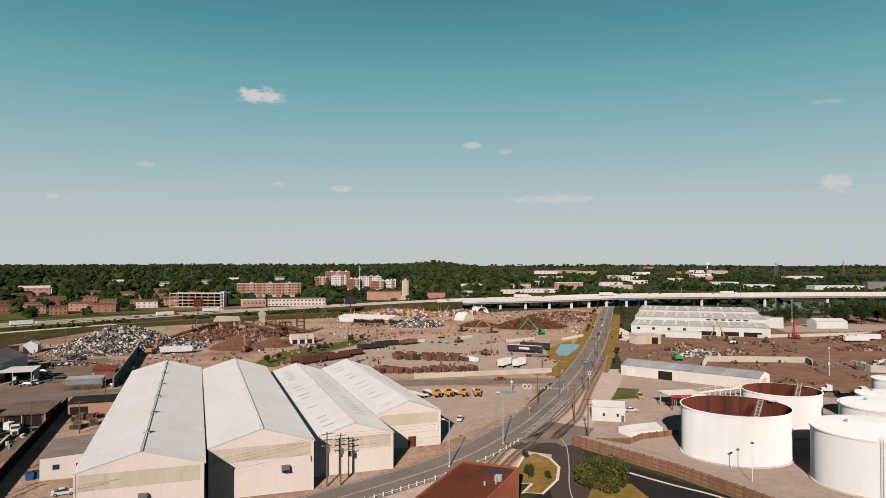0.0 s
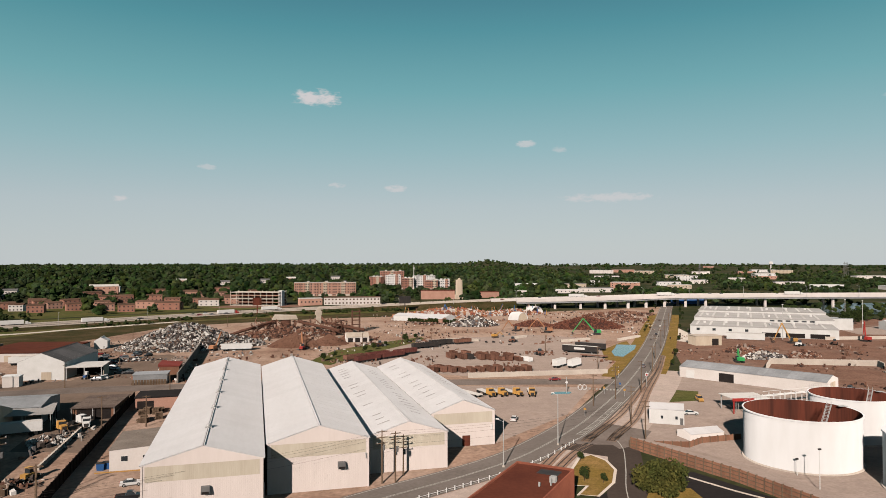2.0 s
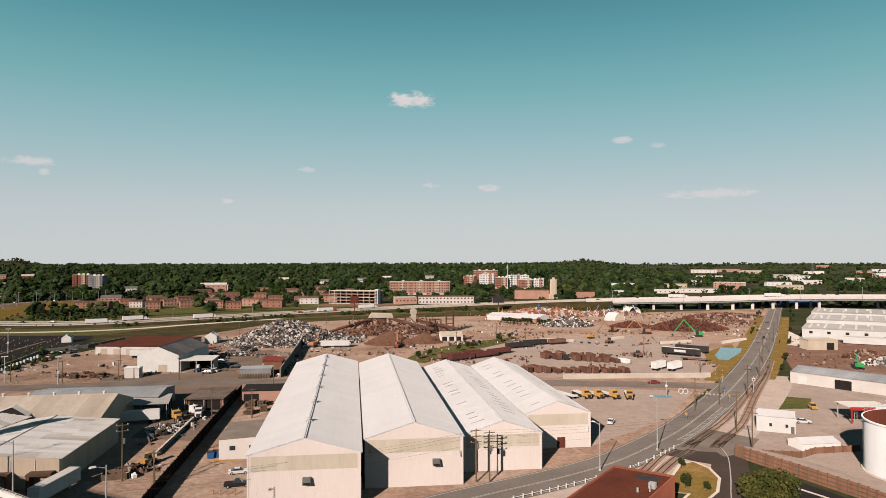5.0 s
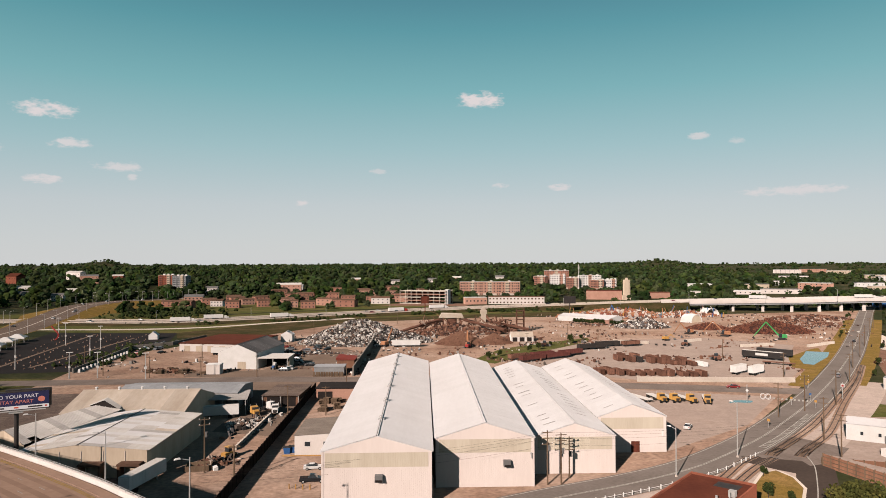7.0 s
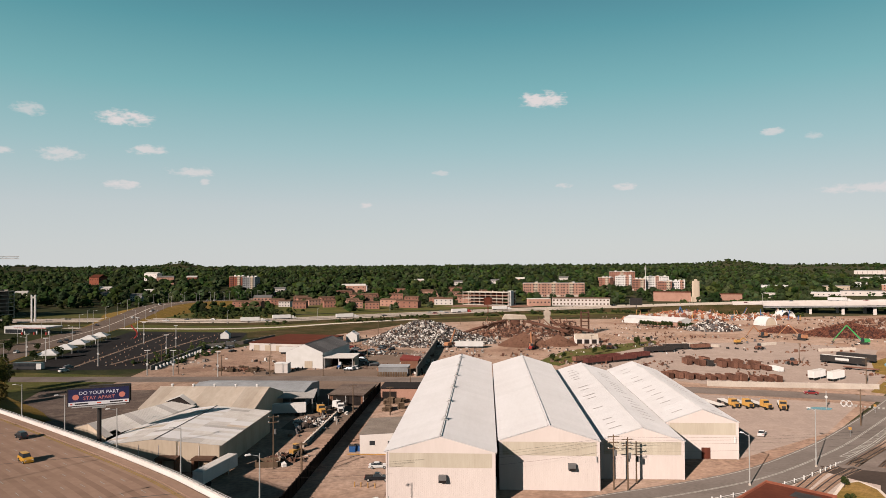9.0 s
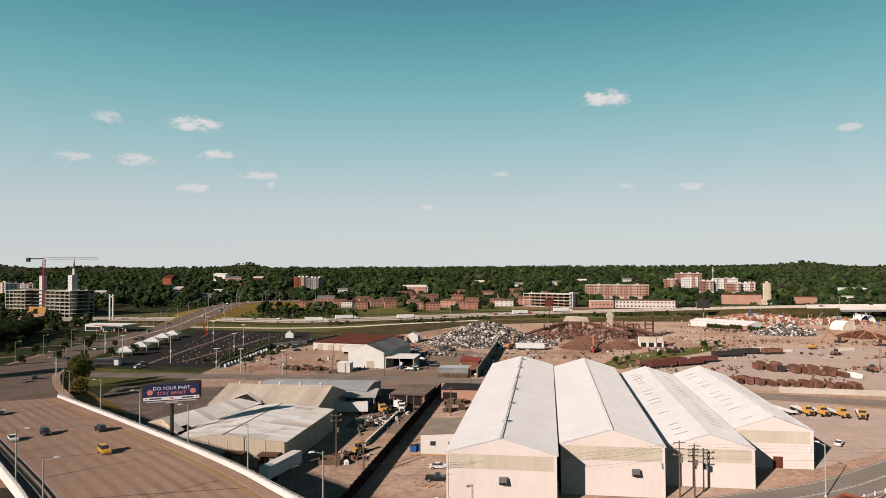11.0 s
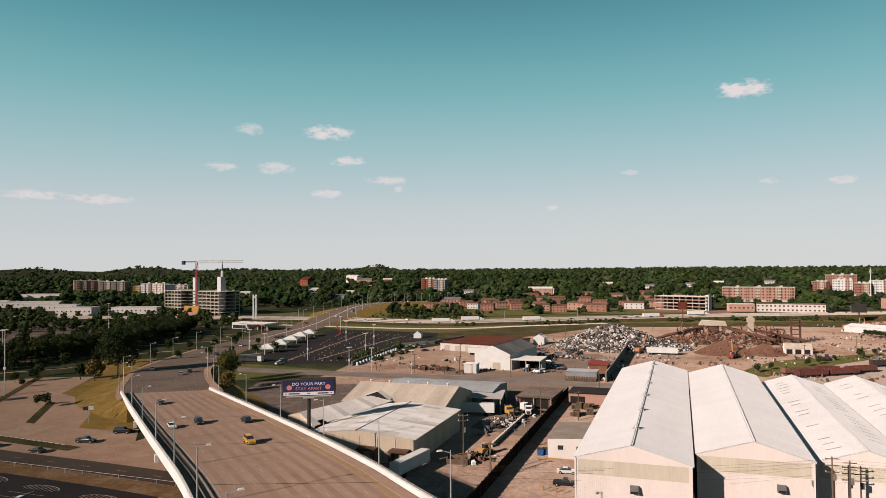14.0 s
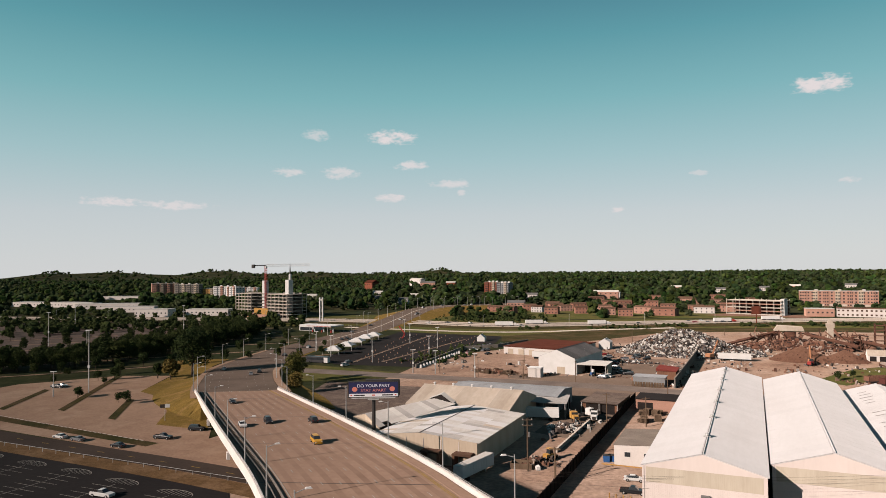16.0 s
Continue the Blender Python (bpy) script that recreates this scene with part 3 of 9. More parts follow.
k = [(68, 139.5), (71, 138.4), (66.4, 133.7), (70.1, 131.7), (77.6, 138.8), (82.8, 147.2), (84.4, 154.6), (83.2, 160.2), (79, 158.5), (72, 149), (68, 139.5)]
kerb = Shape()
a, b = offset(k, -0.35, 0.0), offset(k, 0.35, 0.0)
for i in range(len(k) - 1):
    kerb.add([(*a[i][:2], 0), (*b[i][:2], 0), (*b[i + 1][:2], 0), (*a[i + 1][:2], 0), (*a[i][:2], 0.28), (*b[i][:2], 0.28), (*b[i + 1][:2], 0.28), (*a[i + 1][:2], 0.28)], [(4, 5, 6, 7), (0, 1, 5, 4), (2, 3, 7, 6)])
setting("kerb_1", kerb, M_CONCRETE, "pale concrete kerb round a grass island", "kerb")
patch("grass_2", [(134, 213), (148, 238), (163, 227), (152, 212)], 0.10, M_GRASS, "green grass plot by the rail tracks", "grass")
patch("grass_3", [(170, 312), (186, 345), (212, 372), (222, 380), (208, 350), (186, 318), (174, 304)], 0.09, M_DRYGRASS, "weedy verge along a drainage pond", "grass")
patch("pond", [(181, 322), (188, 338), (198, 352), (207, 366), (217, 361), (206, 344), (193, 329), (184, 318.5)], 0.14, M_WATER, "small blue-green drainage pond", "pond")
patch("grass_4", [(-300, 296), (-256, 248), (-236, 212), (-213, 204), (-192, 184), (-180, 168), (-158, 168), (-190, 205), (-225, 240), (-262, 282), (-275, 310)], 0.10, M_DRYGRASS, "dry golden grass beside the overpass", "grass")
patch("grass_5", [(-420, 500), (-330, 540), (-258, 496), (-170, 486), (-120, 560), (-40, 604), (140, 660), (250, 640), (240, 700), (150, 740), (20, 720), (-110, 690), (-180, 648), (-330, 690), (-480, 640)], 0.05, M_GRASS, "green grass along the freeway", "grass")
patch("grass_6", [(-172, 486), (-160, 452), (-110, 460), (-60, 560), (60, 605), (250, 612), (240, 660), (140, 664), (-40, 606), (-120, 560)], 0.08, M_WEEDS, "weedy strip along the freeway's foot", "grass")
patch("grass_7", [(-205, 262), (-190, 255), (-160, 282), (-160, 298), (-215, 306), (-228, 300)], 0.10, M_GRASS, "mown grass corner by the street", "grass")
patch("grass_9", [(-330, 700), (-180, 662), (-110, 702), (20, 742), (48, 772), (-20, 800), (-120, 845), (-260, 865), (-330, 790)], 0.07, M_GRASS, "mown green lawn before the row houses", "grass")
patch("grass_10", [(-352, 610), (-318, 612), (-330, 700), (-350, 700)], 0.06, M_GRASS, "green verge beside the boulevard bridge", "grass")
patch("yard_7", [(-48, 768), (46, 752), (62, 792), (-24, 812)], 0.08, M_REDDIRT, "raw red dirt round the parking frame", "yard")
patch("car_park_1", [(-262, 492), (-172, 486), (-160, 440), (-158, 318), (-205, 312), (-226, 330)], 0.09, M_DARKASPHALT, "dark asphalt car park with white tents and cones", "car park")
patch("car_park_2", [(-260, 130), (-110, 124), (-86, 96), (-80, 40), (-330, 40)], 0.09, M_DARKASPHALT, "new black asphalt car park with white markings", "car park")
patch("car_park_3", [(-300, 148), (-120, 138), (-120, 152), (-150, 160), (-160, 172), (-180, 170), (-192, 184), (-213, 204), (-236, 212), (-258, 250), (-282, 240), (-304, 205)], 0.07, M_TANPARK, "faded tan car park with planted strips", "car park")
patch("car_park_4", [(-900, 330), (-420, 240), (-385, 420), (-420, 500), (-520, 545), (-900, 450)], 0.07, M_LOT, "large dark car park with young trees", "car park")
patch("car_park_5", [(100, 141), (107, 116), (112, 90), (60, 60), (66, 130), (78, 136), (86, 150)], 0.08, M_DARKASPHALT, "dark asphalt car park below the tank yard", "car park")

# the street behind the warehouses
street = [(x, y, 0.12) for x, y in curve([(146, 254), (83, 270), (20, 283), (-60, 293), (-130, 290), (-250, 286)], 8)]
setting("street", ribbon(street, -6.5, 6.5), M_STREET, "worn dusty side street", "road")

# main road
main_l = curve([(-14, 128), (20, 147), (43, 157.9), (58.7, 166.8), (69.7, 175.5), (86.6, 191.2), (101.6, 207.3), (134.2, 245.3), (172.8, 294.9), (228.6, 371.4), (320.5, 504.3), (424, 655), (520, 790)], 5)
main_c = [(x, y, 0.16) for x, y in main_l]
setting("road", ribbon(main_c, 0, 12.5), M_ASPHALT, "grey asphalt main road running to the viaduct", "road")
setting("road_line_1", ribbon(main_c, 0.5, 0.75, dz=0.03), M_LINE, "white edge line", "road marking")
setting("road_line_2", ribbon(main_c, 11.6, 11.85, dz=0.03), M_LINE, "white edge line", "road marking")
setting("road_line_3", ribbon(main_c, 6.1, 6.3, dz=0.03), M_LINE, "faded pale centre line", "road marking")
setting("road_line_4", ribbon(main_c, 6.5, 6.7, dz=0.03), M_LINE, "faded pale centre line", "road marking")
near_rails = [p for p in main_c if 150 < p[1] < 420]
setting("verge", ribbon([p for p in near_rails if p[1] < 285], 12.6, 26, z=0.11), M_VERGE, "pale gravel verge beside the main road", "verge")
setting("verge_2", ribbon([p for p in main_c if 272 < p[1] < 560], 12.6, 19, z=0.12), M_DRYGRASS, "dry grass verge along the main road", "verge")
setting("verge_3", ribbon([p for p in main_c if 262 < p[1] < 560], -6.5, -0.2, z=0.12), M_DRYGRASS, "dry grass verge with bushes along the main road", "verge")
ladder = Shape()
rung_line = [p for p in main_c if 186 < p[1] < 226]
for d in (9.4, 11.0):
    ladder.strip([(x, y, z + 0.03) for x, y, z in offset(rung_line, d)], [(x, y, z + 0.03) for x, y, z in offset(rung_line, d + 0.25)])
for (p, q), (p2, q2) in zip(zip(offset(rung_line, 9.5), offset(rung_line, 11.1)), zip(offset(rung_line, 9.5)[1:], offset(rung_line, 11.1)[1:])):
    for t in (0.0, 0.33, 0.66):
        a, b = Vector(p).lerp(Vector(p2), t), Vector(q).lerp(Vector(q2), t)
        w = (Vector(p2) - Vector(p)).normalized() * 0.45
        ladder.add([tuple(a + Vector((0, 0, 0.03))), tuple(b + w + Vector((0, 0, 0.03))), tuple(b + 2 * w + Vector((0, 0, 0.03))), tuple(a + w + Vector((0, 0, 0.03)))], [(0, 1, 2, 3)])
setting("hatched_line", ladder, M_LINE, "white hatched line along the road edge", "road marking")
patch("puddle", curve([(106, 236), (110, 240.5), (116, 239.5), (113.5, 236), (109, 237), (106, 236)], 1.5), 0.075, M_WATER, "shallow puddle in the truck park", "puddle")
patch("junction", [(66, 168), (74, 178), (92, 196), (104, 190), (112, 178), (101, 166), (92, 163), (82, 166)], 0.15, M_STREET, "patched pale asphalt road junction", "road")
side = [(x, y, 0.14) for x, y in curve([(97, 172), (94, 163), (86, 148), (76, 130), (66, 105), (60, 80)], 4)]
setting("side_road", ribbon(side, -4.2, 4.2), M_SHADEROAD, "narrow asphalt side road", "road")
setting("road_line_5", ribbon(side, -0.12, 0.12, dz=0.03), M_LINE, "pale line down the side road", "road marking")
cross = Shape()
for i in range(9):
    x, y = 125.5 + 1.15 * i, 242.5 - 0.62 * i
    cross.box(-0.32, -1.6, 0.19, 0.32, 1.6, 0.2, pose(x, y, 0, 0, 0, -30))
setting("crosswalk", cross, M_LINE, "white crosswalk bars", "road marking")

M_FREEWAY = mat("grey_concrete_road", (0.29, 0.25, 0.215), (0.21, 0.18, 0.152), scale=0.05, fine=0.8, rough=0.95, spec=0.02, gain=GROUND)
# far-off freeway and its embankment, then the viaduct
fwy = curve([(-900, 470, 0.4), (-500, 560, 0.4), (-330, 585, 0.4), (-215, 572, 0.6), (-140, 600, 1.0), (-70, 640, 1.2), (28, 690, 1.5), (145, 712, 3.5), (250, 678, 8.5), (350, 650, 11), (436, 652, 12), (560, 622, 12.5), (729, 572, 13), (1000, 480, 13)], 12)
bank = Shape()
lo = [p for p in fwy if p[0] < 270]
bank.strip(offset(lo, 34, 0.06), offset(lo, 16)).strip(offset(lo, -16), offset(lo, -34, 0.06))
setting("embankment", bank, M_WEEDS, "weedy freeway embankment", "embankment")
setting("freeway", ribbon(lo, -14.5, 14.5, dz=0.05), M_FREEWAY, "pale concrete freeway", "road")
bar = Shape()
for a, b in zip(lo, lo[1:]):
    for d in (-0.5, 14.3, -14.3):
        p, q = offset([a, b], d)
        bar.add([(p[0], p[1], p[2]), (q[0], q[1], q[2]), (q[0], q[1], q[2] + 0.9), (p[0], p[1], p[2] + 0.9), (p[0] + 0.2, p[1] + 0.5, p[2]), (q[0] + 0.2, q[1] + 0.5, q[2]), (q[0] + 0.2, q[1] + 0.5, q[2] + 0.9), (p[0] + 0.2, p[1] + 0.5, p[2] + 0.9)],
                [(0, 1, 2, 3), (4, 5, 6, 7), (3, 2, 6, 7)])
setting("freeway_barrier", bar, M_CONCRETE, "low pale concrete barriers along the freeway", "barrier")
ramp = [(x, y, 0.16) for x, y in curve([(-330, 520), (-275, 516), (-207, 514), (-160, 528), (-120, 560), (-60, 600)], 8)]
setting("ramp_road", ribbon(ramp, -4, 4), M_CONCRETE, "pale concrete slip road in the grass", "road")

# boulevard beyond the overpass, rising again to a far bridge over the freeway
blvd = curve([(-160, 189, 4.6), (-178, 206, 4.94), (-205, 236, 3.2), (-236, 278, 1.4), (-258, 330, 0.3), (-272, 380, 0.15), (-284, 440, 0.15), (-300, 520, 0.3), (-322, 610, 3.0), (-338, 690, 6.5), (-335, 770, 6.5), (-322, 860, 3.0), (-300, 960, 1.0)], 8)
BLVD_W = 14.0
foot_r = [(*offset(blvd, 15.5 + 3.5 * p[2])[i][:2], 0.0) for i, p in enumerate(blvd)]
foot_l = [(*offset(blvd, -15.3 - 5.0 * p[2] * min(1.0, i / 7))[i][:2], 0.0) for i, p in enumerate(blvd)]
skirt = Shape().strip(foot_r, offset(blvd, 15)).strip(offset(blvd, -15), foot_l)
skirt.add([foot_l[0], offset(blvd, -15)[0], offset(blvd, 15)[0], foot_r[0]], [(0, 1, 2, 3)])
setting("road_bank", skirt, M_DRYGRASS, "grassy bank under the boulevard", "embankment")
setting("boulevard", ribbon(blvd, -15, 15, dz=0.04), M_BLVD, "wide dark asphalt boulevard", "road")
for i, d in enumerate((-10.8, -7.2, -3.6, 3.6, 7.2, 10.8)):
    setting("road_line_%d" % (6 + i), dashes(blvd, d, 0.14, 2.6, 9.4, dz=0.09), M_LINE, "broken white lane line", "road marking")
setting("sidewalk_1", ribbon(blvd[2:20], 15.1, 18.2, dz=0.12), M_TANPARK, "pale sidewalk curving beside the boulevard", "pavement")
setting("sidewalk_2", ribbon(blvd[2:26], -17.6, -15.1, dz=0.12), M_TANPARK, "pale sidewalk curving beside the boulevard", "pavement")
setting("median", ribbon(blvd[30:], -0.5, 0.5, dz=0.12), M_CONCRETE, "pale concrete median", "kerb")
low_road = [(x, y, 0.13) for x, y in curve([(-420, 152), (-300, 145), (-200, 140), (-120, 137), (-40, 128), (-14, 128)], 8)]
setting("lower_road", ribbon(low_road, -1.6, 6.6), M_SHADEROAD, "dark road passing under the overpass", "road")
setting("road_line_12", dashes(low_road, 2.5, 0.2, 3, 9, dz=0.04), M_YLINE, "faded yellow lane line", "road marking")
setting("kerb_3", dashes([(-300, 163, 0.12), (-228, 156, 0.12), (-166, 150.5, 0.12)], 0, 0.5, 1.8, 0.7, dz=0.05), M_CONCRETE, "broken white kerb stones of the tan car park", "kerb")
setting("verge_4", ribbon([(-300, 160.5, 0.1), (-228, 153.5, 0.1), (-160, 148, 0.1)], -2.2, 2.2), M_WEEDS, "weedy strip before the tan car park", "verge")
setting("lower_verge", ribbon(low_road, 6.7, 13.5, z=0.12), M_BROWNVERGE, "brown dirt verge beside the lower road", "verge")

# ---- overpass ----
over_r = curve([(-165.3, 212.6, 5.0), (-104, 165, 7.2), (-64, 132, 8.8), (-44, 112.5, 10.0), (10, 62, 12.0), (80, -10, 13.0)], 5)
over_l = curve([(-191.6, 197.5, 5.0), (-135, 147.5, 7.2), (-108, 123.5, 8.8), (-80.8, 99, 10.0), (-32, 50, 12.0), (30, -20, 13.0)], 5)
n_over = 64


def resample(line, n):
    p = np.array(line)
    s = np.r_[0, np.cumsum(np.linalg.norm(np.diff(p, axis=0), axis=1))]
    return [tuple(np.interp(q, s, p[:, k]) for k in range(3)) for q in np.linspace(0, s[-1], n)]


over_l, over_r = resample(over_l, n_over), resample(over_r, n_over)


def deck_line(f):
    """A line along the overpass at the share f of its width, from its left edge."""
    return [tuple(a[k] + (b[k] - a[k]) * f for k in range(3)) for a, b in zip(over_l, over_r)]


overpass = thing("overpass", "brown asphalt overpass with white concrete parapets", "bridge", kind="structure")
LANES = (0.185, 0.285, 0.383, 0.478, 0.57, 0.66, 0.752, 0.846)
deck, edge = Shape(), 0.0
for f in LANES:
    deck.strip(deck_line(edge), deck_line(f - 0.019))
    edge = f + 0.019
deck.strip(deck_line(edge), over_r)
deck.strip([(x, y, z - 1.2) for x, y, z in over_r], [(x, y, z - 1.2) for x, y, z in over_l])
deck.strip([(x, y, z - 1.2) for x, y, z in over_l], over_l).strip(over_r, [(x, y, z - 1.2) for x, y, z in over_r])
part("deck", deck, M_DECK, overpass, "brown worn asphalt roadway")


def wall_along(line, thick, low, high):
    s = Shape()
    a, b = offset(line, -thick / 2), offset(line, thick / 2)
    s.strip([(x, y, z + high) for x, y, z in a], [(x, y, z + high) for x, y, z in b])
    s.strip([(x, y, z + low) for x, y, z in a], [(x, y, z + high) for x, y, z in a])
    s.strip([(x, y, z + high) for x, y, z in b], [(x, y, z + low) for x, y, z in b])
    return s


part("parapet", wall_along(deck_line(-0.004), 0.55, -1.3, 1.0), M_WHITEB, overpass, "white concrete parapet")
part("parapet", wall_along(deck_line(1.004), 0.55, -1.3, 1.0), M_WHITEB, overpass, "white concrete parapet")
for f in (0.062, 0.1):
    part("inner_barrier", wall_along(deck_line(f), 0.3, 0, 0.28), M_CONCDARK, overpass, "low dark concrete inner barrier")
part("sidewalk", wall_along(deck_line(0.955), 2.2, 0, 0.16), M_DECK, overpass, "raised brown sidewalk")
for f in (-0.004, 1.004):
    rail = Shape()
    ln = [(x, y, z) for x, y, z in deck_line(f)]
    for h in (1.25, 1.5):
        for p, q in zip(ln, ln[1:]):
            rail.rod((p[0], p[1], p[2] + h), (q[0], q[1], q[2] + h), 0.05, n=4)
    for p, q in zip(ln, ln[1:]):
        for t in (0.0, 0.5):
            x, y, z = (p[k] + (q[k] - p[k]) * t for k in range(3))
            rail.box(x - 0.05, y - 0.05, z + 0.95, x + 0.05, y + 0.05, z + 1.52)
    part("handrail", rail, M_STEEL, overpass, "steel handrail on the parapet")
for f, mt in ((0.135, M_LINE), (0.892, M_YLINE), (0.905, M_YLINE)):
    part("lane_line", ribbon(deck_line(f), -0.1, 0.1, dz=0.03), mt, overpass, "solid painted line")
for f in LANES:
    part("worn_lane", Shape().strip(deck_line(f - 0.019), deck_line(f + 0.019)), M_DECKWORN, overpass, "oil-darkened middle of a traffic lane")
for f in (0.235, 0.335, 0.43, 0.525, 0.615, 0.705, 0.80):
    part("lane_line", dashes(deck_line(f), 0, 0.14, 2.6, 8.2, dz=0.03), M_LINE, overpass, "broken white lane line")
for i in range(4, n_over, 8):
    a, b = over_l[i], over_r[i]
    j = Shape().strip([(a[0], a[1], a[2] + 0.02), (b[0], b[1], b[2] + 0.02)], [(a[0] + 0.25, a[1] - 0.2, a[2] + 0.02), (b[0] + 0.25, b[1] - 0.2, b[2] + 0.02)])
    part("expansion_joint", j, M_BLACK, overpass)
for i in range(6, n_over, 5):
    a, b = over_l[i], over_r[i]
    for f in (0.14, 0.38, 0.62, 0.86):
        x, y, z = (a[k] + (b[k] - a[k]) * f for k in range(3))
        part("pier", Shape().cyl(x, y, 0, z - 1.2, 0.6, n=10), M_CONCRETE, overpass, "round concrete pier")
    if i % 2:
        x, y, z = (a[k] + (b[k] - a[k]) * -0.016 for k in range(3))
        part("pilaster", Shape().box(-0.7, -0.4, -2.9, 0.7, 0.4, -1.2), M_WHITEB, overpass, "white concrete pilaster", at=pose(x, y, z, 0, 0, -45))

# ---- viaduct ----
viaduct = thing("viaduct", "long pale concrete freeway viaduct on piers", "bridge", kind="structure")
hi = [p for p in fwy if p[0] > 235]
for name, d0, d1 in (("near_deck", 2.5, 17), ("far_deck", -17, -2.5)):
    s = ribbon(hi, d0, d1)
    a, b = offset(hi, d0), offset(hi, d1)
    s.strip([(x, y, z - 2.0) for x, y, z in b], b).strip(a, [(x, y, z - 2.0) for x, y, z in a]).strip([(x, y, z - 2.0) for x, y, z in a], [(x, y, z - 2.0) for x, y, z in b])
    part("deck", s, M_WHITEB, viaduct, "pale concrete bridge deck")
    part("girder", wall_along(offset(hi, d1 - 1.5), 0.4, -3.6, -1.9), M_BLUEROOF, viaduct, "blue-grey steel girder")
    for d in (d0, d1):
        part("parapet", wall_along(offset(hi, d), 0.35, -0.3, 1.1), M_WHITEB, viaduct, "white concrete parapet")
run = 0.0
for a, b in zip(hi, hi[1:]):
    run += math.dist(a[:2], b[:2])
    if run > (20 if a[0] < 480 else 62):
        run = 0
        for d in (-9.7, 9.7):
            (x, y, z), _ = offset([a, b], d)
            pier = Shape().box(-1.1, -1.0, 0, 1.1, 1.0, z - 4.2).taper(-1.1, -1.0, 1.1, 1.0, z - 4.2, z - 3.2, -2.8, -2.8, 0, 0).box(-3.9, -1.0, z - 3.2, 3.9, 1.0, z - 2.0)
            part("pier", pier, M_WHITEB, viaduct, "pale concrete pier", at=pose(x, y, 0, 0, 0, math.degrees(math.atan2(b[1] - a[1], b[0] - a[0])) + 90))

# ---- warehouses ----
def ribbed(width, pitch, deep, rib, high):
    """An upright ribbed sheet, front towards -y."""
    prof, x = [], 0.0
    while x < width - 1e-3:
        prof += [(x, 0.0), (min(width, x + pitch - rib if rib < pitch else x + pitch * 0.5), 0.0)] if rib < pitch else [(x, 0.0), (min(width, x + pitch * 0.8), 0.0)]
        prof += [(min(width, x + pitch * 0.86), -deep), (min(width, x + pitch * 0.98), -deep)]
        x += pitch
    prof.append((width, 0.0))
    n = len(prof)
    return Shape().add([(px, py, 0) for px, py in prof] + [(px, py, high) for px, py in prof], [(i, i + 1, n + i + 1, n + i) for i in range(n - 1)])


def rib_roof(run, wide, pitch, top=0.085):
    """A roof sheet that lies from x = 0 to run, ribbed along its fall."""
    prof, y = [], 0.0
    while y < wide - 1e-3:
        prof += [(y, 0.05), (min(wide, y + pitch - 0.12), 0.05), (min(wide, y + pitch - 0.09), top), (min(wide, y + pitch - 0.03), top)]
        y += pitch
    prof.append((wide, 0.05))
    n = len(prof)
    vs = [(0, py, pz) for py, pz in prof] + [(run, py, pz) for py, pz in prof] + [(0, 0, 0), (0, wide, 0), (run, 0, 0), (run, wide, 0)]
    fs = [(i, n + i, n + i + 1, i + 1) for i in range(n - 1)] + [(2 * n, 2 * n + 1, 2 * n + 3, 2 * n + 2)]
    return Shape().add(vs, fs)


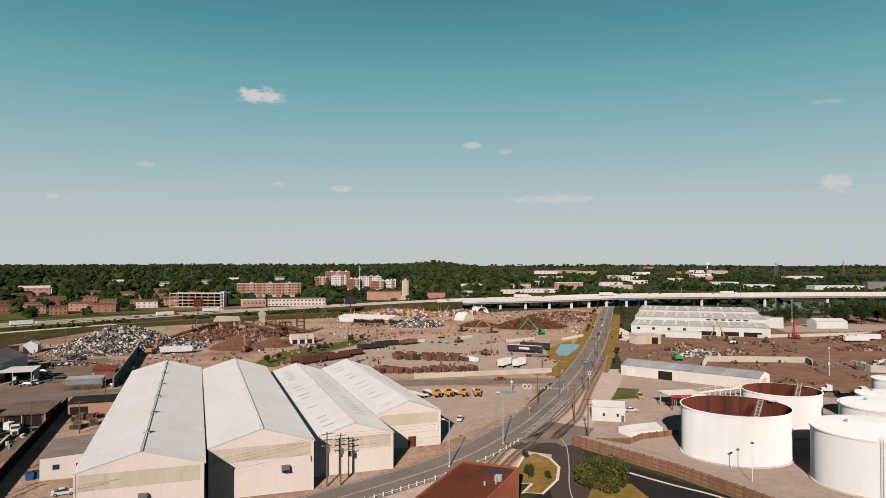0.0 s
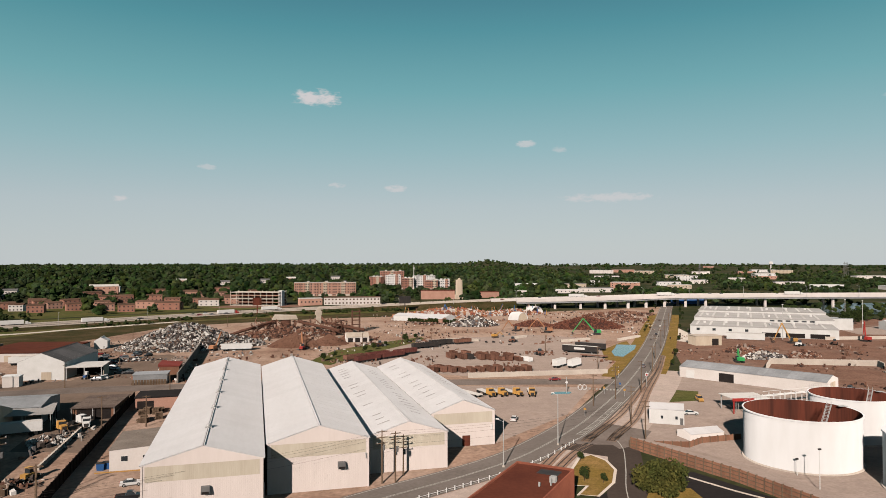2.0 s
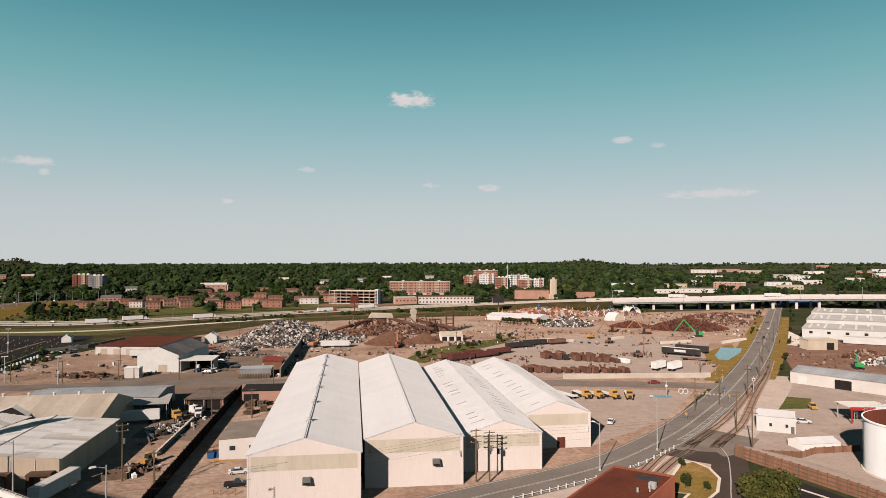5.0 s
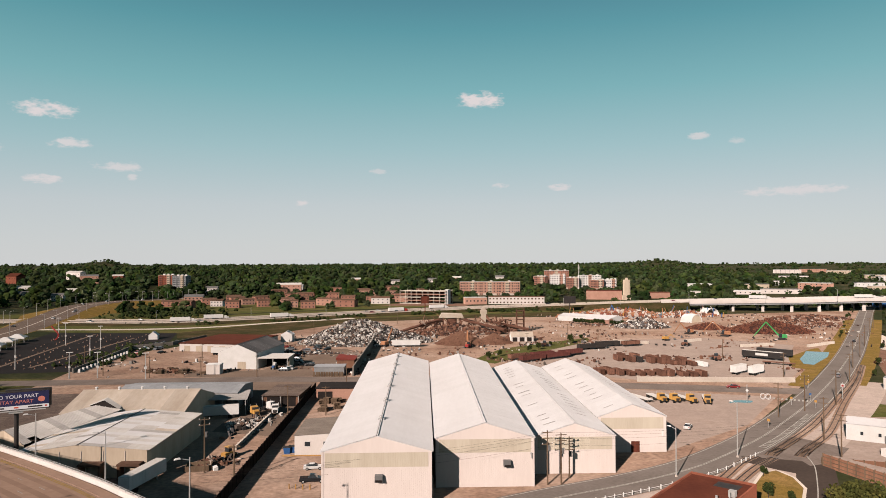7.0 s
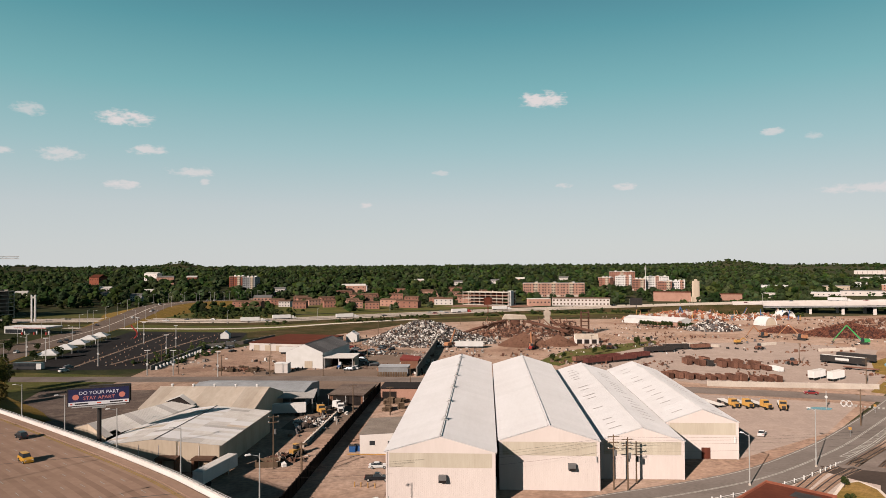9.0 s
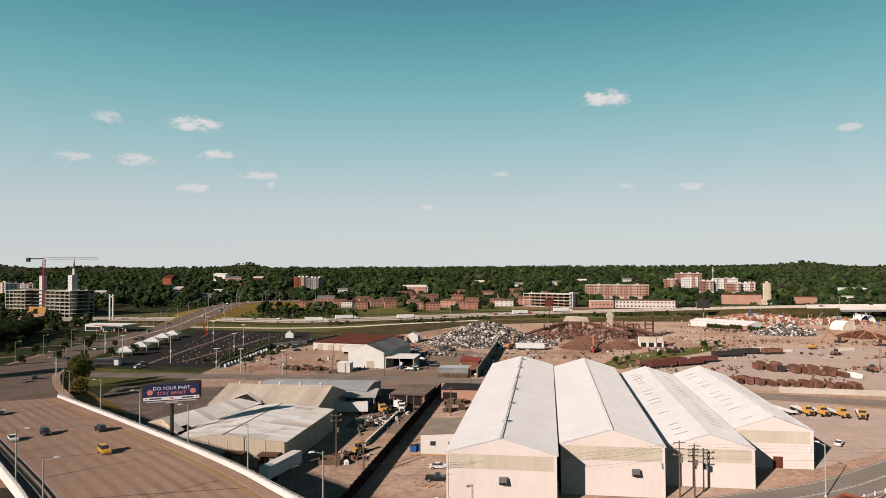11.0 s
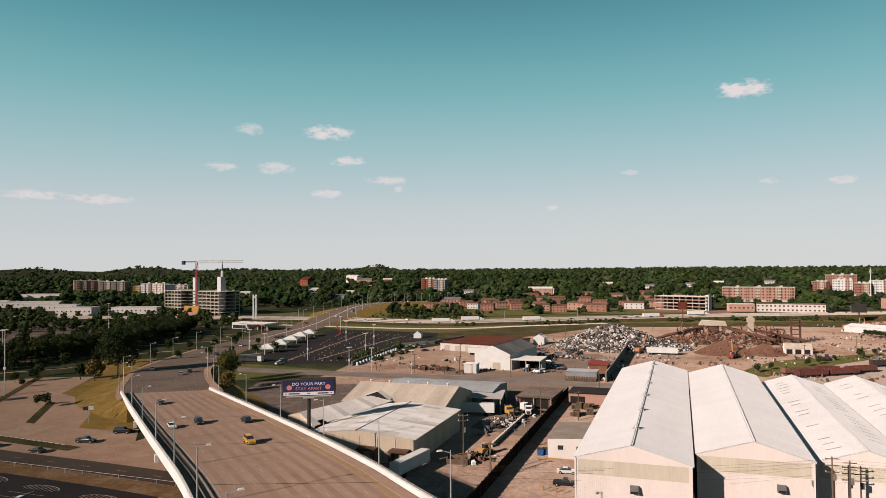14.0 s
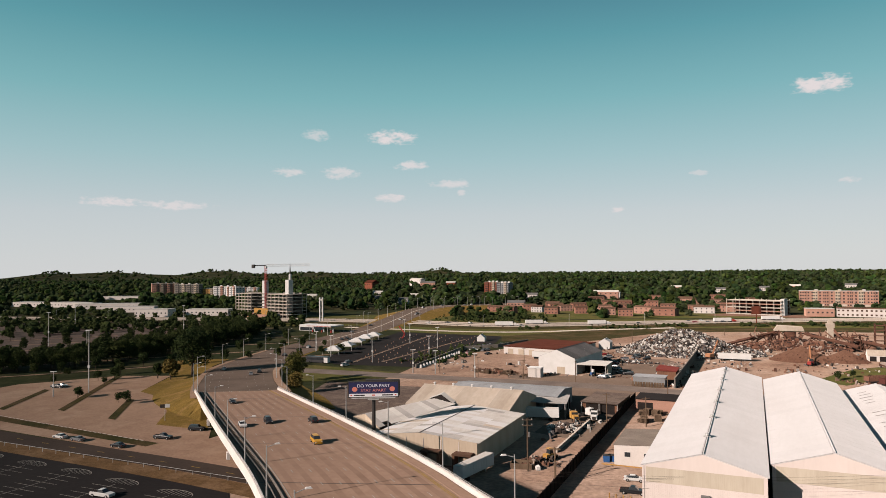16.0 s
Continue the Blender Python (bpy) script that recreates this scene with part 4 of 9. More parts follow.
def warehouse(label, x0, x1, y0, y1, eave, ridge, vents=0, lights=0, vent_box=None):
    """A long gabled shed whose ridge runs along y."""
    w = thing("warehouse", label, "warehouse", "long white warehouses", at=pose(x0, y0, 0))
    X, Y, c = x1 - x0, y1 - y0, (x1 - x0) / 2
    walls = Shape().along([(0, 0), (X, 0), (X, eave), (c, ridge), (0, eave)], 0.0, Y)
    part("wall", walls, M_CREAM, w, "cream painted sheet wall")
    part("wall_sheet", ribbed(X - 0.4, 0.4, 0.012, 1.0, eave - 3.35), M_CREAM, w, at=pose(0.2, -0.02, 0.05))
    part("translucent_band", ribbed(X - 1.2, 0.35, 0.006, 0.175, 2.95), M_FIBRE, w, "weathered tan fibreglass band under the gable", at=pose(0.6, -0.04, eave - 3.1))
    for x in (-0.12, X - 0.25):
        part("corner_trim", Shape().box(x, -0.14, 0, x + 0.37, 0.2, eave), M_CREAM, w)
    slope = math.hypot(c + 0.5, ridge - eave)
    tilt = math.degrees(math.atan2(ridge - eave, c))
    rows, n = 1, max(8, int(Y / 4.2))
    step = Y / n
    sheet = rib_roof(slope / rows + 0.25, step - 0.03, 0.7, 0.058).mesh("roof_sheet", M_ROOFWHITE)
    roof = part("roof", Shape().along([(-0.4, eave - 0.1), (c, ridge + 0.02), (X + 0.4, eave - 0.1), (X + 0.4, eave), (c, ridge + 0.12), (-0.4, eave)], -0.06, Y + 0.06), M_ROOFWHITE, w, "white metal roof")
    for side in (0, 1):
        for r in range(rows):
            for k in range(n):
                d = r * slope / rows
                if side == 0:
                    m = pose(-0.45, k * step, eave + 0.02 + r * 0.03, 0, -tilt, 0) @ Matrix.Translation((d, 0, 0.02))
                else:
                    m = pose(X + 0.45, k * step + step - 0.03, eave + 0.02 + r * 0.03, 0, 0, 180) @ pose(0, 0, 0, 0, -tilt, 0) @ Matrix.Translation((d, 0, 0.02))
                part("roof_sheet", sheet, None, roof, at=m)
    part("ridge_cap", Shape().along([(c - 0.35, ridge + 0.07), (c, ridge + 0.19), (c + 0.35, ridge + 0.07)] if not vents else [(c - 0.12, ridge + 0.1), (c - 0.08, ridge + 0.24), (c + 0.08, ridge + 0.24), (c + 0.12, ridge + 0.1)], -0.02, Y + 0.02), M_ROOFWHITE if not vents else M_GREYROOF, roof, "ridge capping")
    # Grey strips under both eaves, coloured for the shadow there; no gutter is modelled.
    part("eave_shadow_gap", Shape().box(-0.12, 0.2, eave - 0.5, -0.02, Y, eave - 0.12).box(X + 0.02, 0.2, eave - 0.5, X + 0.12, Y, eave - 0.12), M_GREYROOF, roof, "grey strip for the shadow under the eave")
    for k in range(vents):
        y = Y * (0.12 + 0.80 * k / max(1, vents - 1))
        v = Shape().cyl(c, y, ridge, ridge + 0.55, 0.3, n=12).cyl(c, y, ridge + 0.55, ridge + 0.85, 0.5, 0.35, n=12).box(c - 0.7, y - 0.5, ridge - 0.05, c + 0.7, y + 0.5, ridge + 0.2)
        part("roof_vent", v, M_STEEL, roof, "round metal ridge vent")
    rng = random.Random(len(label))
    for k in range(lights):
        for side in (0, 1):
            if rng.random() < 0.25:
                continue
            y = Y * (0.06 + 0.88 * k / lights) + rng.uniform(-0.3, 0.3)
            d0, d1 = slope * rng.uniform(0.30, 0.36), slope * rng.uniform(0.58, 0.66)
            s = Shape().box(d0, 0, 0.13, d1, 0.35, 0.15)
            m = pose(-0.45, y, eave + 0.05, 0, -tilt, 0) if side == 0 else pose(X + 0.45, y, eave + 0.05, 0, 0, 180) @ pose(0, 0, 0, 0, -tilt, 0)
            part("roof_light", s, M_PALEROOF, roof, "narrow weathered roof light", at=m)
    if vent_box:
        bx, bz = vent_box
        hood = Shape().taper(bx - 0.8, -1.5, bx + 0.8, 0, bz, bz + 1.3, 0, 0, 0.5, 0)
        box = part("vent_hood", hood, M_GREYROOF, w, "grey metal wall vent hood")
        part("louvre", Shape().box(bx - 0.65, -1.56, bz + 0.05, bx + 0.65, -1.45, bz + 0.5), M_DARK, box)
    return w


w1 = warehouse("cream warehouse with white metal roof and ridge vents", -20.7, 1.6, 141.0, 267.5, 11.0, 14.1, vents=6, vent_box=(11.6, 5.2))
w2 = warehouse("cream warehouse with smooth white metal roof", 2.8, 24.4, 151.8, 264.5, 10.7, 14.0, vent_box=(15.6, 4.7))
w3 = warehouse("cream warehouse with slotted white roof lights", 26.2, 44.9, 160.5, 262.0, 8.7, 11.6, lights=20)
w4 = warehouse("cream warehouse with white roof beside the road", 45.5, 63.0, 177.3, 261.0, 9.2, 12.3, lights=13)
part("door", Shape().box(8.4, -0.12, 0.1, 10.6, 0.02, 2.9), M_RUST, w4, "rust-red steel door")
part("door", Shape().box(22.6, 4.2, 0.1, 22.72, 6.4, 4.2), M_WHITE, w1, "white side door")
part("wall_lamp", Shape().box(20.8, -0.5, 7.2, 21.1, 0, 7.5).rod((20.95, -0.4, 7.4), (20.95, -0.7, 6.4), 0.12), M_STEEL, w2)
part("cable_loop", Shape().rod((16.7, -0.15, 5.6), (16.7, -0.15, 4.2), 0.3, n=8), M_WHITE, w4, "white wall meter")


# ---- storage tanks ----
def tank(label, x, y, r, high, open_top=False, stairs=False, ladder_az=None):
    t = thing("storage_tank", label, "tank", "white storage tanks", at=pose(x, y, 0))
    N = 72
    part("shell", Shape().cyl(0, 0, 0, high, r, n=N, caps=False), M_TANK, t, "white painted steel shell", smooth=True)
    for h in [high * k / 5 for k in range(1, 5)]:
        part("weld_ring", Shape().cyl(0, 0, h - 0.04, h + 0.04, r + 0.02, n=N, caps=False), M_TANK, t, smooth=True)
    part("rim", Shape().cyl(0, 0, high - 0.35, high, r + 0.25, n=N, caps=False).cyl(0, 0, high, high, r + 0.25, r - 0.1, n=N, caps=False), M_TANK, t, "white rim girder", smooth=True)
    part("foot_ring", Shape().cyl(0, 0, 0, 0.35, r + 0.5, r + 0.4, n=N), M_CONCRETE, t, "concrete foot ring")
    if open_top:
        part("inner_wall", Shape().cyl(0, 0, high - 6.0, high + 0.02, r - 0.12, n=N, caps=False), M_RUST, t, "rust-red inner wall", smooth=True)
        part("floating_roof", Shape().cyl(0, 0, high - 5.4, high - 5.2, r - 0.15, n=N), M_RUST, t, "rust-red floating roof")
    else:
        part("roof", Shape().cyl(0, 0, high, high + 0.9, r, 0.3, n=N), M_TANK, t, "white low cone roof")
        hatch = Shape().cyl(r * 0.45, -r * 0.3, high + 0.4, high + 1.0, 0.5, n=10).cyl(-r * 0.2, r * 0.4, high + 0.4, high + 1.1, 0.35, n=10)
        part("roof_hatch", hatch, M_STEEL, t, "steel roof hatch")
    rail = Shape()
    a0, a1, n = (-0.6, 0.9, 14) if not open_top else (1.2, 2.2, 10)
    pts = [(math.cos(a0 + (a1 - a0) * k / n) * (r + 0.4), math.sin(a0 + (a1 - a0) * k / n) * (r + 0.4)) for k in range(n + 1)]
    for (px, py), (qx, qy) in zip(pts, pts[1:]):
        for h in (0.55, 1.1):
            rail.rod((px, py, high + h), (qx, qy, high + h), 0.03, n=4)
        rail.rod((px, py, high - 0.3), (px, py, high + 1.1), 0.035, n=4)
    part("guard_rail", rail, M_STEEL, t, "steel guard rail at the rim")
    if stairs:
        a, b = Vector((r * 0.55, -r * 0.1, high + 1.0)), Vector((-r * 0.1, -r * 0.55, high - 5.0))
        lad = Shape()
        side = Vector((0.35, -0.35, 0))
        for s in (-1, 1):
            lad.rod(a + side * s, b + side * s, 0.09, n=5)
            lad.rod(a + side * s + Vector((0, 0, 0.9)), b + side * s + Vector((0, 0, 0.9)), 0.05, n=4)
        for k in range(22):
            p = a.lerp(b, k / 21)
            lad.rod(p - side, p + side, 0.06, n=4)
            if k % 3 == 0:
                lad.rod(p - side, p - side + Vector((0, 0, 0.9)), 0.04, n=4).rod(p + side, p + side + Vector((0, 0, 0.9)), 0.04, n=4)
        part("rolling_ladder", lad, M_STEEL, t, "steel ladder down to the floating roof")
        plat = Shape().box(r * 0.9, -0.5, high + 0.05, r + 0.6, 0.9, high + 0.15)
        part("platform", plat, M_STEEL, t, "steel platform at the rim")
    if ladder_az is not None:
        c, s = math.cos(ladder_az), math.sin(ladder_az)
        lad = Shape()
        for k in (-0.25, 0.25):
            lad.rod((c * (r + 0.3) - s * k, s * (r + 0.3) + c * k, 0), (c * (r + 0.3) - s * k, s * (r + 0.3) + c * k, high + 1), 0.05, n=4)
        for k in range(int(high / 0.5)):
            lad.rod((c * (r + 0.3) - s * 0.25, s * (r + 0.3) + c * 0.25, k * 0.5), (c * (r + 0.3) + s * 0.25, s * (r + 0.3) - c * 0.25, k * 0.5), 0.03, n=4)
        part("ladder", lad, M_STEEL, t)
    return t


tank("open white steel tank with rust-red inside", 132.6, 143.2, 13.4, 12.4, True, True)
tank("closed white steel tank with low cone roof", 144.5, 113.0, 13.2, 12.4, ladder_az=-2.4)
tank("second open white tank with rust-red inside", 163.5, 158.0, 10.8, 12.0, True, True)
tank("white tank behind the row with railed roof", 172.0, 131.0, 11.5, 12.2, ladder_az=2.6)
tank("small white tank at the back of the yard", 196, 150, 8.0, 10.0)
tank("small white tank at the back of the yard", 214, 160, 7.0, 12.0)

# ---- common things ----
def car(label, paint, at, style="sedan", group="cars", close=True):
    c = thing("car" if style != "pickup" else "pickup_truck", label, "car" if style != "pickup" else "pickup truck", group, at=at)
    L = {"sedan": 2.35, "suv": 2.35, "pickup": 2.8, "van": 2.5}[style]
    h = {"sedan": 0.0, "suv": 0.28, "pickup": 0.28, "van": 0.4}[style]
    body = Shape().along([(-L, 0.32), (L, 0.32), (L + 0.05, 0.62 + h * 0.5), (L - 0.1, 0.80 + h * 0.5), (1.15, 0.95 + h * 0.6), (-L + 0.1, 0.98 + h * 0.6), (-L - 0.03, 0.7)], -0.9, 0.9)
    body.v = [(x, y * (0.95 if z > 0.85 + h * 0.4 else (0.93 if z < 0.4 else 1.0)), z) for x, y, z in body.v]
    part("body", body, paint, c, smooth=False)
    if style == "sedan":
        glass, top = [(1.15, 0.93), (0.35, 1.40), (-0.95, 1.40), (-1.75, 0.96)], (0.33, -0.93, 1.40)
    elif style == "pickup":
        glass, top = [(1.25, 1.1), (0.6, 1.72), (-0.5, 1.72), (-0.7, 1.12)], (0.58, -0.5, 1.72)
    else:
        glass, top = [(1.2, 1.1 + h * 0.2), (0.55, 1.45 + h), (-L + 0.45, 1.45 + h), (-L + 0.1, 1.1)], (0.5, -L + 0.5, 1.45 + h)
    cabin = Shape().along(glass, -0.8, 0.8)
    cabin.v = [(x, y * (0.82 if z > 1.25 else 1.0), z) for x, y, z in cabin.v]
    part("glasshouse", cabin, M_GLASS, c, "dark car windows")
    part("roof", Shape().taper(top[1], -0.66, top[0], 0.66, top[2], top[2] + 0.06, 0.1, 0.1, 0.08, 0.08), paint, c)
    if style == "pickup":
        part("load_bed", Shape().box(-L + 0.1, -0.72, 1.1, -0.85, 0.72, 1.17), M_DARK, c, "dark load bed")
    for x in (-L + 0.85, L - 0.85):
        for y in (-0.82, 0.82):
            wheel = part("wheel", Shape().cyl(0, 0, -0.12, 0.12, 0.36 + h * 0.1, n=12), M_TYRE, c, at=pose(x, y, 0.36, 90))
            if close:
                part("rim", Shape().cyl(0, 0, -0.13, 0.13, 0.2, n=8), M_STEEL, wheel)
    for y in (-0.68, 0.68) if close else ():
        part("headlight", Shape().box(L - 0.02, y - 0.18, 0.62 + h * 0.3, L + 0.06, y + 0.18, 0.76 + h * 0.3), M_WHITE, c)
        part("tail_light", Shape().box(-L - 0.05, y - 0.16, 0.72 + h * 0.3, -L + 0.02, y + 0.16, 0.88 + h * 0.3), M_RED, c)
    return c


M_CARWHITE = mat("white_car_paint", (0.72, 0.71, 0.69), (0.66, 0.65, 0.63), rough=0.3, bump=0, spec=0.5)
M_CARBLACK = mat("black_car_paint", (0.018, 0.018, 0.02), (0.025, 0.025, 0.028), rough=0.3, bump=0, spec=0.5)
M_CARGREY = mat("grey_car_paint", (0.22, 0.22, 0.23), (0.18, 0.18, 0.19), rough=0.35, bump=0, spec=0.5)
M_CARRED = mat("red_car_paint", (0.30, 0.03, 0.03), (0.25, 0.025, 0.025), rough=0.35, bump=0, spec=0.5)
M_TAXI = mat("amber_car_paint", (0.60, 0.30, 0.03), (0.52, 0.26, 0.03), rough=0.35, bump=0, spec=0.5)


def box_trailer(label, at, length=14.5, paint=None, group="box trailers", panels=True):
    t = thing("box_trailer", label, "trailer", group, at=at)
    paint = paint or M_WHITE
    part("body", Shape().box(-length / 2, -1.28, 1.15, length / 2, 1.28, 4.0), paint, t)
    part("roof", Shape().taper(-length / 2, -1.28, length / 2, 1.28, 4.0, 4.07, 0.1, 0.1, 0.1, 0.1), M_OLDROOF if paint is M_WHITE else paint, t)
    part("chassis", Shape().box(-length / 2 + 0.3, -0.5, 0.85, length / 2 - 0.3, 0.5, 1.15), M_BLACK, t, "black steel chassis")
    for x in (-length / 2 + 1.6, -length / 2 + 2.9):
        for y in (-1.0, 1.0):
            part("wheel", Shape().cyl(0, 0, -0.25, 0.25, 0.52, n=14), M_TYRE, t, at=pose(x, y, 0.52, 90))
    for y in (-0.7, 0.7):
        part("landing_leg", Shape().box(length / 2 - 3.2, y - 0.1, 0, length / 2 - 3.0, y + 0.1, 1.0), M_STEEL, t)
    part("rear_door", Shape().box(-length / 2 - 0.04, -1.15, 1.3, -length / 2, -0.02, 3.85).box(-length / 2 - 0.04, 0.02, 1.3, -length / 2, 1.15, 3.85), paint, t)
    if panels:
        n = int(length / 1.2)
        for k in range(1, n):
            x = -length / 2 + k * length / n
            part("side_post", Shape().box(x - 0.04, -1.31, 1.2, x + 0.04, 1.31, 3.95), paint, t)
    return t


def tractor_unit(label, paint, at, group="lorries"):
    t = thing("lorry", label, "lorry", group, at=at)
    part("chassis", Shape().box(-3.6, -0.5, 0.7, 2.9, 0.5, 1.0), M_BLACK, t)
    part("bonnet", Shape().taper(1.0, -0.95, 2.9, 0.95, 0.8, 2.0, 0, 0.25, 0.1, 0.1), paint, t)
    part("cab", Shape().taper(-1.0, -1.15, 1.1, 1.15, 0.9, 3.0, 0, 0.3, 0.08, 0.08), paint, t)
    part("windscreen", Shape().box(0.86, -0.95, 2.1, 1.0, 0.95, 2.8), M_GLASS, t)
    part("grille", Shape().box(2.86, -0.6, 0.95, 2.96, 0.6, 1.75), M_BLACK, t)
    for x in (2.0, -2.2, -3.2):
        for y in (-1.0, 1.0):
            part("wheel", Shape().cyl(0, 0, -0.22, 0.22, 0.52, n=14), M_TYRE, t, at=pose(x, y, 0.52, 90))
    for y in (-1.0, 1.0):
        part("exhaust", Shape().cyl(-1.15, y, 1.0, 3.4, 0.08, n=6), M_STEEL, t)
    return t


def street_lamp(label, at, high=10.0, arm=2.2, paint=None, group="street lamps"):
    t = thing("street_lamp", label, "street lamp", group, at=at)
    paint = paint or M_STEEL
    part("pole", Shape().cyl(0, 0, 0, high, 0.16, 0.09, n=8), paint, t)
    part("base", Shape().cyl(0, 0, 0, 0.5, 0.3, 0.24, n=8), M_CONCRETE, t)
    part("arm", Shape().rod((0, 0, high - 0.4), (arm, 0, high + 0.1), 0.06, n=6), paint, t)
    part("lamp_head", Shape().taper(arm - 0.25, -0.2, arm + 0.75, 0.2, high, high + 0.22, 0.15, 0.2, 0.06, 0.06), M_WHITE, t, "pale lamp head")
    return t


def power_pole(label, at, high=12.0, arms=2, box=False, group="power poles"):
    t = thing("power_pole", label, "power pole", group, at=at)
    part("pole", Shape().cyl(0, 0, 0, high, 0.2, 0.13, n=8), M_WOOD, t)
    for k in range(arms):
        z = high - 0.5 - 1.3 * k
        arm = part("crossarm", Shape().box(-1.3, -0.08, z, 1.3, 0.08, z + 0.15), M_WOOD, t)
        for x in (-1.15, 1.15) if box else ():
            part("insulator", Shape().cyl(x, 0, z + 0.15, z + 0.4, 0.07, n=6), M_WHITE, arm)
    if box:
        part("transformer", Shape().cyl(0.45, 0, high - 4.6, high - 3.4, 0.3, n=10), M_GREYROOF, t, "grey transformer can")
    return t


def cable(label, a, b, sag=0.8):
    n, s = 12, Shape()
    for k in range(n + 1):
        p = Vector(a).lerp(Vector(b), k / n) - Vector((0, 0, sag * 4 * (k / n) * (1 - k / n)))
        s.v += [(p.x, p.y - 0.014, p.z), (p.x, p.y + 0.014, p.z), (p.x, p.y, p.z + 0.026)]
    s.f = [(3 * k + i, 3 * k + (i + 1) % 3, 3 * k + 3 + (i + 1) % 3, 3 * k + 3 + i) for k in range(n) for i in range(3)]
    return tagged(part("power_cable", s, M_BLACK), label, "cable", "power cables")


def panel_wall(name, label, category, line, high, thick, pitch, material, post=None, z=0.0, kind=""):
    """A wall of panels between posts along a line."""
    w = thing(name, label, category, kind=kind)
    for (x0, y0), (x1, y1) in zip(line, line[1:]):
        d = math.dist((x0, y0), (x1, y1))
        n = max(1, round(d / pitch))
        turn = math.degrees(math.atan2(y1 - y0, x1 - x0))
        me = Shape().box(0.02, -thick / 2, 0, d / n - 0.02, thick / 2, high).mesh("panel", material)
        po = Shape().box(-0.12, -thick / 2 - 0.1, 0, 0.12, thick / 2 + 0.1, high + 0.15).mesh("post", post or material)
        for k in range(n):
            m = pose(x0 + (x1 - x0) * k / n, y0 + (y1 - y0) * k / n, z, 0, 0, turn)
            part("panel", me, None, w, at=m)
            part("post", po, None, w, at=m)
    return w


def shed(name, label, category, at, wide, deep, eave, ridge, wall_m, roof_m, ridge_along="x", over=0.3, cols=8, group="", bare=False):
    """A gabled building from its front-left corner; sheets of roof are parts."""
    b = thing(name, label, category, group, at=at)
    X, Y = wide, deep
    if ridge_along == "x":
        prof = [(0, 0), (Y, 0), (Y, eave), (Y / 2, ridge), (0, eave)]
        turn = Matrix(((0, 1, 0, 0), (1, 0, 0, 0), (0, 0, 1, 0), (0, 0, 0, 1)))
        span, run = Y, X
    else:
        prof = [(0, 0), (X, 0), (X, eave), (X / 2, ridge), (0, eave)]
        turn, span, run = Matrix.Identity(4), X, Y
    part("wall", Shape().along(prof, 0, run, turn), wall_m, b)
    half = span / 2
    fall = math.hypot(half, ridge - eave) + over
    tilt = math.atan2(ridge - eave, half)
    step = run / cols
    for side in (0, 1):
        for k in range(cols):
            m = turn @ (pose(-over, k * step, eave - over * math.tan(tilt), 0, -math.degrees(tilt), 0) if side == 0 else pose(span + over, k * step + step, eave - over * math.tan(tilt), 0, 0, 180) @ pose(0, 0, 0, 0, -math.degrees(tilt), 0))
            part("roof_sheet", rib_roof(fall, step - 0.02, max(0.6, step / 4), 0.062), roof_m, b, at=m)
    part("ridge_cap", Shape().along([(half - 0.4, ridge - 0.02), (half, ridge + 0.2), (half + 0.4, ridge - 0.02)], -0.1, run + 0.1, turn), roof_m, b)
    return b


# A shallow panel on the wall; in M_DARK it draws a shaded opening.
def hole(parent, name, x0, x1, z0, z1, y, material, label="", out=0.1):
    return part(name, Shape().box(x0, y - out, z0, x1, y + 0.05, z1), material, parent, label)


# ---- fence, annex and yard beside the first warehouse ----
panel_wall("fence", "tall dark weathered board fence along the yard", "fence", [(-41.5, 118), (-41.5, 268)], 3.0, 0.15, 3.0, M_FENCE, M_FENCE)
panel_wall("low_wall", "low pale concrete block wall in the yard", "wall", [(-49.8, 184), (-49.3, 224)], 1.1, 0.5, 3.0, M_CONCRETE)

annex = thing("annex", "small white annex with a grey lean-to roof", "building", at=pose(-33.2, 178.5, 0))
part("wall", Shape().along([(0, 0), (11.6, 0), (11.6, 5.6), (0, 4.9)], 0, 19.0), M_WHITEB, annex, "white plaster wall")
me = rib_roof(3.25, 3.15, 0.6).mesh("roof_sheet", M_ANNEXROOF)
for i in range(6):
    for j in range(4):
        part("roof_sheet", me, None, annex, at=pose(-0.4 + j * 3.1, i * 3.2, 4.92 + j * 0.187, 0, -3.45, 0))
for x in (2.6, 7.4):
    wd = part("window", Shape().box(x, -0.08, 2.3, x + 1.4, 0.02, 3.5), M_GLASS, annex, "small dark window")
    part("window_frame", Shape().box(x - 0.1, -0.12, 2.2, x + 1.5, -0.02, 2.32).box(x - 0.1, -0.12, 3.48, x + 1.5, -0.02, 3.6), M_WHITE, wd)
part("kerb", Shape().box(-3.0, -1.2, 0.1, 11.4, -0.9, 0.3), M_YELLOW, annex, "yellow painted kerb")
for x, y in ((-35.4, 180.2), (-34.2, 181.0)):
    s = thing("refuse_bin", "blue plastic refuse bin by the annex", "bin", "blue bins", at=pose(x, y, 0.1))
    part("body", Shape().taper(-0.9, -0.7, 0.9, 0.7, 1.6, 0.0, 0.15, 0.15, 0.1, 0.1), M_BLUE, s)
    part("lid", Shape().box(-0.95, -0.75, 1.6, 0.95, 0.75, 1.75), M_BLACK, s, "black lid")
car("white sedan parked beside the warehouse", M_CARWHITE, pose(-26.4, 166.2, 0.1, 0, 0, 8), "sedan", "parked cars")
car("black pickup parked beside the warehouse", M_CARBLACK, pose(-25.2, 156.8, 0.1, 0, 0, 5), "pickup", "parked cars")


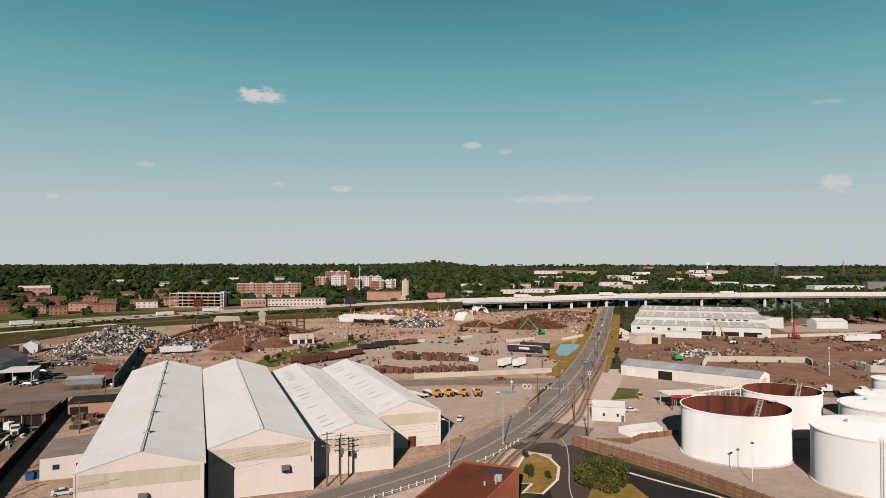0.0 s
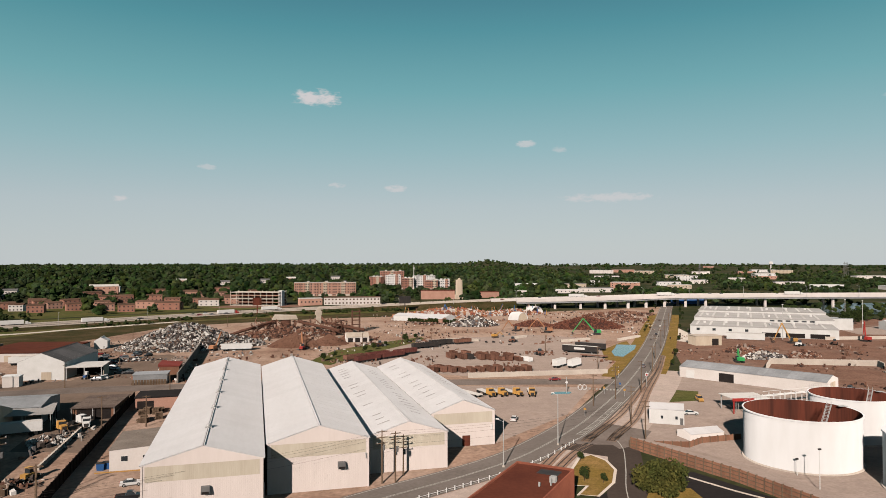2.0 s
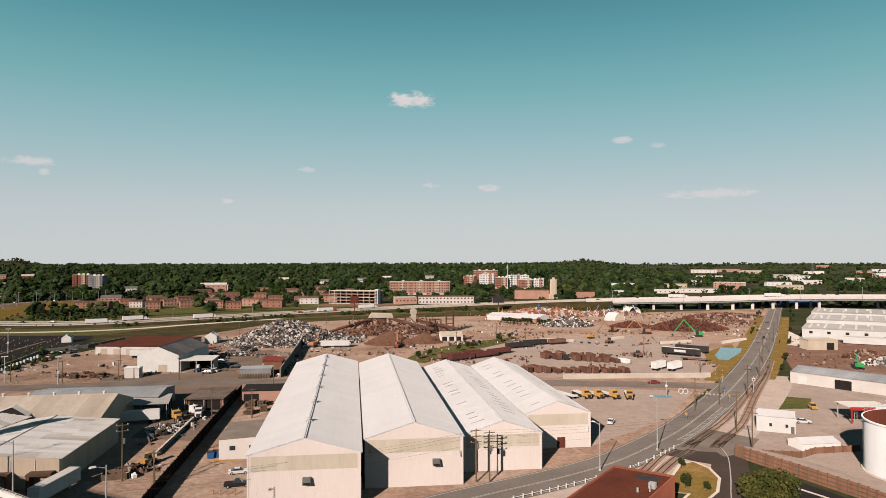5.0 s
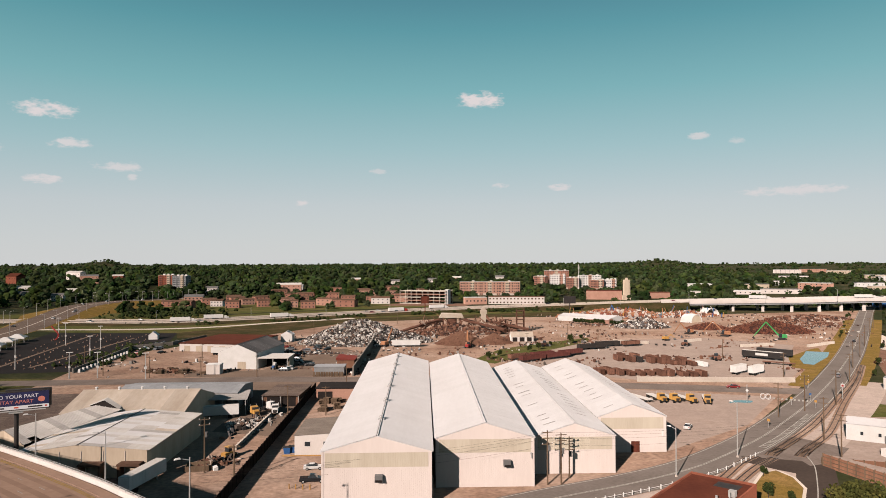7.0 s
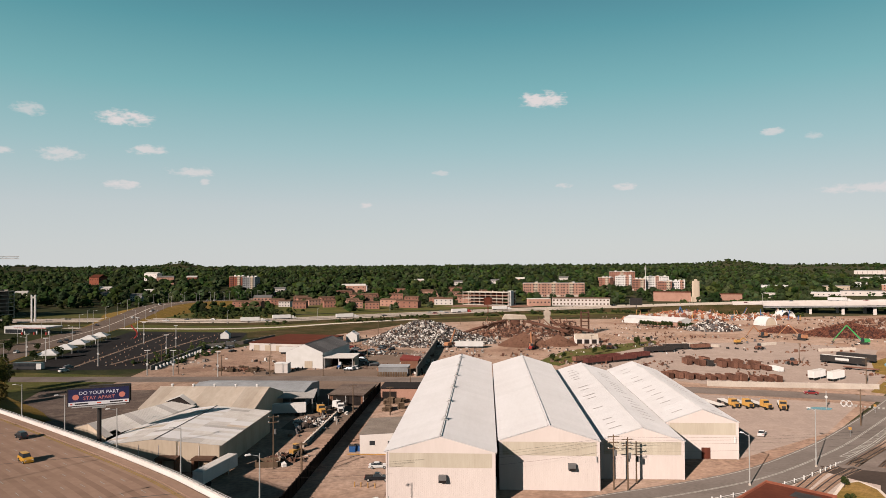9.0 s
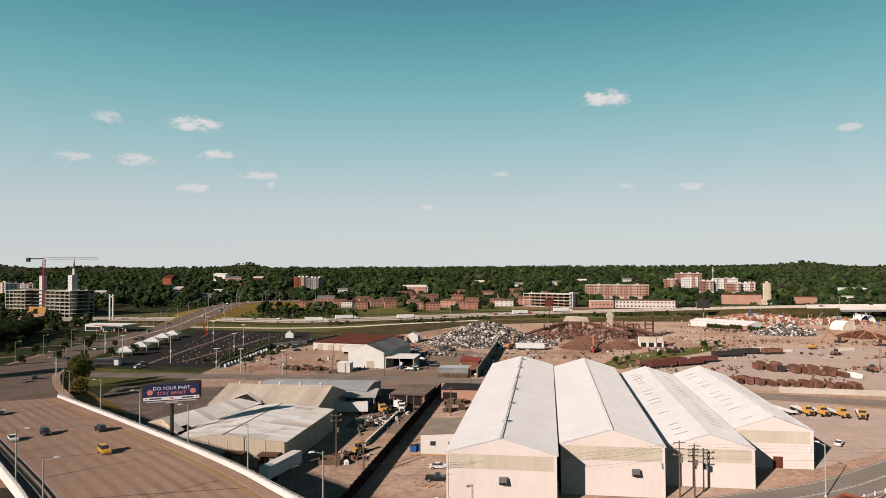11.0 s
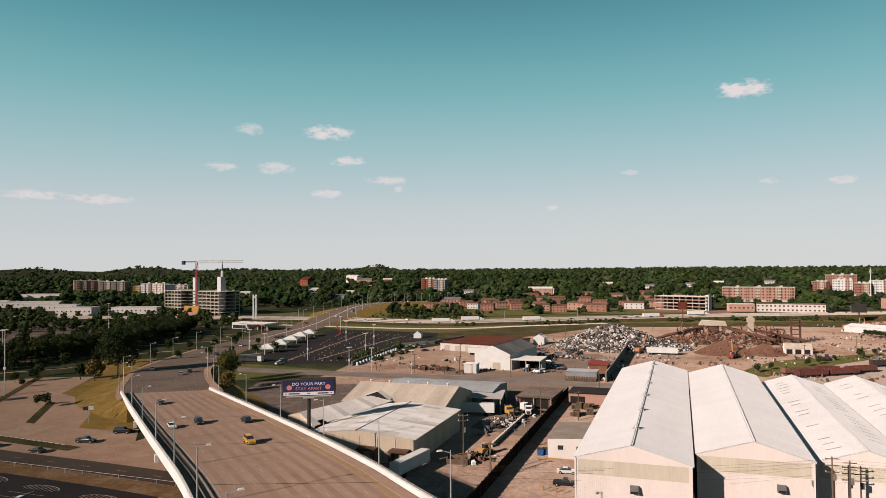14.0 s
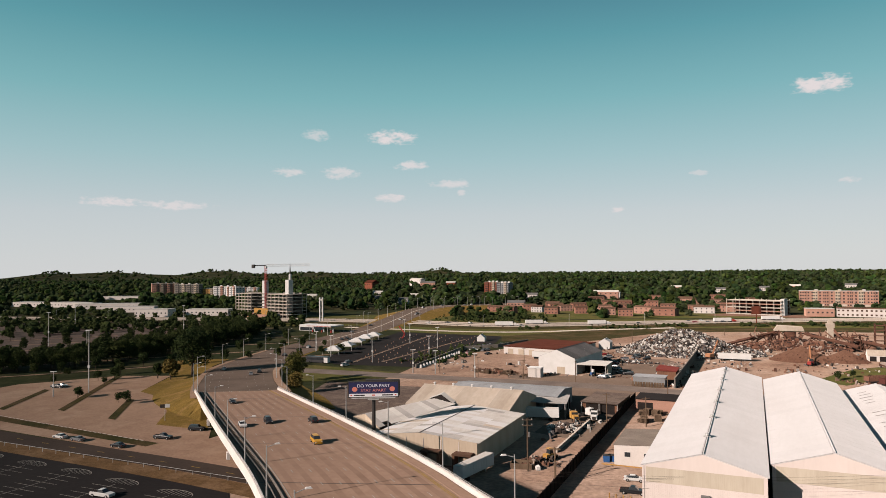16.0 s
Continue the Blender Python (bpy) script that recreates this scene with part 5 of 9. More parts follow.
def bollards(pts):
    for k, (x, y) in enumerate(pts):
        b = thing("bollard", "yellow steel bollard in the yard", "bollard", "yellow bollards", at=pose(x, y, 0.05))
        part("post", Shape().cyl(0, 0, 0, 1.1, 0.12, n=8), M_YELLOW, b)
        part("cap", Shape().cyl(0, 0, 1.1, 1.18, 0.13, 0.05, n=8), M_YELLOW, b)


bollards([(-29.5, 152.2), (-28.0, 151.9), (-26.4, 151.6), (-24.8, 151.4)])
dock = thing("store_building", "low pink brick store with flat black roof", "building", at=pose(-38.5, 249, 0))
part("wall", Shape().box(0, 0, 0, 15.5, 12, 4.0), M_PINKBRICK, dock)
# Dark panel on the solid front, coloured as the shade within.
part("opening", Shape().box(0.6, -0.06, 0, 5.8, 0.02, 3.0), M_DARK, dock, "dark panel for the shaded open front")
part("roof", Shape().box(-0.3, -0.3, 4.0, 16.0, 12.4, 4.3), M_DARKASPHALT, dock, "flat dark brown roof")


flat_store = thing("flat_store", "low store with wide flat brown roof", "building", at=pose(-55.5, 237.5, 0, 0, 0, -3))
part("wall", Shape().box(0.4, 1.5, 0, 12.6, 21, 3.8), M_BROWNWALL, flat_store)
# The store is not hollow: its open front is a shade-dark panel.
part("opening", Shape().box(1.5, 1.42, 0, 11.5, 1.52, 3.2), M_DARK, flat_store, "dark panel for the shaded open front")
part("roof", Shape().box(0, 0, 3.8, 13.0, 21.5, 4.05), M_LOT, flat_store, "flat dark brown roof")
for x in (0.3, 6.5, 12.7):
    part("post", Shape().box(x - 0.1, 0.2, 0, x + 0.1, 0.4, 3.8), M_STEEL, flat_store)


def pallet_stack(x, y, n, rz, group="pallet stacks"):
    p = thing("pallet_stack", "stack of weathered brown wooden pallets", "pallets", group, at=pose(x, y, 0.08, 0, 0, rz))
    for k in range(n):
        part("pallet", Shape().along([(-1.1, 0.12), (-1.1, 0), (-0.9, 0), (-0.9, 0.12), (0.9, 0.12), (0.9, 0), (1.1, 0), (1.1, 0.12), (1.1, 0.22), (-1.1, 0.22)], -0.9, 0.9), M_WOOD, p, at=pose(rng.uniform(-0.1, 0.1), rng.uniform(-0.1, 0.1), k * 0.32))
    return p


rng = random.Random(5)
for k in range(9):
    pallet_stack(rng.uniform(-37, -27), rng.uniform(226, 246), rng.randint(3, 7), rng.uniform(-20, 20))

# ---- metal sheds beside the overpass ----
shed_a = thing("metal_shed", "tan metal shed with patched pale sheet roof", "shed", at=pose(-94, 161.5, 0))
part("wall", Shape().along([(0, 0), (30, 0), (30, 6.4), (14, 7.7), (0, 6.0)], 0, 38.5), M_TAN, shed_a, "tan sheet wall")
for k in range(1, 6):
    part("downpipe", Shape().box(k * 5 - 0.06, -0.15, 0, k * 5 + 0.06, 0, 6.3), M_CREAM, shed_a)
for i in range(18):
    for side, run, tilt, x in ((0, 14.5, 6.9, -0.5), (1, 16.6, 4.65, 30.5)):
        y = i * 2.14
        for j in range(3):
            s = rib_roof(run / 3 + 0.15, 2.12, 0.53)
            m = (pose(x, y, 5.98 if side == 0 else 6.38, 0, 0, 0) @ pose(0, 0, 0, 0, -tilt, 0) @ Matrix.Translation((j * run / 3, 0, 0.01 * j))) if side == 0 else (pose(x, y + 2.14, 6.38, 0, 0, 180) @ pose(0, 0, 0, 0, -tilt, 0) @ Matrix.Translation((j * run / 3, 0, 0.01 * j)))
            old = rng.random()
            part("roof_sheet", s, M_OLDROOF if old < 0.6 else (M_ROOFWHITE if old < 0.84 else (M_TANROOF if old < 0.94 else M_PALEROOF)), shed_a, at=m)
part("ridge_cap", Shape().along([(13.6, 7.72), (14, 7.92), (14.4, 7.72)], -0.2, 38.7), M_GREYROOF, shed_a)
for x in (15.7, 24.5):
    cp = part("loading_canopy", Shape().along([(x - 0.6, 3.4), (x + 5.0, 3.4), (x + 4.7, 3.95), (x - 0.3, 3.95)], -2.6, 0), M_HOUSEROOF, shed_a, "brown roofed loading canopy")
    part("canopy_post", Shape().box(x - 0.3, -2.5, 0, x + 0.3, -0.1, 3.4), M_BROWNWALL, cp)
    part("canopy_post", Shape().box(x + 4.2, -2.5, 0, x + 4.8, -0.1, 3.4), M_BROWNWALL, cp)
    part("loading_door", Shape().box(x + 0.5, -0.08, 0.6, x + 4.0, 0.02, 3.5), M_TAN, cp, "tan roller door")
wing = thing("shed_wing", "low pale roofed wing, its open gable painted shade-dark", "shed")
w_r1, w_r2, w_v1, w_v2 = Vector((-110, 184, 6.0)), Vector((-95.3, 208.2, 7.9)), Vector((-97.2, 170.5, 5.6)), Vector((-87.5, 203, 7.1))
w_b1, w_b2 = Vector((-116, 187, 4.2)), Vector((-103, 212, 5.4))
for front, (p0, p1, q0, q1) in ((True, (w_v1, w_v2, w_r1, w_r2)), (False, (w_r1, w_r2, w_b1, w_b2))):
    for i in range(14):
        f0, f1 = i / 14, (i + 1) / 14 - 0.002
        a0, a1, b0, b1 = p0.lerp(p1, f0), p0.lerp(p1, f1), q0.lerp(q1, f0), q0.lerp(q1, f1)
        if front and i < 3:
            a0, a1 = a0.lerp(b0, 0.12 * (3 - i) * (i % 2)), a1.lerp(b1, 0.12 * (3 - i) * (i % 2))
        sheet = Shape()
        for k in range(4):
            c0, c1, d0, d1 = a0.lerp(a1, k / 4), a0.lerp(a1, (k + 1) / 4), b0.lerp(b1, k / 4), b0.lerp(b1, (k + 1) / 4)
            up = Vector((0, 0, 0.05))
            e0, g0 = c0.lerp(c1, 0.82), d0.lerp(d1, 0.82)
            sheet.add([c0, e0, g0, d0], [(0, 1, 2, 3)]).add([e0 + up, c1 + up, d1 + up, g0 + up], [(0, 1, 2, 3)]).add([e0, e0 + up, g0 + up, g0], [(0, 1, 2, 3)])
        part("roof_sheet", sheet, M_OLDROOF if i % 5 else M_PALEROOF, wing)
foot = lambda p: Vector((p.x, p.y, 0.05))
drop = Vector((0, 0, -0.12))
walls = Shape()
for p, q in ((w_v1, w_r1), (w_r1, w_b1), (w_b1, w_b2), (w_b2, w_r2)):
    walls.add([foot(p), foot(q), q + drop, p + drop], [(0, 1, 2, 3)])
part("wall", walls, M_TAN, wing, "tan sheet wall")
apex, lb, rb = Vector((-94.8, 207.4, 8.9)), Vector((-98.6, 205.4, 7.6)), Vector((-88.2, 202.2, 7.3))
back = Vector((-1.0, 4.5, 0.0))
part("dormer_roof", Shape().add([lb, apex, apex + back, lb + back], [(0, 1, 2, 3)]).add([apex, rb, rb + back, apex + back], [(0, 1, 2, 3)]), M_OLDROOF, wing, "pale sheet roof over the open gable")
# Dark triangle fixed to the small dormer; stands for shade in an open gable.
part("open_gable", Shape().add([lb + back * 0.2, rb + back * 0.2, apex + back * 0.2], [(0, 1, 2)]), M_DARK, wing, "dark sheet painted for the shade in the open gable")
shed_b = shed("gabled_shed", "tan shed with rust-stained gabled roof and vents", "shed", pose(-105.5, 202.5, 0), 36, 29, 6.2, 10.2, M_TAN, M_TANROOF, "x", cols=14)
hole(shed_b, "door", 28, 31.5, 0.1, 3.4, 0, M_DARK, "dark panel for the shaded doorway")
for k in range(5):
    part("ridge_vent", Shape().cyl(4 + k * 7, 14.5, 10.1, 10.9, 0.35, n=8).cyl(4 + k * 7, 14.5, 10.9, 11.2, 0.55, 0.3, n=8), M_WHITE, shed_b, "pale ridge vent")
shed_c = shed("rear_shed", "long low shed with patched blue-grey roof", "shed", pose(-105, 235.5, 0), 42, 21, 5.4, 6.6, M_BLUEROOF, M_BLUEROOF, "x", cols=18)
canopy = thing("lorry_canopy", "blue-grey sheet canopy over parked trailers", "canopy", at=pose(-73.0, 223.5, 0, 0, 0, 10))
for x in (0.4, 8.0, 15.2):
    for y in (0.4, 8.5, 17.0):
        part("post", Shape().box(x - 0.12, y - 0.12, 0, x + 0.12, y + 0.12, 4.8), M_STEEL, canopy)
for k in range(6):
    part("roof_sheet", rib_roof(16.0, 2.98, 0.6), M_PALEROOF, canopy, at=pose(-0.2, k * 3.0, 5.3, 0, 1.5, 0))
# Added near-black wall across the back; it darkens the space under the canopy.
part("back_wall", Shape().box(0, 17.6, 0, 15.6, 17.8, 5.0), M_DARK, canopy, "near-black wall for the shade under the canopy")
box_trailer("long white box trailer under a sheet canopy", pose(-65.8, 221.6, 0.06, 0, 0, 192), 13.5)
box_trailer("white box trailer backed into the shed yard", pose(-62.6, 156.0, 0.06, 0, 0, 80), 14.6)
tractor_unit("yellow lorry cab in the shed yard", M_YELLOW, pose(-54.8, 225, 0.06, 0, 0, -60))
tractor_unit("white lorry cab in the shed yard", M_WHITE, pose(-51.0, 232, 0.06, 0, 0, -30))
tractor_unit("white lorry cab in the shed yard", M_WHITE, pose(-48.6, 227.5, 0.06, 0, 0, -80))


def heap(name, label, category, c, size, high, n, material, piece=(0.4, 1.6), seed=1, flat=0.0, power=1.0):
    """A heap of loose pieces as one mesh."""
    r = random.Random(seed)
    s = Shape()
    core = Shape()
    N = 18
    ring = [(c[0] + size[0] * 0.92 * math.cos(2 * math.pi * k / N), c[1] + size[1] * 0.92 * math.sin(2 * math.pi * k / N), 0.05) for k in range(N)]
    for ri, rr in enumerate((0.66, 0.33)):
        ring += [(c[0] + size[0] * rr * math.cos(2 * math.pi * k / N), c[1] + size[1] * rr * math.sin(2 * math.pi * k / N), high * (1 - rr ** power) * r.uniform(0.75, 1.0)) for k in range(N)]
    ring.append((c[0], c[1], high * 0.9))
    fs = [(i * N + k, i * N + (k + 1) % N, (i + 1) * N + (k + 1) % N, (i + 1) * N + k) for i in range(2) for k in range(N)] + [(2 * N + k, 2 * N + (k + 1) % N, 3 * N) for k in range(N)]
    s.add(ring, fs)
    for _ in range(n):
        a, d = r.uniform(0, 2 * math.pi), math.sqrt(r.random())
        x, y = c[0] + size[0] * d * math.cos(a), c[1] + size[1] * d * math.sin(a)
        z = high * max(0.0, 1 - d ** power) * r.uniform(0.85, 1.08) + 0.15
        q = [r.uniform(*piece) * r.choice((0.4, 0.7, 1.0)) for _ in range(3)]
        m = Matrix.Translation((x, y, z)) @ Euler((r.uniform(0, 6), r.uniform(0, 6), r.uniform(0, 6))).to_matrix().to_4x4()
        s.box(-q[0] / 2, -q[1] / 2, -q[2] / 2, q[0] / 2, q[1] / 2, q[2] / 2, m)
    return stuff(name, s, material, label, category)


heap("scrap_heap", "low heap of mixed pale scrap by the wall", "scrap", (-54.5, 212), (5.5, 6), 1.6, 160, M_SCRAP, (0.3, 1.6), 3)
heap("scrap_heap", "low heap of pallets and scrap in the yard", "scrap", (-52, 172), (4, 4), 1.4, 70, M_RUSTSCRAP, (0.3, 1.5), 4)

loader = thing("yard_loader", "small yellow wheel loader beside a wooden crate", "loader", at=pose(-49.5, 176.5, 0.06, 0, 0, 60))
part("body", Shape().box(-1.8, -0.8, 0.6, 1.0, 0.8, 1.7), M_YELLOW, loader)
part("cab", Shape().taper(-0.6, -0.7, 0.6, 0.7, 1.7, 2.9, 0.1, 0.1, 0.1, 0.1), M_GLASS, loader)
part("cab_roof", Shape().box(-0.7, -0.75, 2.9, 0.7, 0.75, 3.0), M_YELLOW, loader)
part("bucket", Shape().along([(2.2, 0.1), (3.0, 0.1), (2.4, 1.0), (2.2, 1.0)], -1.1, 1.1), M_GREYROOF, loader)
part("lift_arm", Shape().rod((0.8, -0.6, 1.5), (2.3, -0.6, 0.6), 0.12).rod((0.8, 0.6, 1.5), (2.3, 0.6, 0.6), 0.12), M_YELLOW, loader)
for x in (-1.2, 0.8):
    for y in (-0.95, 0.95):
        part("wheel", Shape().cyl(0, 0, -0.2, 0.2, 0.6, n=12), M_TYRE, loader, at=pose(x, y, 0.6, 90))

crate = thing("timber_crate", "low wooden crate of scrap in the shed yard", "crate", at=pose(-54, 167.5, 0.06, 0, 0, 12))
for x0, y0, x1, y1 in ((-3, -2, 3, -1.8), (-3, 1.8, 3, 2), (-3, -1.8, -2.8, 1.8), (2.8, -1.8, 3, 1.8)):
    part("side", Shape().box(x0, y0, 0, x1, y1, 1.3), M_WOOD, crate)

# ---- billboard ----
BB = pose(-97, 167, 0, 0, 0, 27)
board = thing("billboard", "lit digital billboard on a black steel column", "billboard", at=BB @ Matrix.Translation((0, 0, 2.88)) @ Matrix.Diagonal((0.93, 1, 0.85, 1)))
part("column", Shape().cyl(0, 0.6, -3.4, 14.4, 0.55, n=16), M_BLACK, board, "black steel column")
part("cabinet", Shape().box(-7.6, -0.2, 14.0, 7.6, 0.7, 19.2), M_BLACK, board, "black cabinet")
part("catwalk", Shape().box(-6.5, -1.0, 13.8, 6.5, -0.2, 13.95).box(-1.6, -1.1, 13.3, 1.6, -0.2, 13.6), M_STEEL, board, "steel catwalk")
part("back_face", Shape().box(-2.5, 0.7, 14.6, 7.8, 1.6, 19.6, pose(0, 0, 0, 0, 0, -4)), M_BLACK, board, "black rear cabinet")
M_SCREEN = mat("screen_navy", (0.010, 0.011, 0.03), (0.016, 0.016, 0.045), scale=0.3, fine=1, rough=0.5, bump=0, emit=1.0)
M_SCREENWHITE = mat("screen_white", (0.72, 0.70, 0.72), (0.70, 0.68, 0.70), rough=0.5, bump=0, emit=0.1)
M_SCREENSALMON = mat("screen_salmon", (0.62, 0.22, 0.17), (0.60, 0.20, 0.15), rough=0.5, bump=0, emit=0.1)
M_SCREENRED = mat("screen_red", (0.45, 0.06, 0.05), (0.50, 0.10, 0.05), scale=0.8, fine=3, rough=0.5, bump=0, emit=0.3)
screen = part("screen", Shape().box(-7.3, -0.28, 14.25, 7.3, -0.2, 18.95), M_SCREEN, board, "dark navy screen")
part("footer_bar", Shape().box(-7.3, -0.32, 14.25, 7.3, -0.28, 15.25), M_SCREENWHITE, screen, "pale footer strip")
for x, w, mt in ((-6.6, 0.5, M_SCREENRED), (-4.2, 3.2, M_BLACK), (0.0, 1.0, M_SCREENRED), (4.2, 3.2, M_BLACK), (6.6, 0.5, M_SCREENRED)):
    part("footer_mark", Shape().box(x - w / 2, -0.35, 14.55, x + w / 2, -0.32, 14.95), mt, screen)
for x in (-5.6, 5.6):
    part("emblem", Shape().cyl(0, 0, 0, 0.05, 0.8, n=12, m=pose(x, -0.28, 16.7, 90)), M_SCREENSALMON, screen, "salmon round emblem")


def lettering(text, size, material, parent, at):
    cu = bpy.data.curves.new("letters", "FONT")
    cu.body, cu.size, cu.align_x, cu.extrude = text, size, "CENTER", 0.01
    tmp = bpy.data.objects.new("letters", cu)
    scene.collection.objects.link(tmp)
    bpy.context.view_layer.update()
    me = bpy.data.meshes.new_from_object(tmp.evaluated_get(bpy.context.evaluated_depsgraph_get()))
    bpy.data.objects.remove(tmp)
    me.materials.clear()
    me.materials.append(material)
    return part("lettering", me, None, parent, at=at)


lettering("DO YOUR PART", 1.35, M_SCREENWHITE, screen, pose(0, -0.31, 17.35, 90))
lettering("STAY APART", 1.35, M_SCREENSALMON, screen, pose(0, -0.31, 15.85, 90))

# ---- overpass lamps and traffic ----
lamp = street_lamp("slim grey street lamp on the overpass", pose(0, 0, -60), 10.0, 1.6, group="overpass lamps")
for i in range(2, 44, 6):
    x, y, z = deck_line(1.0)[i]
    copy_thing(lamp, pose(x + 0.5, y + 0.5, z, 0, 0, 218))
for i in range(1, 50, 6):
    x, y, z = deck_line(0.012)[i]
    copy_thing(lamp, pose(x, y, z, 0, 0, 45))
for o in [lamp, *lamp.children_recursive]:
    bpy.data.objects.remove(o)


def on_deck(f, i):
    ln = deck_line(f)
    (x0, y0, z0), (x1, y1, z1) = ln[i], ln[i + 1]
    return (x0, y0, z0 + 0.03), math.degrees(math.atan2(y1 - y0, x1 - x0))


for f, i, label, paint, style, back in ((0.19, 15, "white sedan driving over the overpass", M_CARWHITE, "sedan", 0), (0.41, 14, "black sport utility car on the overpass", M_CARBLACK, "suv", 0), (0.56, 20, "amber taxi van on the overpass", M_TAXI, "van", 0),
                                         (0.76, 14, "black sport utility car on the overpass", M_CARBLACK, "suv", 180), (0.30, 6, "black sedan driving over the overpass", M_CARBLACK, "sedan", 0)):
    p, rz = on_deck(f, i)
    car(label, paint, pose(*p, 0, 0, rz + back), style, "cars on the overpass")
for x, y, rz, paint, style, label in ((-192.5, 143, 178, M_CARWHITE, "sedan", "white sedan on the lower road"), (-184.5, 142.8, 178, M_CARGREY, "sedan", "grey sedan on the lower road"), (-166.8, 142.0, 178, M_CARBLACK, "sedan", "black sedan on the lower road"),
                                      (-162.5, 154.3, 10, M_CARBLACK, "pickup", "black pickup parked by the lower road"), (-161, 166.5, 20, M_CARBLACK, "van", "black van parked beside the overpass"), (-278, 205, 15, M_CARBLACK, "pickup", "black pickup in the tan car park"),
                                      (-279, 208, 15, M_CARWHITE, "sedan", "white sedan in the tan car park"), (-133.5, 109.5, 5, M_CARWHITE, "pickup", "white pickup on the black car park")):
    car(label, paint, pose(x, y, 0.15, 0, 0, rz), style, "cars near the overpass")

ps = thing("route_sign", "white and dark twin route sign in dry grass", "sign", at=pose(-182, 173.7, 0.1, 0, 0, 42))
part("post", Shape().cyl(0, 0, 0, 5.4, 0.09, n=6), M_STEEL, ps)
part("plate", Shape().box(0.05, -0.1, 4.3, 1.5, -0.04, 5.5), M_WHITE, ps, "plain white plate")
part("plate", Shape().box(-1.5, -0.1, 4.3, -0.05, -0.04, 5.5), M_BLACK, ps, "dark plate")

# ---- tank yard, rail tracks and main road ----
bund = [(96.5, 163.5), (100.8, 148), (105.2, 131.7), (107.4, 116), (110, 88)]
bw = panel_wall("retaining_wall", "brown board retaining wall below the tank yard", "wall", bund, 3.0, 0.3, 2.4, M_BROWNWALL, M_WOOD)
bl = [(x, y, 3.0) for x, y in curve(bund, 3)]
for h in (0.7, 1.6, 2.5):
    s = Shape()
    for p, q in zip(bund, bund[1:]):
        s.rod((p[0] - 0.3, p[1] - 0.1, h), (q[0] - 0.3, q[1] - 0.1, h), 0.09, n=4)
    part("waling", s, M_WOOD, bw, "horizontal timber waling")
setting("berm", Shape().strip([(x, y, 2.95) for x, y, z in bl], [(x + 0.02, y, 0.07) for x, y, z in offset(bl, -13)]), M_GRAVEL, "pale soil bank behind the retaining wall", "bank")
panel_wall("bund_wall", "low brown board wall round the pump house", "wall", [(97, 165), (112, 160), (118, 163), (131, 163.5)], 1.6, 0.25, 2.4, M_BROWNWALL, M_WOOD)
kb = [(x, y, 0.1) for x, y in curve([(95.5, 140), (100.2, 127), (104.5, 117), (107, 100)], 3)]
setting("kerb_2", wall_along(kb, 0.35, 0, 0.2), M_CONCRETE, "pale concrete kerb of the car park", "kerb")

pump = shed("pump_house", "small low white pump house behind a board wall", "building", pose(116.2, 165.5, 0, 0, 0, 1), 11, 6, 1.9, 2.7, M_WHITEB, M_ROOFWHITE, "x", cols=5)
office = shed("site_office", "white site office with two small windows", "building", pose(116.9, 187.2, 0, 0, 0, -33), 10.2, 8.5, 4.6, 5.6, M_WHITE, M_ROOFWHITE, "x", cols=5)
for x in (3.4, 7.6):
    hole(office, "window", x, x + 0.7, 1.7, 2.6, 0, M_GLASS, "small dark window")
hole(office, "door", 9.0, 9.9, 0.1, 2.1, 0, M_GREYROOF, "grey door")

for x, y, h in ((117.8, 122.1, 9.0), (121.6, 132.7, 3.7)):
    yl = thing("yard_lamp", "thin white lamp post before the tanks", "lamp post", "tank yard lamps", at=pose(x, y, 1.0))
    part("post", Shape().cyl(0, 0, -1.2, h - 1.0, 0.09, 0.07, n=6), M_WHITE, yl)
    part("lamp_head", Shape().box(-0.3, -0.2, h - 1.0, 0.3, 0.2, h - 0.7), M_BLACK, yl, "small dark floodlight")
patch("tar_patch_1", [(80.3, 172.1), (93.4, 167.4), (92.8, 158.7), (90.2, 154.1), (83.6, 160.8), (79.6, 166.5)], 0.165, M_SHADEROAD, "dark tar patch in the junction", "road")
rack = thing("loading_rack", "red-edged lorry loading canopy with pipes", "canopy", at=pose(151.5, 199.5, 0, 0, 0, -10))
for x in (0.4, 6, 11.6):
    for y in (-8.6, -0.4):
        part("post", Shape().box(x - 0.15, y - 0.15, 0, x + 0.15, y + 0.15, 4.6), M_RED if y < -5 else M_STEEL, rack)
part("roof", Shape().box(-0.3, -9.2, 4.9, 12.3, 0.3, 5.1), M_OLDROOF, rack, "pale sheet roof")
part("fascia", Shape().box(-0.4, -9.4, 4.2, 7.0, -9.2, 5.2), M_RED, rack, "red fascia board")
part("fascia", Shape().box(7.0, -9.4, 4.2, 12.4, -9.2, 5.2), M_WHITE, rack, "white fascia board")
for k in range(4):
    part("loading_arm", Shape().rod((2 + k * 2.5, -7, 0.2), (2 + k * 2.5, -7, 3.2), 0.12).rod((2 + k * 2.5, -7, 3.2), (2.8 + k * 2.5, -7, 3.6), 0.1).rod((2.8 + k * 2.5, -7, 3.6), (2.8 + k * 2.5, -7, 1.2), 0.1), M_STEEL, rack, "steel loading arm")
part("platform", Shape().box(1, -6, 1.6, 11, -3, 1.75), M_DARK, rack, "dark platform")
pipes = thing("pipe_rack", "white pipe rack running across the tank yard", "pipework", at=pose(163, 193, 0, 0, 0, 6))
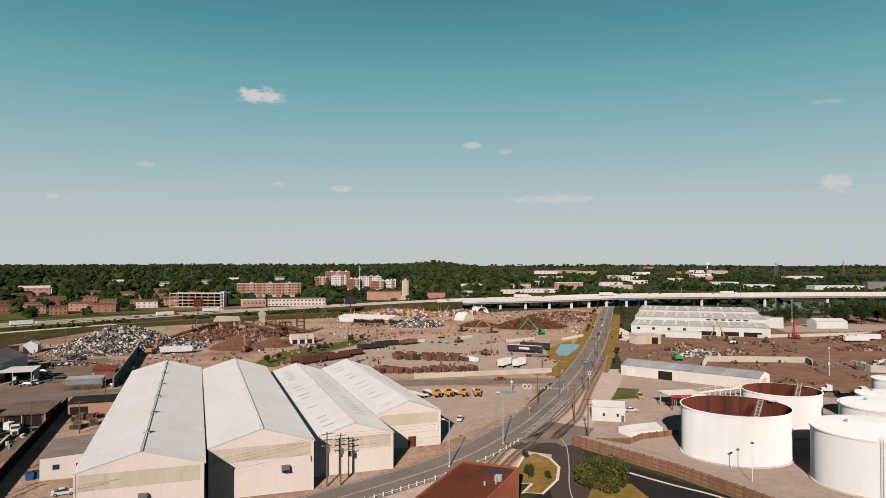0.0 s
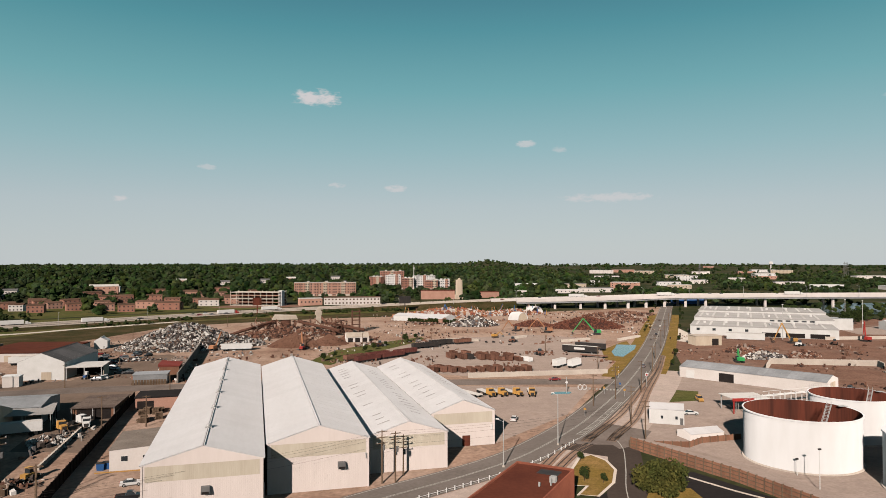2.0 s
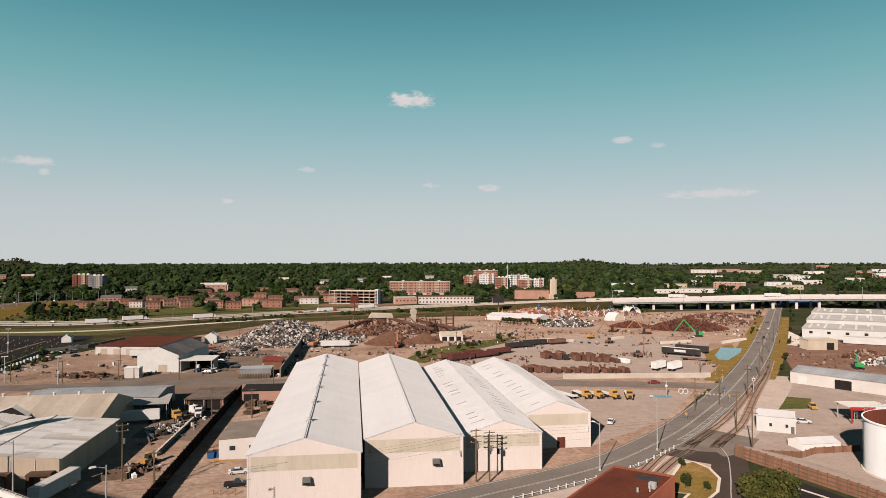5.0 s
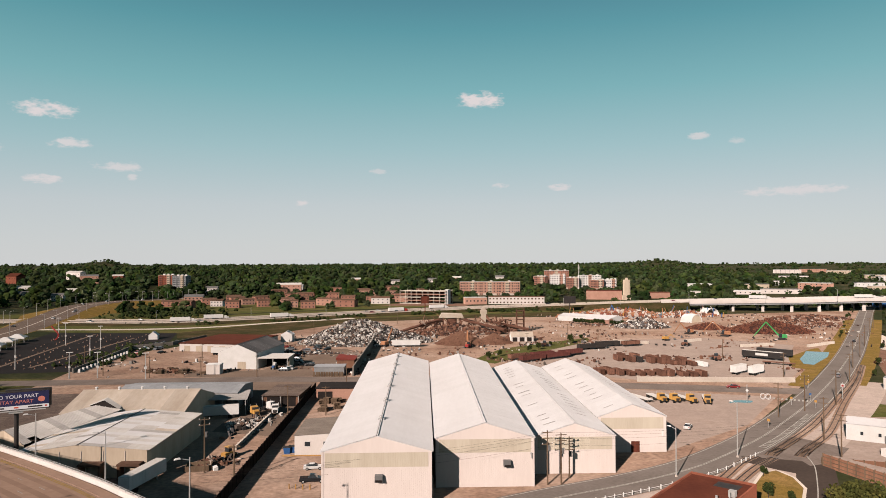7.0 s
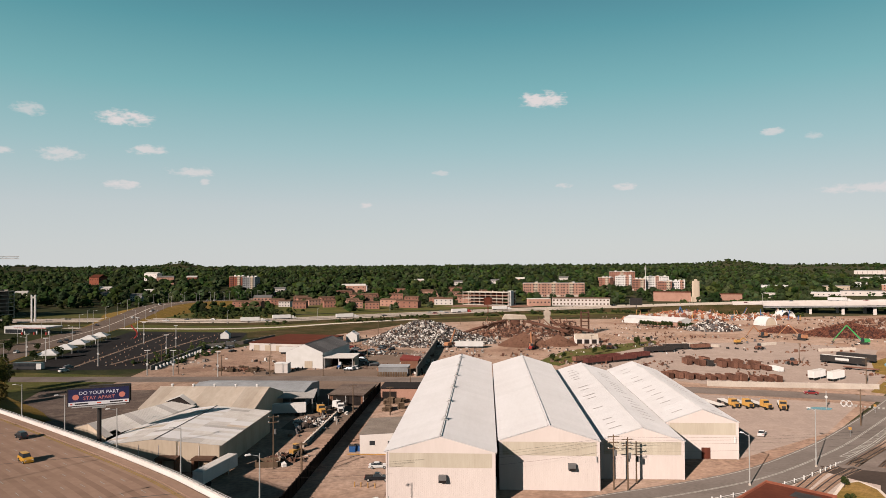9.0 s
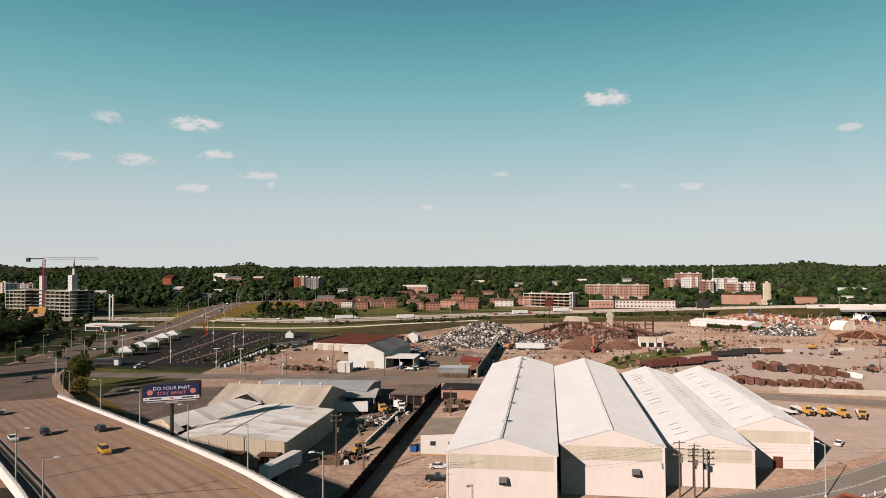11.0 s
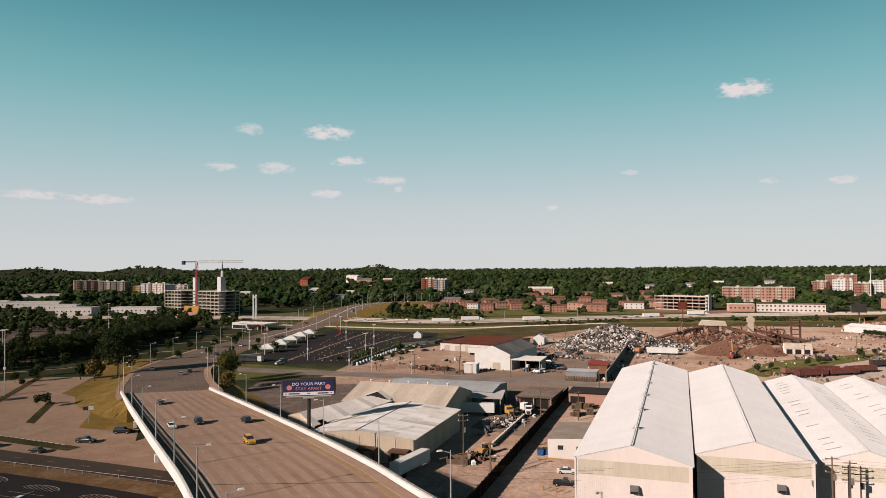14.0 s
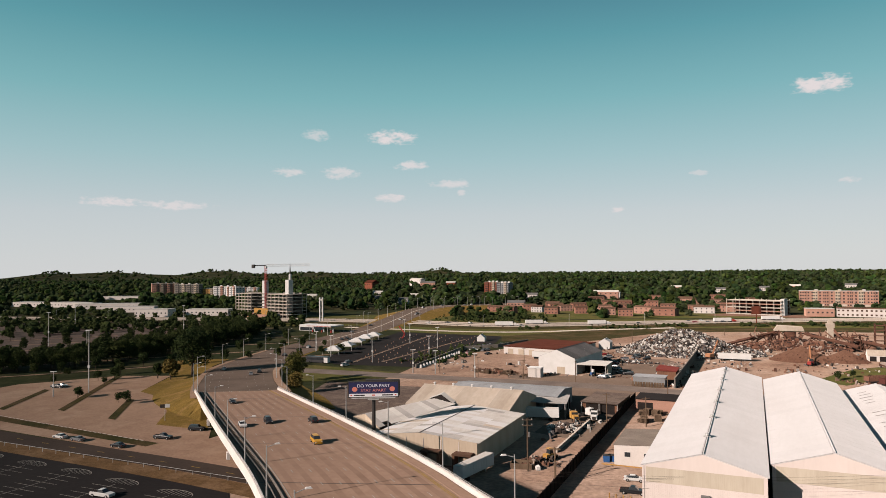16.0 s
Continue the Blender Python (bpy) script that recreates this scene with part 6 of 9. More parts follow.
for k in range(4):
    part("pipe", Shape().rod((0, k * 0.5, 4.6), (31, k * 0.5, 4.6), 0.14, n=8), M_WHITE, pipes)
for k in range(7):
    part("frame", Shape().box(k * 5 - 0.1, -0.3, 0, k * 5 + 0.1, -0.1, 5.4).box(k * 5 - 0.1, 1.7, 0, k * 5 + 0.1, 1.9, 5.4).box(k * 5 - 0.1, -0.3, 4.3, k * 5 + 0.1, 1.9, 4.45), M_WHITE, pipes)
part("handrail", Shape().rod((0, -0.3, 6.3), (31, -0.3, 6.3), 0.06, n=4), M_WHITE, pipes)

# long grey-roofed shed
ls = shed("long_shed", "long white shed with a grey sheet roof", "shed", pose(176, 258, 0, 0, 0, math.degrees(math.atan2(-49.5, 29))), 57.4, 14, 4.6, 6.4, M_WHITEB, M_BLUEROOF, "x", cols=20)
hole(ls, "opening", 17, 23, 0, 3.6, 0, M_DARK, "dark panel for the shaded open bay")
hole(ls, "roller_door", 3, 6.5, 0.1, 3.4, 0, M_WHITE, "white roller door")
part("end_door", Shape().box(57.35, 3.8, 0, 57.5, 9.8, 4.0), M_TAN, ls, "tan end door")
car("yellow flatbed lorry cab by the grass plot", M_YELLOW, pose(152.3, 211.5, 0.1, 0, 0, -110), "van", "works vehicles")
car("white sedan beside the site office", M_CARWHITE, pose(136, 193.5, 0.1, 0, 0, -20), "sedan", "works vehicles")
for x, y, rz, pt in ((215, 218, 20, M_CARBLACK), (221, 214, 25, M_CARBLACK), (216, 210, 0, M_CARGREY)):
    car("dark pickup at the end of the long shed", pt, pose(x, y, 0.08, 0, 0, rz), "pickup", "works vehicles")
for k in range(5):
    tractor_unit("white lorry cab parked behind the tanks", M_WHITE, pose(226 + k * 9, 196 - k * 7, 0.08, 0, 0, 150 + 9 * k), "works lorries")

# rail tracks beside the road
track_c = [(x, y, 0.12) for x, y in curve([(88, 172.5), (94, 179), (117, 203), (148, 241.5), (178, 279), (206, 318)], 4)]
track_d = [(x, y, 0.12) for x, y in curve([(95, 171), (101, 178), (117, 195), (145, 233), (176, 274), (205, 315)], 4)]
track_f = [(x, y, 0.12) for x, y in curve([(62, 148), (69, 156), (78, 167), (84, 172)], 4)]
track_g = [(x, y, 0.12) for x, y in curve([(64, 144), (72, 154), (81.4, 164.5), (88, 170)], 4)]
for label, ln in (("rusty rail track below the junction", track_f), ("rusty rail track below the junction", track_g), ("rusty rail track crossing the junction", track_c), ("rusty rail track beside the verge", track_d)):
    t = thing("rail_track", label, "rail track", "rail tracks", kind="structure")
    part("ballast", ribbon(ln, -1.5, 1.5, z=0.15), M_DIRT, t, "brown gravel ballast")
    for d in (-0.72, 0.72):
        part("rail", wall_along(offset(ln, d, 0.17), 0.16, 0, 0.16), M_BLACK, t, "dark steel rail")
    sl, run = Shape(), 0.0
    for p, q in zip(ln, ln[1:]):
        a = math.degrees(math.atan2(q[1] - p[1], q[0] - p[0]))
        for k in range(4):
            x, y = p[0] + (q[0] - p[0]) * k / 4, p[1] + (q[1] - p[1]) * k / 4
            sl.box(-0.14, -1.3, 0.15, 0.14, 1.3, 0.21, pose(x, y, 0, 0, 0, a))
    tagged(part("sleepers", sl, M_SLEEPER, t, "weathered timber sleepers"), kind="stuff")

# white post-and-rail along the road by the junction
rail_line = [(x, y) for x, y, z in offset(main_c, 12.2) if 132 < y < 176]
gr = thing("roadside_railing", "low white post and rail along the road", "railing")
for (x0, y0), (x1, y1) in zip(rail_line, rail_line[1:]):
    for t in (0, 0.5):
        part("post", Shape().box(-0.1, -0.1, 0, 0.1, 0.1, 1.0), M_WHITE, gr, at=pose(x0 + (x1 - x0) * t, y0 + (y1 - y0) * t, 0.1))
    part("rail", Shape().rod((x0, y0, 0.75), (x1, y1, 0.75), 0.05, n=4), M_WHITE, gr)
panel_wall("yard_wall", "low pale concrete wall along the side street", "wall", [(87.8, 279.5), (150.5, 274)], 2.1, 0.35, 6.0, M_CONCRETE)

# ---- red-roofed brick building at the bottom of the road ----
rb = thing("brick_building", "brick building with flat red-brown roof", "building", at=pose(54.1, 137.8, 0, 0, 0, -42))
part("wall", Shape().box(0, -27, 0, 12.5, 0, 6.6), M_BRICK, rb, "red brick wall")
part("roof", Shape().box(0.3, -26.7, 6.6, 12.2, -0.3, 6.8), M_REDROOF, rb, "red-brown roofing felt")
for x0, y0, x1, y1 in ((0, -27, 12.5, -26.7), (0, -0.3, 12.5, 0), (0, -26.7, 0.3, -0.3), (12.2, -26.7, 12.5, -0.3)):
    part("parapet", Shape().box(x0, y0, 6.6, x1, y1, 7.2), M_BRICK, rb)
part("roof_patch", Shape().box(6.0, -5.0, 6.8, 10.5, -1.8, 6.84), M_BLACK, rb, "black felt patch")
part("roof_unit", Shape().box(10.2, -9.4, 6.8, 11.4, -8.2, 7.9), M_STEEL, rb, "small roof unit")
part("roof_pipe", Shape().cyl(11.0, -11, 6.8, 8.2, 0.15, n=8), M_STEEL, rb)
part("roof_pipe", Shape().cyl(9.2, -12.5, 6.8, 7.6, 0.2, n=8), M_STEEL, rb)

# ---- poles, lamps and signs along the main road ----
street_lamp("tall pale street lamp at the junction", pose(79.1, 171.3, 0.1, 0, 0, 120), 13.8, 1.5, M_STEEL, "main road lamps")
street_lamp("tall pale street lamp by the warehouse", pose(58, 156.6, 0.1, 0, 0, 130), 11.3, 1.5, M_STEEL, "main road lamps")
for x, y, h in ((110, 186, 12), (125, 222, 12), (141, 231, 12), (171, 271, 12), (196, 308, 12), (222, 343, 12), (252, 385, 12), (286, 432, 12), (322, 482, 12), (102.5, 166, 12), (112, 214, 11), (150, 282, 11)):
    power_pole("brown wooden power pole by the main road", pose(x, y, 0.05, 0, 0, -40), h, 2, box=(x in (125, 196)), group="main road poles")
for x, y, h, a in ((27.6, 152.7, 12.0, 3), (30.6, 152.4, 11.5, 2), (33.4, 157.0, 9.5, 3)):
    power_pole("brown power pole standing before the warehouses", pose(x, y, 0.05, 0, 0, 10), h, a, box=True, group="warehouse poles")
for k, z in enumerate((11.6, 11.0, 10.2, 8.6)):
    cable("thin black cable strung past the warehouses", (27.6, 152.7, z), (-43.5, 132 + k, z - 1.5), 1.2)
    cable("thin black cable strung over the main road", (27.6, 152.7, z), (103, 166, z), 1.2)
    cable("thin black cable along the main road", (141, 231, z), (171, 271, z), 0.9)
for x, y, h in ((-51.8, 164.6, 13.0), (-44.2, 226, 9.5), (-31.5, 223.6, 9.5), (-43.5, 159.3, 8.0), (-42.6, 156.5, 8.5)):
    power_pole("weathered wooden pole in the shed yard", pose(x, y, 0.05, 0, 0, 25), h, 1 if h < 12 else 2, box=h > 12, group="yard poles")
for x, y, hue in ((102, 200.5, M_YELLOW), (126, 232, M_YELLOW), (131, 226, M_YELLOW), (136, 238, M_BLUE), (149, 262, M_YELLOW)):
    sg = thing("road_sign", "small coloured road sign on a post", "sign", "road signs", at=pose(x, y, 0.1, 0, 0, -30))
    part("post", Shape().cyl(0, 0, 0, 2.6, 0.06, n=6), M_STEEL, sg)
    part("plate", Shape().box(-0.38, -0.06, 2.0, 0.38, -0.02, 2.75, pose(0, 0, 0)), hue, sg)
ts = thing("traffic_sign_mast", "pale round sign disc on a mast", "sign", at=pose(113.5, 238, 0.05, 0, 0, -20))
part("mast", Shape().cyl(0, 0, 0, 6.0, 0.12, n=8), M_STEEL, ts)
part("disc", Shape().cyl(0, 0, 0, 0.1, 0.45, n=20, m=pose(0, -0.1, 4.0, 90)), M_WHITE, ts, "pale round disc")
st = thing("works_sign", "white and red sign by the tracks", "sign", at=pose(149.5, 241, 0.05, 0, 0, -30))
part("post", Shape().cyl(0, 0, 0, 6, 0.12, n=8), M_STEEL, st)
part("panel", Shape().box(-0.6, -0.1, 4.2, 0.6, 0.1, 5.4), M_WHITE, st)
part("mark", Shape().box(-0.35, -0.14, 4.4, 0.35, -0.1, 5.1), M_RED, st, "red mark")
for x, y, rz, pt, lab in ((258, 404, 55, M_CARBLACK, "black car on the main road"), (120, 263, 170, M_CARRED, "red car on the side street"), (175, 285, 52, M_CARGREY, "grey car on the main road"), (78, 201, 60, M_CARWHITE, "white sedan parked by the warehouse")):
    car(lab, pt, pose(x, y, 0.2, 0, 0, rz), "sedan", "cars on the main road")
hs = thing("salvage_cages", "pale wire cages standing by the corner", "cage", at=pose(121, 241.5, 0.08, 0, 0, -15))
for k in range(2):
    ring = [Vector((k * 1.7 + 0.8 * math.cos(q * math.pi / 6), 0, 1.0 + 0.95 * math.sin(q * math.pi / 6))) for q in range(13)]
    hoop = Shape()
    for p, q in zip(ring, ring[1:]):
        hoop.rod(p, q, 0.07, n=4).rod(p + Vector((0, 1.2, 0)), q + Vector((0, 1.2, 0)), 0.07, n=4).rod(p, p + Vector((0, 1.2, 0)), 0.04, n=4)
    part("hoop", hoop, M_WHITE, hs)

# ---- big white works by the river ----
works = thing("river_works", "large white works with stepped flat roofs", "building", at=pose(284.6, 404.7, 0, 0, 0, -39))
for name, y0, y1, h, x1 in (("front_hall", 0, 42, 6.0, 88), ("middle_hall", 42, 95, 8.5, 90), ("rear_hall", 95, 150, 10.0, 90)):
    hall = part(name, Shape().box(0, y0, 0, x1, y1, h), M_WHITE, works, "white painted sheet wall")
    part("roof", Shape().box(-0.3, y0 - 0.3, h, x1 + 0.3, y1 - 0.3, h + 0.25), M_PALEROOF, hall, "pale grey flat roof")
    for k in range(10):
        part("roof_light", Shape().box(3 + k * 8.6, y0 + 5, h + 0.25, 4.4 + k * 8.6, y1 - 5, h + 0.4), M_OLDROOF, hall, "pale roof light")
    for k in range(6):
        part("roof_fan", Shape().cyl(8 + k * 14, y0 + 20 + (k % 3) * 6, h + 0.25, h + 1.6, 0.8, n=8), M_WHITE, hall)
for k in range(4):
    hole(works, "window", 4 + k * 10, 6 + k * 10, 3.0, 4.6, 0, M_GLASS, "dark window")
for k in range(3):
    hole(works, "dock_door", 44 + k * 14, 55 + k * 14, 0.2, 3.0, 0, M_DARK, "dark panel for the shaded loading dock")
for k in range(6):
    part("window", Shape().box(50 + k * 5, 41.8, 7.0, 53 + k * 5, 42, 8.0), M_GLASS, works)
store = thing("beige_store", "beige block store beside the works", "building", at=pose(249, 349, 0, 0, 0, -10))
part("wall", Shape().box(0, 0, 0, 16, 10, 5.5), M_TAN, store)
part("roof", Shape().box(-0.3, -0.3, 5.5, 16.3, 10.3, 5.8), M_TANROOF, store)
hole(store, "door", 10, 14, 0.1, 4.0, 0, M_DARK, "dark panel for the shaded doorway")
cabin = thing("white_cabin", "long white site cabin in the works yard", "building", at=pose(288, 372, 0, 0, 0, -39))
part("wall", Shape().box(0, 0, 0.4, 22, 5, 4.2), M_WHITE, cabin)
part("roof", Shape().box(-0.2, -0.2, 4.2, 22.2, 5.2, 4.4), M_OLDROOF, cabin)
wb = shed("white_store", "white gabled store by the river trees", "building", pose(432.8, 385, 0, 0, 0, -20), 23, 14, 5.4, 7.0, M_WHITE, M_ROOFWHITE, "x", cols=6)
wb2 = thing("end_store", "white box store behind a tree", "building", at=pose(398, 404, 0, 0, 0, -39))
part("wall", Shape().box(0, 0, 0, 16, 12, 8), M_WHITE, wb2)
part("roof", Shape().box(-0.2, -0.2, 8, 16.2, 12.2, 8.3), M_BLUEROOF, wb2)
patch("works_apron", [(262, 352), (300, 440), (330, 560), (300, 480), (276, 420), (252, 372)], 0.08, M_CONCRETE, "pale concrete apron beside the works", "yard")
patch("works_apron_2", [(392, 372), (404, 398), (470, 420), (520, 380), (440, 350)], 0.08, M_GRAVEL, "pale apron by the river store", "yard")
patch("river", [(470, 560), (560, 500), (760, 470), (1100, 420), (1300, 480), (900, 640), (640, 640)], 0.12, mat("river_water", (0.03, 0.045, 0.05), (0.04, 0.055, 0.05), scale=0.05, fine=0.5, rough=0.2, bump=0.05), "dark slow river", "river")

# concrete bays and clutter in the red yard
panel_wall("storage_bay", "low pale concrete storage bay wall", "wall", [(224, 262), (240, 278), (283, 258), (278, 250)], 2.8, 0.5, 4.0, M_CONCRETE)
panel_wall("storage_bay", "low pale concrete storage bay with rubble", "wall", [(292, 240), (286, 226), (300, 216)], 3.2, 0.6, 4.0, M_CONCRETE)
heap("rubble_heap", "pale rubble heap in a concrete bay", "rubble", (300, 232), (13, 9), 4.0, 260, M_SCRAP, (0.6, 2.6), 21)
heap("scrap_heap", "grey scrap heap in the red yard", "scrap", (252, 296), (12, 8), 3.2, 260, M_SCRAP, (0.5, 2.2), 22)
heap("scrap_heap", "rusty scrap heap by the works", "scrap", (258, 318), (12, 9), 4.0, 240, M_RUSTSCRAP, (0.5, 2.4), 23)
heap("scrap_heap", "dark rusty scrap by the bay walls", "scrap", (276, 296), (10, 6), 2.6, 200, M_RUSTSCRAP, (0.5, 2.4), 24)
heap("scrap_heap", "rusty scrap along the river yard", "scrap", (380, 322), (16, 7), 2.6, 220, M_RUSTSCRAP, (0.6, 2.8), 25)
heap("scrap_heap", "mixed scrap along the river yard", "scrap", (355, 285), (14, 7), 2.4, 220, M_RUSTSCRAP, (0.6, 2.4), 26)
heap("scrap_heap", "mixed dark scrap by the river trees", "scrap", (430, 330), (22, 8), 3.0, 240, M_RUSTSCRAP, (0.6, 3.0), 27)
box_trailer("white flat trailer in the red yard", pose(383, 312, 0.05, 0, 0, -18), 15, group="river trailers")
box_trailer("white flat trailer in the red yard", pose(398, 316, 0.05, 0, 0, -18), 15, group="river trailers")
long_wall = panel_wall("yard_wall", "long pale concrete wall in the works yard", "wall", [(345, 352), (430, 338)], 2.0, 0.5, 6.0, M_CONCRETE)

# ---- scrap works ----
for line in ([(116, 415), (134, 404)], [(158, 410), (171, 418)], [(181, 386), (203, 392)], [(218, 383), (242, 398)]):
    panel_wall("block_row", "row of rough pale concrete blocks in the yard", "wall", line, 1.5, 1.2, 2.2, M_CONCRETE)
heap("scrap_mountain", "huge heap of pale shredded scrap metal", "scrap", (-38, 422), (38, 22), 13.5, 5600, M_SCRAP, (0.5, 2.1), 31, power=1.3)
heap("scrap_heap", "dark scrap spilling beside the big heap", "scrap", (-6, 426), (12, 12), 5.0, 420, M_SCRAP, (0.6, 2.2), 32)
heap("dirt_pile", "cone of red-brown shredded fines", "dirt pile", (23, 414), (18, 15), 8.2, 60, M_FINES, (0.3, 0.9), 33)
heap("dirt_pile", "second cone of red-brown fines", "dirt pile", (43, 416), (13, 12), 7.0, 50, M_FINES, (0.3, 0.9), 34)
heap("dirt_pile", "small brown soil cone by a pale shed", "dirt pile", (58, 430), (9, 8), 6.5, 30, M_FINES, (0.3, 0.8), 35)
heap("scrap_heap", "rusty scrap round the shredder", "scrap", (22, 470), (34, 16), 6.0, 900, M_RUSTSCRAP, (0.6, 3.0), 36)
heap("scrap_heap", "orange and red scrap steel heap", "scrap", (168, 596), (52, 20), 6.5, 1300, M_BRIGHTSCRAP, (0.8, 5.0), 37)
heap("scrap_heap", "orange scrap by the freeway bank", "scrap", (232, 600), (28, 14), 4.5, 420, M_BRIGHTSCRAP, (0.8, 4.0), 38)
heap("scrap_heap", "heap of crushed dark car bodies", "scrap", (163, 505), (20, 15), 7.5, 620, M_SCRAP, (0.8, 2.6), 39)
heap("rust_heap", "broad red rust heap beside the road", "scrap", (240, 470), (30, 24), 8.5, 1700, M_REDSCRAP, (0.3, 1.5), 40)
heap("rust_heap", "low rusty heap near the domes", "scrap", (205, 490), (16, 12), 4.5, 600, M_REDSCRAP, (0.3, 1.5), 41)
heap("rust_heap", "rusty plate scrap along the yard edge", "scrap", (292, 512), (26, 20), 2.2, 420, M_RUSTSCRAP, (0.5, 2.4), 42)
heap("rust_heap", "far rusty scrap below the viaduct", "scrap", (320, 560), (34, 18), 3.5, 520, M_RUSTSCRAP, (0.6, 3.4), 43)
heap("junk_heap", "mixed junk along the yard lane", "scrap", (-62, 374), (20, 6), 1.0, 110, M_SCRAP, (0.4, 1.5), 44)
heap("junk_heap", "loose junk round the tin shacks", "scrap", (-37, 345), (6, 24), 2.4, 200, M_SCRAP, (0.4, 1.5), 45)
heap("junk_heap", "low brown junk round the yard office", "scrap", (-116, 316), (12, 5), 1.2, 130, M_RUSTSCRAP, (0.4, 2.0), 46)
heap("gravel_heap", "low pale gravel heap behind the shack", "gravel", (-36, 352), (7, 30), 2.6, 120, M_GRAVEL, (0.4, 1.2), 47)
heap("soil_heap", "low brown soil bank in the middle yard", "soil", (72, 452), (26, 9), 3.0, 80, M_DIRT, (0.3, 1.0), 48)

box_trailer("white box trailer beside the scrap heap", pose(-9.8, 398.3, 0.06, 0, 0, 0), 16.2)
box_trailer("white box trailer behind the concrete wall", pose(137.5, 296, 0.08, 0, 0, 38), 9.5)
box_trailer("white box trailer behind the concrete wall", pose(144, 293.5, 0.08, 0, 0, 38), 9.5)
bt = box_trailer("long black trailer with a pale panel", pose(169, 337.5, 0.08, 0, 0, -47), 19.5, M_BLACK, panels=False)
part("pale_panel", Shape().box(-3, -1.34, 2.0, 3, -1.30, 3.2), M_WHITE, bt, "plain white panel")
part("pale_roof", Shape().box(-9.7, -1.25, 4.08, 9.7, 1.25, 4.14), M_OLDROOF, bt, "pale roof")
box_trailer("black trailer parked at the back", pose(180, 347, 0.08, 0, 0, -47), 17, M_BLACK, panels=False)
flat = thing("flat_trailer", "rusty flat trailer near the pond", "trailer", at=pose(168, 320, 0.08, 0, 0, -40))
part("bed", Shape().box(-7, -1.2, 1.0, 7, 1.2, 1.3), M_RUSTBIN, flat)
for x in (-5.5, -4.2, 5.0):
    for y in (-0.9, 0.9):
        part("wheel", Shape().cyl(0, 0, -0.2, 0.2, 0.5, n=12), M_TYRE, flat, at=pose(x, y, 0.5, 90))


def gondola(label, at, length, paint, group):
    g = thing("rail_wagon", label, "rail wagon", group, at=at)
    w = 1.5
    part("floor", Shape().box(-length / 2, -w, 1.0, length / 2, w, 1.25), M_BLACK, g)
    for y in (-w, w - 0.12):
        sd = part("side", Shape().box(-length / 2, y, 1.25, length / 2, y + 0.12, 3.2), paint, g)
        for k in range(int(length / 1.5) + 1):
            x = -length / 2 + k * length / int(length / 1.5)
            part("rib", Shape().box(x - 0.08, y - 0.08, 1.2, x + 0.08, y + 0.2, 3.25), paint, sd)
    for x in (-length / 2, length / 2 - 0.12):
        part("end", Shape().box(x, -w, 1.25, x + 0.12, w, 3.2), paint, g)
    for x in (-length / 2 + 2, length / 2 - 2):
        part("bogie", Shape().box(x - 1.3, -1.1, 0.35, x + 1.3, 1.1, 1.0), M_BLACK, g)
    return g


M_MAROON = mat("maroon_wagon_paint", (0.15, 0.05, 0.04), (0.10, 0.035, 0.03), scale=0.3, fine=2, rough=0.75, rand=0.2)
for x, y, rz, L, m, lab in ((94, 381, 19, 17, M_BLACK, "black open rail wagon in the yard"), (106, 392, 19, 15, M_BLACK, "black open rail wagon in the yard"), (54, 338, 33, 15, M_MAROON, "maroon open rail wagon in the yard"), (68, 347, 33, 15, M_MAROON, "maroon open rail wagon in the yard"),
                            (61, 350, 33, 14, M_MAROON, "maroon open rail wagon in the yard"), (77, 357, 33, 15, M_MAROON, "maroon open rail wagon in the yard"), (48, 343, 33, 12, M_RUSTBIN, "rusty open rail wagon in the yard"), (120, 394, 19, 11, M_RUSTBIN, "rusty open rail wagon in the yard")):
    gondola(lab, pose(x, y, 0.06, 0, 0, rz), L, m, "open rail wagons")


def skip_bin(label, at, paint, length=6.2, high=2.4, group="rusty bins"):
    b = thing("roll_off_bin", label, "waste bin", group, at=at)
    l, w = length / 2, 1.2
    for n_, s in (("side", Shape().box(-l, -w, 0.25, l, -w + 0.1, high)), ("side", Shape().box(-l, w - 0.1, 0.25, l, w, high)), ("end", Shape().box(l - 0.1, -w, 0.25, l, w, high)), ("end", Shape().box(-l, -w, 0.25, -l + 0.1, w, high)), ("floor", Shape().box(-l, -w, 0.15, l, w, 0.3))):
        part(n_, s, paint, b)
    for k in range(6):
        x = -l + (k + 0.5) * length / 6
        part("rib", Shape().box(x - 0.07, -w - 0.08, 0.25, x + 0.07, w + 0.08, high - 0.25), paint, b)
    part("runner", Shape().box(-l, -0.6, 0, l, -0.4, 0.16), M_BLACK, b)
    part("runner", Shape().box(-l, 0.4, 0, l, 0.6, 0.16), M_BLACK, b)
    return b


rng = random.Random(9)
k = 0
for row, (x0, y0, x1, y1, n) in enumerate(((77, 299, 119, 291, 11), (97, 338, 131, 318, 9), (100, 346, 126, 332, 5))):
    for i in range(n):
        f = i / (n - 1)
        x, y = x0 + (x1 - x0) * f + rng.uniform(-0.5, 0.5), y0 + (y1 - y0) * f + rng.uniform(-1.2, 1.2)
        q = rng.random()
        paint, lab = (M_RUSTBIN, "rusty brown open scrap bin") if q < 0.72 or row == 0 else ((M_WHITE, "white enclosed scrap bin") if q < 0.84 else (M_BLACK, "black open scrap bin"))
        skip_bin(lab + " in a row", pose(x, y, 0.08, 0, 0, 102 + rng.uniform(-8, 8)), paint, rng.choice((6.2, 6.2, 7.0)), rng.choice((2.0, 2.5, 2.8)))

